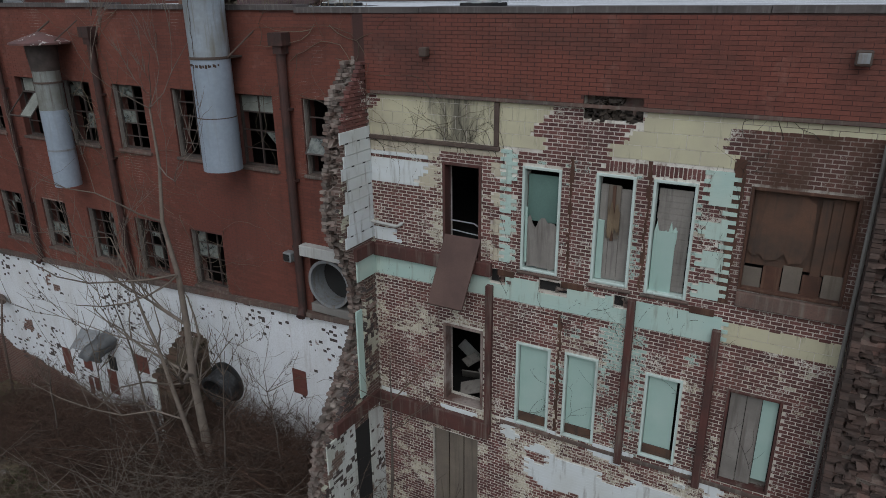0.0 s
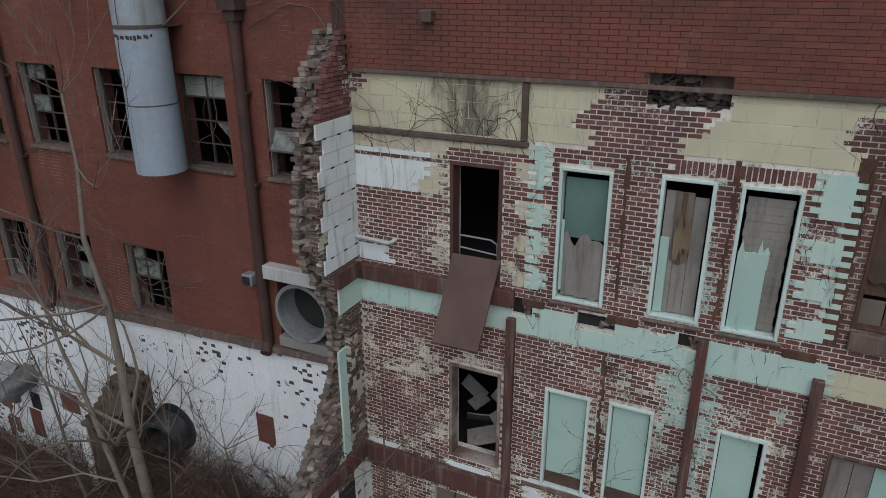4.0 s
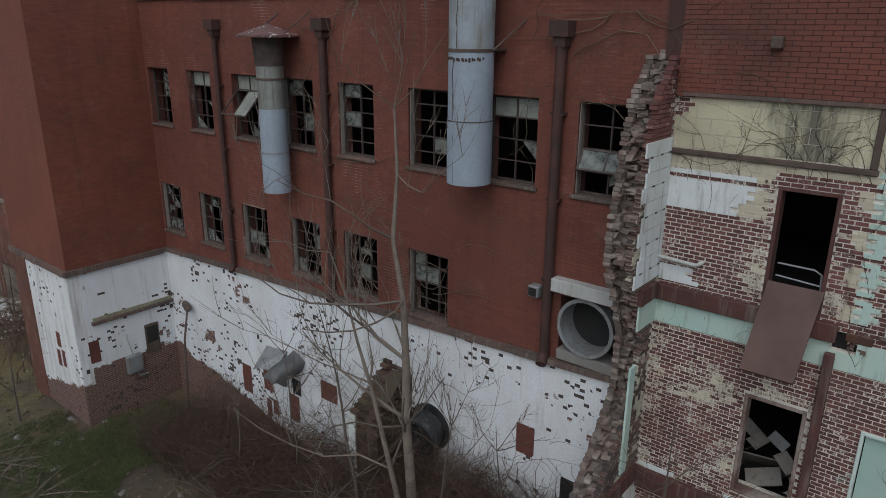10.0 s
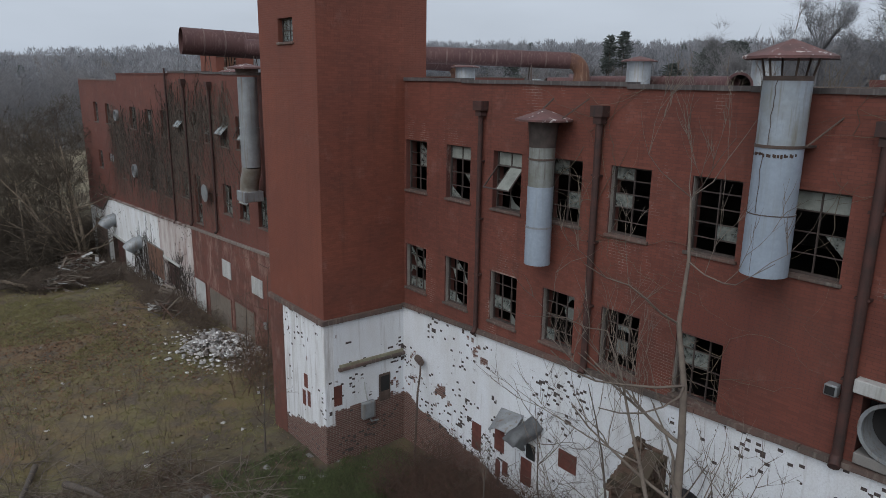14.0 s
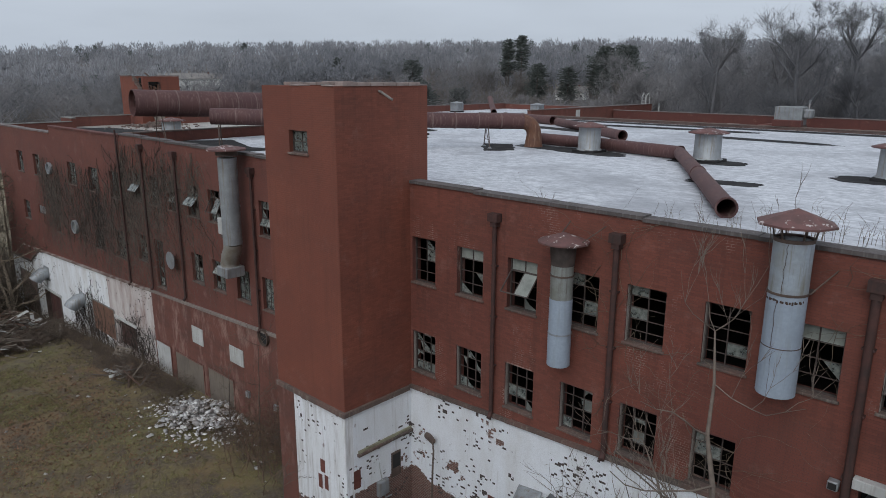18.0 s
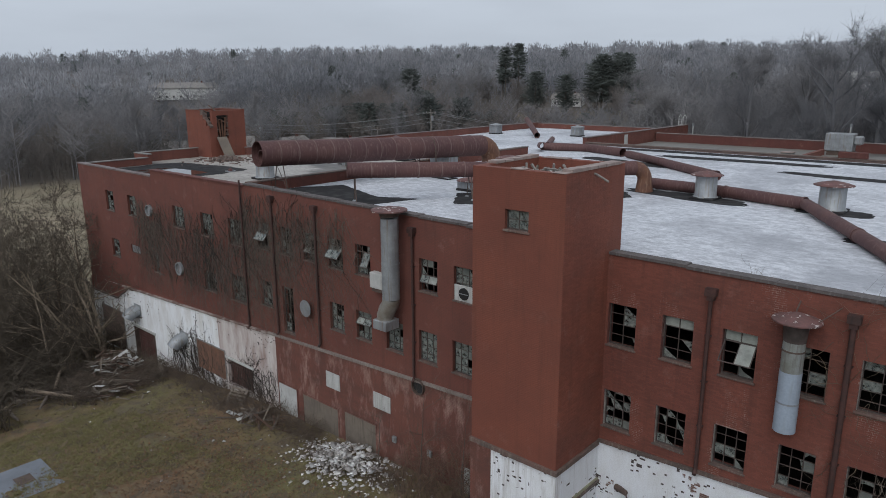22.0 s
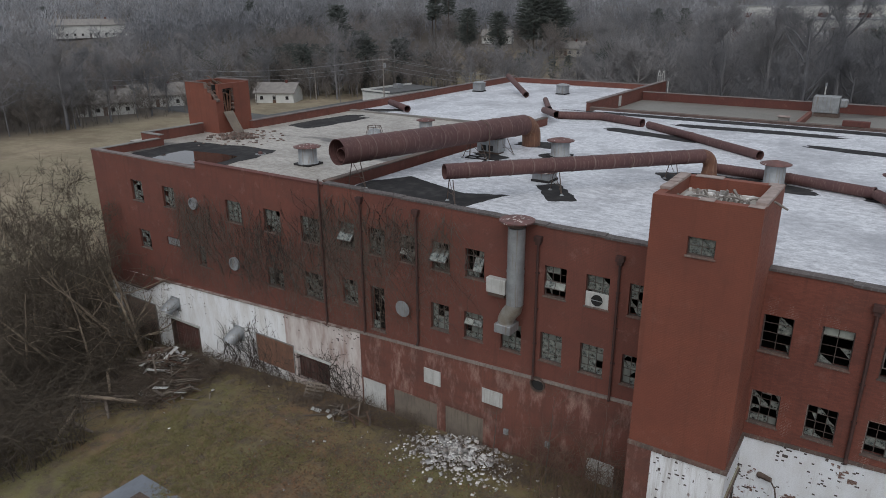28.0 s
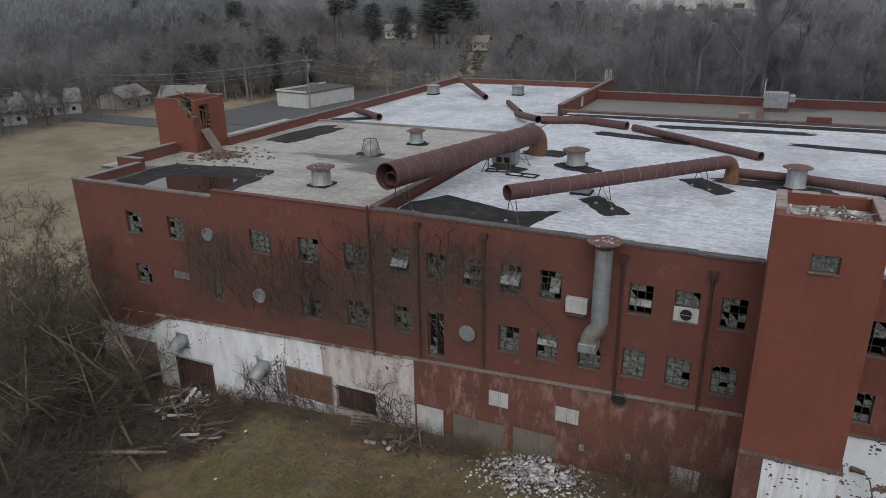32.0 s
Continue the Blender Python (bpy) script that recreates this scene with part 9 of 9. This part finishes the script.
for i, (x, y, sx, sy, rz) in enumerate(((-53.0, 5.6, 0.36, 0.2, 20), (-54.4, 8.2, 0.4, 0.25, 50), (-51.2, 7.4, 0.2, 0.15, 0), (-33.4, 9.6, 0.35, 0.25, 30), (-42.3, 8.9, 0.3, 0.12, 10))):
    tagged(part("white_scrap", bx(-sx, sx, -sy, sy, 0, 0.06, pose(x, y, ground_z(x, y) + 0.06, 8, 5, rz), 0.015), M_WHITEB), "white foam slab dumped in the grass", "scrap", "dumped slabs")

# ---- beyond the works ----
def far_tree(seed, h=15.0, n1=26, n2=5, width=0.34):
    """A far bare tree as pointed limbs and twigs, height h."""
    g = np.random.default_rng(seed)
    P0, P1, R = [(0, 0, -0.5)], [(g.normal(0, 0.4), g.normal(0, 0.4), h * 0.78)], [h * 0.009]
    for k in range(n1):
        f = g.uniform(0.25, 0.78)
        a = g.uniform(0, 6.283)
        l = h * width * (1.15 - 0.75 * f) * g.uniform(0.7, 1.15)
        p = np.array([0, 0, h * f * 0.92])
        e = p + np.array([math.cos(a) * l, math.sin(a) * l, l * g.uniform(0.4, 1.35)])
        P0.append(p); P1.append(e); R.append(h * 0.005)
        for q in range(n2):
            s = g.uniform(0.25, 0.98)
            b = p + (e - p) * s
            m = l * g.uniform(0.25, 0.55)
            v = g.normal(0, 1, 3)
            v[2] = abs(v[2]) * 0.8 + 0.2
            P0.append(b); P1.append(b + v / np.linalg.norm(v) * m); R.append(h * 0.0026)
    return spikes(P0, P1, np.array(R))


def far_crown(seed, h=13.0, n=62):
    """A bare tree so far off that its twigs run together: a rounded crown of stout short sprays."""
    g = np.random.default_rng(900 + seed)
    P0, P1, R = [(0, 0, -0.5)], [(0, 0, h * 0.7)], [h * 0.02]
    for k in range(n):
        f = g.uniform(0.3, 0.86)
        a = g.uniform(0, 6.283)
        r = h * 0.33 * math.sqrt(max(0.05, 1 - ((f - 0.55) / 0.42) ** 2)) * g.uniform(0.1, 1.0)
        p = np.array([math.cos(a) * r, math.sin(a) * r, h * f])
        e = p + np.array([math.cos(a) * g.uniform(0.2, 1.2), math.sin(a) * g.uniform(0.2, 1.2), g.uniform(0.8, 2.6)])
        P0.append(p); P1.append(e); R.append(g.uniform(0.14, 0.34))
    return spikes(P0, P1, np.array(R))


def far_pine(seed, h=16.0, n=330, low=0.3, wide=0.24):
    """A far evergreen: drooping sprays round a trunk."""
    g = np.random.default_rng(seed)
    P0, P1, R = [(0, 0, -0.5)], [(0, 0, h)], [h * 0.02]
    for k in range(n):
        f = g.uniform(low, 1.0)
        a = g.uniform(0, 6.283)
        l = h * wide * math.sqrt(max(0.05, 1 - ((f - 0.62) / 0.42) ** 2)) * g.uniform(0.35, 1.2) * (1 + 0.35 * math.sin(5 * f * 3 + 2 * a + seed))
        p = np.array([0, 0, h * f])
        e = p + np.array([math.cos(a) * l, math.sin(a) * l, l * g.uniform(-0.2, 0.35)])
        m = p + (e - p) * g.uniform(0.25, 0.6)
        P0.append(m); P1.append(e); R.append(h * g.uniform(0.006, 0.012))
        for q in range(3):
            b = m + (e - m) * g.uniform(0.3, 1.0)
            P0.append(b); P1.append(b + np.array([g.normal(0, 0.7), g.normal(0, 0.7), g.uniform(-0.2, 0.7)]) * h * 0.045); R.append(h * g.uniform(0.006, 0.012))
    return spikes(P0, P1, np.array(R))


def open_land(x, y):
    """Where no woods stand: the works, the field, the lots and two meadows."""
    if x > -45 and y < 66:
        return True
    if -82 < x <= -45 and y < 76:
        return True
    if -165 < x <= -62 and y < 125:
        return True
    if -146 < x <= -62 and y < 153:
        return True
    if math.hypot((x + 147) / 1.2, (y - 200) * 1.1) < 31:
        return True
    if min(math.hypot(x + 312, y - 153), math.hypot(x + 292, y - 142), math.hypot(x + 274, y - 132)) < 15:
        return True
    if math.hypot((x + 55) * 0.7, y - 322) < 34:
        return True
    return min(math.hypot(x - hx, y - hy) for hx, hy in ((-176, 111), (-182, 80), (-184, 96), (-332, 165), (-205, 192), (-166, 243))) < 10


def scatter(count, rng, keep, near, far):
    out = []
    while len(out) < count:
        a = radians(rng.uniform(-24, 112))
        d = near + (far - near) * rng.random() ** 1.5
        x, y = -25 - math.sin(a) * d, math.cos(a) * d
        if keep(x, y):
            out.append((x, y, d))
    return out


def plant(name, label, cat, protos, spots, rng, mat, smin=0.7, smax=1.25):
    V, T, off = [], [], 0
    for x, y, d in spots:
        v, t = protos[rng.integers(len(protos))]
        s, a = rng.uniform(smin, smax), rng.uniform(0, 6.283)
        c, q = math.cos(a), math.sin(a)
        m = np.array([[c * s, q * s, 0], [-q * s, c * s, 0], [0, 0, s * rng.uniform(0.9, 1.15)]])
        V.append(v @ m + np.array([x, y, ground_z(x, y)]))
        T.append(t + off)
        off += len(v)
    return tagged(fast_mesh(name, np.concatenate(V), np.concatenate(T), mat), label, cat, kind="stuff")


rng = np.random.default_rng(77)
wooded = lambda x, y: not open_land(x, y)
protos = [far_tree(s_, 15.0, 26, 9) for s_ in range(8)]
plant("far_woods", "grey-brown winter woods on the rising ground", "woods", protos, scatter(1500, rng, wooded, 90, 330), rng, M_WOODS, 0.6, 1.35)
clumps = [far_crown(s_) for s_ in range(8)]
plant("ridge_woods", "dense grey-brown winter woods along the ridge", "woods", clumps, scatter(5200, rng, wooded, 290, 700), rng, M_RIDGEHAZE, 0.55, 1.2)
dense = [far_tree(s_ + 50, 8.0, 20, 7, 0.5) for s_ in range(5)]
plant("woods_undergrowth", "dense brown undergrowth at the edge of the woods", "woods", dense, scatter(1900, rng, wooded, 80, 340), rng, M_UNDER, 0.6, 1.2)
M_NEARW = plain("brown_bare_wood", (0.2, 0.172, 0.16), (0.14, 0.125, 0.118), 0.03, 0.95, island=0.2, bump=0.0)
near_spots = []
while len(near_spots) < 230:
    x, y = rng.uniform(-215, -122), rng.uniform(128, 222)
    if math.hypot((x + 147) / 1.2, (y - 200) * 1.1) > 22 and y > 128 + 0.35 * abs(x + 165) and min(math.hypot(x - hx, y - hy) for hx, hy in ((-163, 119), (-132, 133), (-205, 192))) > 13:
        near_spots.append((x, y, 0))
for k in range(60):
    near_spots.append((rng.uniform(-214, -190), rng.uniform(48, 112), 0))
plant("near_woods", "dense brown bare trees behind the houses", "woods", [far_tree(s_ + 80, 14.0, 30, 12, 0.36) for s_ in range(6)], near_spots, rng, M_NEARW, 0.65, 1.1)
hedge = []
while len(hedge) < 330:
    x, y = rng.uniform(-194, -160), rng.uniform(40, 132)
    if min(math.hypot(x - hx, y - hy) for hx, hy in ((-176, 111), (-163, 119), (-182, 80), (-184, 96))) > 8 and not (70 < y < 106 and rng.random() < 0.75) and not (90 < y < 102) and x < -161 - 0.12 * max(0, 90 - y) + 6 * noise.noise(Vector((y * 0.1, 0, 3))):
        hedge.append((x, y, 0))
plant("field_edge_thicket", "brown bare thicket along the far edge of the field", "woods", dense + protos[:3], hedge, rng, M_UNDER, 0.45, 0.85)
pines = [far_pine(s) for s in range(4)]
plant("far_evergreens", "dark evergreens among the bare woods", "woods", pines, [p for p in scatter(620, rng, wooded, 200, 620) if noise.noise(Vector((p[0] * 0.012, p[1] * 0.012, 4))) > 0.16], rng, M_PINE, 0.5, 0.8)

big_protos = []
for s in range(5):
    g = np.random.default_rng(300 + s)
    lines = [([(0, 0, -0.4), (0.1, 0, 4), (0.0, 0.2, 9), (0.2, 0.1, 13)], [0.3, 0.24, 0.16, 0.07])]
    for k in range(15):
        f = g.uniform(3.0, 12.5)
        a = g.uniform(0, 6.283)
        grow(g, (0.1, 0.1, f), (math.cos(a), math.sin(a), g.uniform(0.7, 1.6)), 5.6 - 0.22 * f, 0.1, 3, 0.45, (3, 4), 0.15, 0.1, lines)
    stem = fast_mesh("trunk", *lines_mesh(lines[:1], 8), M_WOODS)
    v, t = lines_mesh(lines[1:], 3)
    ends = np.array([p[0][k] for p in lines[1:] for k in (-1, -1, -2, -2)])
    way = g.normal(0, 1, ends.shape)
    way[:, 2] = np.abs(way[:, 2]) * 0.8 + 0.25
    way /= np.linalg.norm(way, axis=1, keepdims=True)
    v2, t2 = spikes(ends, ends + way * g.uniform(0.4, 1.5, (len(ends), 1)), np.full(len(ends), 0.012))
    v, t = np.concatenate([v, v2]), np.concatenate([t, t2 + len(v)])
    me = fast_mesh("crown", v, t, M_WOODS)
    big_protos.append((stem.data, me.data))
    bpy.data.objects.remove(me)
    bpy.data.objects.remove(stem)
spots = [(-38, 72), (-33, 78), (-29, 70), (-25, 76), (-20, 71), (-16, 79), (-12, 74), (-7, 72), (-3, 80), (2, 73), (7, 78), (12, 72), (-36, 88), (-27, 92), (-18, 90), (-9, 93), (0, 90), (9, 92), (-52, 84), (-58, 90), (-66, 96), (-48, 96), (16, 84), (-41, 80), (-35, 84), (-31, 88), (-27, 82), (-38, 100), (-33, 104), (-29, 98), (-23, 86), (-24, 100), (-44, 90), (-47, 104), (-42, 112), (-56, 102), (-61, 112), (-19, 98), (-79, 158), (-93, 161), (-106, 141), (-119, 147), (-152, 130), (-163, 134), (-171, 123), (-178, 119), (-191, 110), (-171, 90), (-168, 73), (-173, 101), (-169, 84), (-176, 66), (-166, 62), (-180, 75), (-156, 143), (-149, 163)]
for i, (x, y) in enumerate(spots):
    s = 0.8 + 0.5 * random.Random(i).random()
    if x < -60:
        s *= 0.85
    elif y > 81:
        s *= 1.15
    t = thing("bare_tree", "tall bare grey-brown tree behind the works" if x > -60 else "bare tree at the edge of the field", "tree", "background trees", at=(x, y, ground_z(x, y)))
    t.rotation_euler, t.scale = (0, 0, i * 1.7), (s, s, s * 1.05)
    for nm, data_ in zip(("trunk", "crown"), big_protos[i % 5]):
        o = new(nm, data_)
        o.parent = t
for i, (x, y, h, low) in enumerate(((-91, 174, 15, 0.2), (-88, 175, 14, 0.2), (-179, 217, 25, 0.5), (-175, 220, 26, 0.5), (-184, 222, 21, 0.5), (-138, 220, 23, 0.3), (-131, 223, 22, 0.3), (-134, 227, 23, 0.25), (-142, 224, 20, 0.3), (-161, 139, 14, 0.1), (-154, 145, 16, 0.1), (-168, 134, 14, 0.1), (-161, 151, 17, 0.12), (-150, 156, 15, 0.1), (-205, 190, 18, 0.2), (-160, 210, 17, 0.15), (-150, 215, 16, 0.15), (-30, 190, 18, 0.2), (10, 160, 15, 0.2))):
    t = thing("pine_tree", "tall dark pine standing out from the woods", "tree", "dark pines", at=(x, y, ground_z(x, y)))
    tr = part("trunk", sw([(0, 0, -0.3), (0, 0, h * 0.6), (0, 0, h)], [0.3, 0.2, 0.05], 8), M_BARK, t)
    fast_mesh("crown", *far_pine(500 + i, h, 260 if low > 0.45 else 800, low, 0.12 if low > 0.45 else 0.24), M_PINE, t)

M_SHINGLE = plain("grey_shingles", (0.27, 0.25, 0.23), (0.2, 0.185, 0.17), 1.0, 0.9)
M_SIDING = plain("pale_siding", (0.6, 0.6, 0.57), (0.5, 0.5, 0.48), 0.8, 0.7)
M_SIDINGT = plain("tan_siding", (0.4, 0.37, 0.31), (0.33, 0.3, 0.26), 0.8, 0.7)


def house(x, y, w, d, h, roof, rz, wallm, label):
    t = thing("house", label, "house", "small houses", at=(x, y, ground_z(x, y) - 0.2))
    t.rotation_euler = (0, 0, radians(rz))
    part("wall", bx(-w / 2, w / 2, -d / 2, d / 2, 0, h), wallm, t)
    bm = bmesh.new()
    e = 0.5
    for s in (-1, 1):
        vs = [bm.verts.new(p) for p in ((-w / 2 - e, s * (d / 2 + e), h - 0.15), (w / 2 + e, s * (d / 2 + e), h - 0.15), (w / 2 + e, 0, h + roof), (-w / 2 - e, 0, h + roof), (-w / 2 - e, s * (d / 2 + e), h), (w / 2 + e, s * (d / 2 + e), h), (w / 2 + e, 0, h + roof + 0.16), (-w / 2 - e, 0, h + roof + 0.16))]
        for q in ((0, 1, 2, 3), (4, 5, 6, 7), (0, 1, 5, 4), (1, 2, 6, 5), (2, 3, 7, 6), (3, 0, 4, 7)):
            bm.faces.new([vs[i] for i in q])
    part("roof", bm, M_SHINGLE, t)
    for s in (-1, 1):
        v = [(s * w / 2, -d / 2, h), (s * w / 2, d / 2, h), (s * w / 2, 0, h + roof), (s * (w / 2 - 0.15), -d / 2, h), (s * (w / 2 - 0.15), d / 2, h), (s * (w / 2 - 0.15), 0, h + roof)]
        mesh_ob("gable", v, [(0, 1, 2), (5, 4, 3), (0, 1, 4, 3), (1, 2, 5, 4), (2, 0, 3, 5)], wallm, t)
    n = max(2, int(w / 3))
    for i in range(n):
        cx = -w / 2 + w * (i + 0.5) / n
        wi = part("window", bx(cx - 0.5, cx + 0.5, -d / 2 - 0.06, -d / 2 - 0.001, 1.0, 2.1), M_WHITEB, t)
        part("pane", bx(cx - 0.4, cx + 0.4, -d / 2 - 0.075, -d / 2 - 0.061, 1.1, 2.0), M_DARK, wi)
    part("door", bx(-0.45, 0.45, -d / 2 - 0.05, -d / 2 - 0.002, 0.2, 2.2), M_BROWNB, t)
    part("chimney", bx(w * 0.2, w * 0.2 + 0.6, -0.3, 0.3, h + roof * 0.5, h + roof + 0.8), M_REDD, t)
    return t


house(-176, 111, 10, 8, 2.9, 2.4, 100, M_SIDINGT, "tan bungalow with grey roof by the field")
house(-163, 119, 10.5, 8, 2.9, 2.2, 28, M_SIDING, "white bungalow with grey shingle roof")
house(-182, 80, 13, 8, 3.2, 2.6, 62, M_SIDING, "white house half hidden by bare trees")
house(-184, 96, 13, 8, 3.2, 2.6, 55, M_SIDING, "white house with grey roof behind the thicket")
house(-217, 80, 13, 8, 3.0, 2.2, 50, M_SIDING, "pale house among the trees")
house(-213, 190, 11, 8, 3.2, 2.4, 40, M_SIDING, "white house row among the trees")
house(-202, 196, 10, 8, 3.2, 2.2, 35, M_SIDINGT, "tan house among the trees")
house(-192, 203, 10, 8, 3.0, 2.2, 30, M_SIDING, "white house beside the tan one")
house(-166, 243, 12, 9, 3.0, 2.2, 20, M_SIDING, "white house beyond the meadow")
house(-129, 231, 12, 9, 3.0, 2.2, 10, M_SIDINGT, "pale house beyond the trees")
house(-332, 165, 34, 12, 5.5, 2.4, 62, M_SIDING, "long white building on the hill")
wh = thing("warehouse", "low white flat-roofed workshop by the road", "building", at=(-132, 133, ground_z(-132, 133)))
wh.rotation_euler = (0, 0, radians(-8))
part("wall", bx(-5, 5, -9, 9, -0.3, 3.6), M_SIDING, wh)
part("roof", bx(-5.2, 5.2, -9.2, 9.2, 3.6, 3.8), M_ASPH, wh)
part("parapet", bx(-5.2, 5.2, -9.2, -8.9, 3.8, 4.2), M_SIDING, wh)
part("parapet", bx(-5.2, -4.9, -8.9, 9.2, 3.8, 4.2), M_SIDING, wh)
part("roof_unit", bx(-3, -1, 0, 2, 3.8, 4.8), M_GALV, wh)
part("door", bx(-5.06, -5.001, -2, 1, -0.2, 2.8), M_GALV, wh)
for x, y, w, d, lab in ((-62, 316, 60, 24, "long pale industrial shed beyond the trees"), (-36, 286, 44, 20, "wide industrial shed with dark red doors"), (-76, 366, 80, 30, "far pale shed beyond the woods")):
    s = thing("industrial_shed", lab, "building", "far sheds", at=(x, y, ground_z(x, y)))
    part("wall", bx(-w / 2, w / 2, -d / 2, d / 2, 0, 7.0), M_SIDING, s)
    part("roof", bx(-w / 2 - 0.5, w / 2 + 0.5, -d / 2 - 0.5, d / 2 + 0.5, 7.0, 7.5), M_GALV, s)
    for i in range(5):
        part("dock_door", bx(-w / 2 + w * (i + 0.3) / 5, -w / 2 + w * (i + 0.6) / 5, -d / 2 - 0.08, -d / 2 - 0.001, 0, 4), M_REDD, s)


def drape(name, x0, x1, y0, y1, n, mat, label, cat, lift=0.06):
    V = [(x, y, ground_z(x, y) + lift) for y in np.linspace(y0, y1, n) for x in np.linspace(x0, x1, n)]
    F = [(j * n + i, j * n + i + 1, (j + 1) * n + i + 1, (j + 1) * n + i) for j in range(n - 1) for i in range(n - 1)]
    return tagged(mesh_ob(name, V, F, mat), label, cat, kind="structure")


drape("parking_lot", -146, -96, 99.5, 152, 14, M_ASPH, "worn grey asphalt lot by the workshop", "pavement", 0.08)
drape("road", -280, -60, 91, 99, 30, M_ASPH, "grey road past the field", "road", 0.1)


def utility_pole(x, y, h, label, trans=False):
    p = thing("utility_pole", label, "utility pole", "utility poles", at=(x, y, ground_z(x, y)))
    part("pole", sw([(0, 0, -0.3), (0, 0, h)], [0.16, 0.1], 8), M_BOARD, p)
    part("crossarm", bx(-1.1, 1.1, -0.06, 0.06, h - 0.8, h - 0.66, Matrix.Rotation(radians(60), 4, "Z")), M_BOARD, p)
    for s in (-0.9, 0, 0.9):
        part("insulator", sw([(s * 0.5, s * 0.866, h - 0.66), (s * 0.5, s * 0.866, h - 0.45)], 0.06, 6), M_GALV, p)
    if trans:
        part("transformer", sw([(0.35, 0, h - 2.2), (0.35, 0, h - 1.3)], 0.25, 12), M_GALV, p)
    return (x, y, ground_z(x, y) + h - 0.5)


tops = [utility_pole(x, y, h, lab, tr) for x, y, h, lab, tr in ((-216, 34, 10, "wooden utility pole by the far field", False), (-172, 71, 10, "wooden utility pole at the edge of the field", False), (-172, 98, 10, "wooden utility pole with transformer", True), (-106, 94, 15, "wooden utility pole by the workshop", True), (-80, 136, 9, "thin wooden utility pole at the meadow", False), (-30, 150, 10, "wooden utility pole among the trees", False))]
tops.append(utility_pole(-156, 126, 8, "wooden utility pole by the houses"))
for a, b in zip(tops[:5], tops[1:6]):
    for k, (o, dz) in enumerate(((-0.8, 0), (0.8, 0), (0.0, -1.2), (0.0, -2.0))):
        pts = []
        for f in np.linspace(0, 1, 10):
            pts.append((a[0] + (b[0] - a[0]) * f + o * 0.5, a[1] + (b[1] - a[1]) * f + o * 0.866, a[2] + (b[2] - a[2]) * f + dz - 1.2 * 4 * f * (1 - f)))
        tagged(part("power_line", sw(pts, 0.035, 4), M_GALV), "sagging power line between poles", "cable", "power lines")
for x, y, h in ((-26.5, 66, 3.0), (-44, 72, 3.0)):
    p = thing("thin_mast", "thin pale mast behind the rear roof", "mast", at=(x, y, ground_z(x, y)))
    part("mast", sw([(0, 0, 0), (0, 0, h + 9)], 0.07, 6), M_WHITEB, p)
    part("cap", sw([(0, 0, h + 9), (0, 0, h + 9.3)], 0.12, 6), M_GALV, p)

# the plan is laid out; bring it to metres
for ob in list(scene.collection.all_objects):
    if ob.parent is None and ob.type in ("MESH", "EMPTY"):
        ob.matrix_basis = Matrix.Scale(S, 4) @ ob.matrix_basis
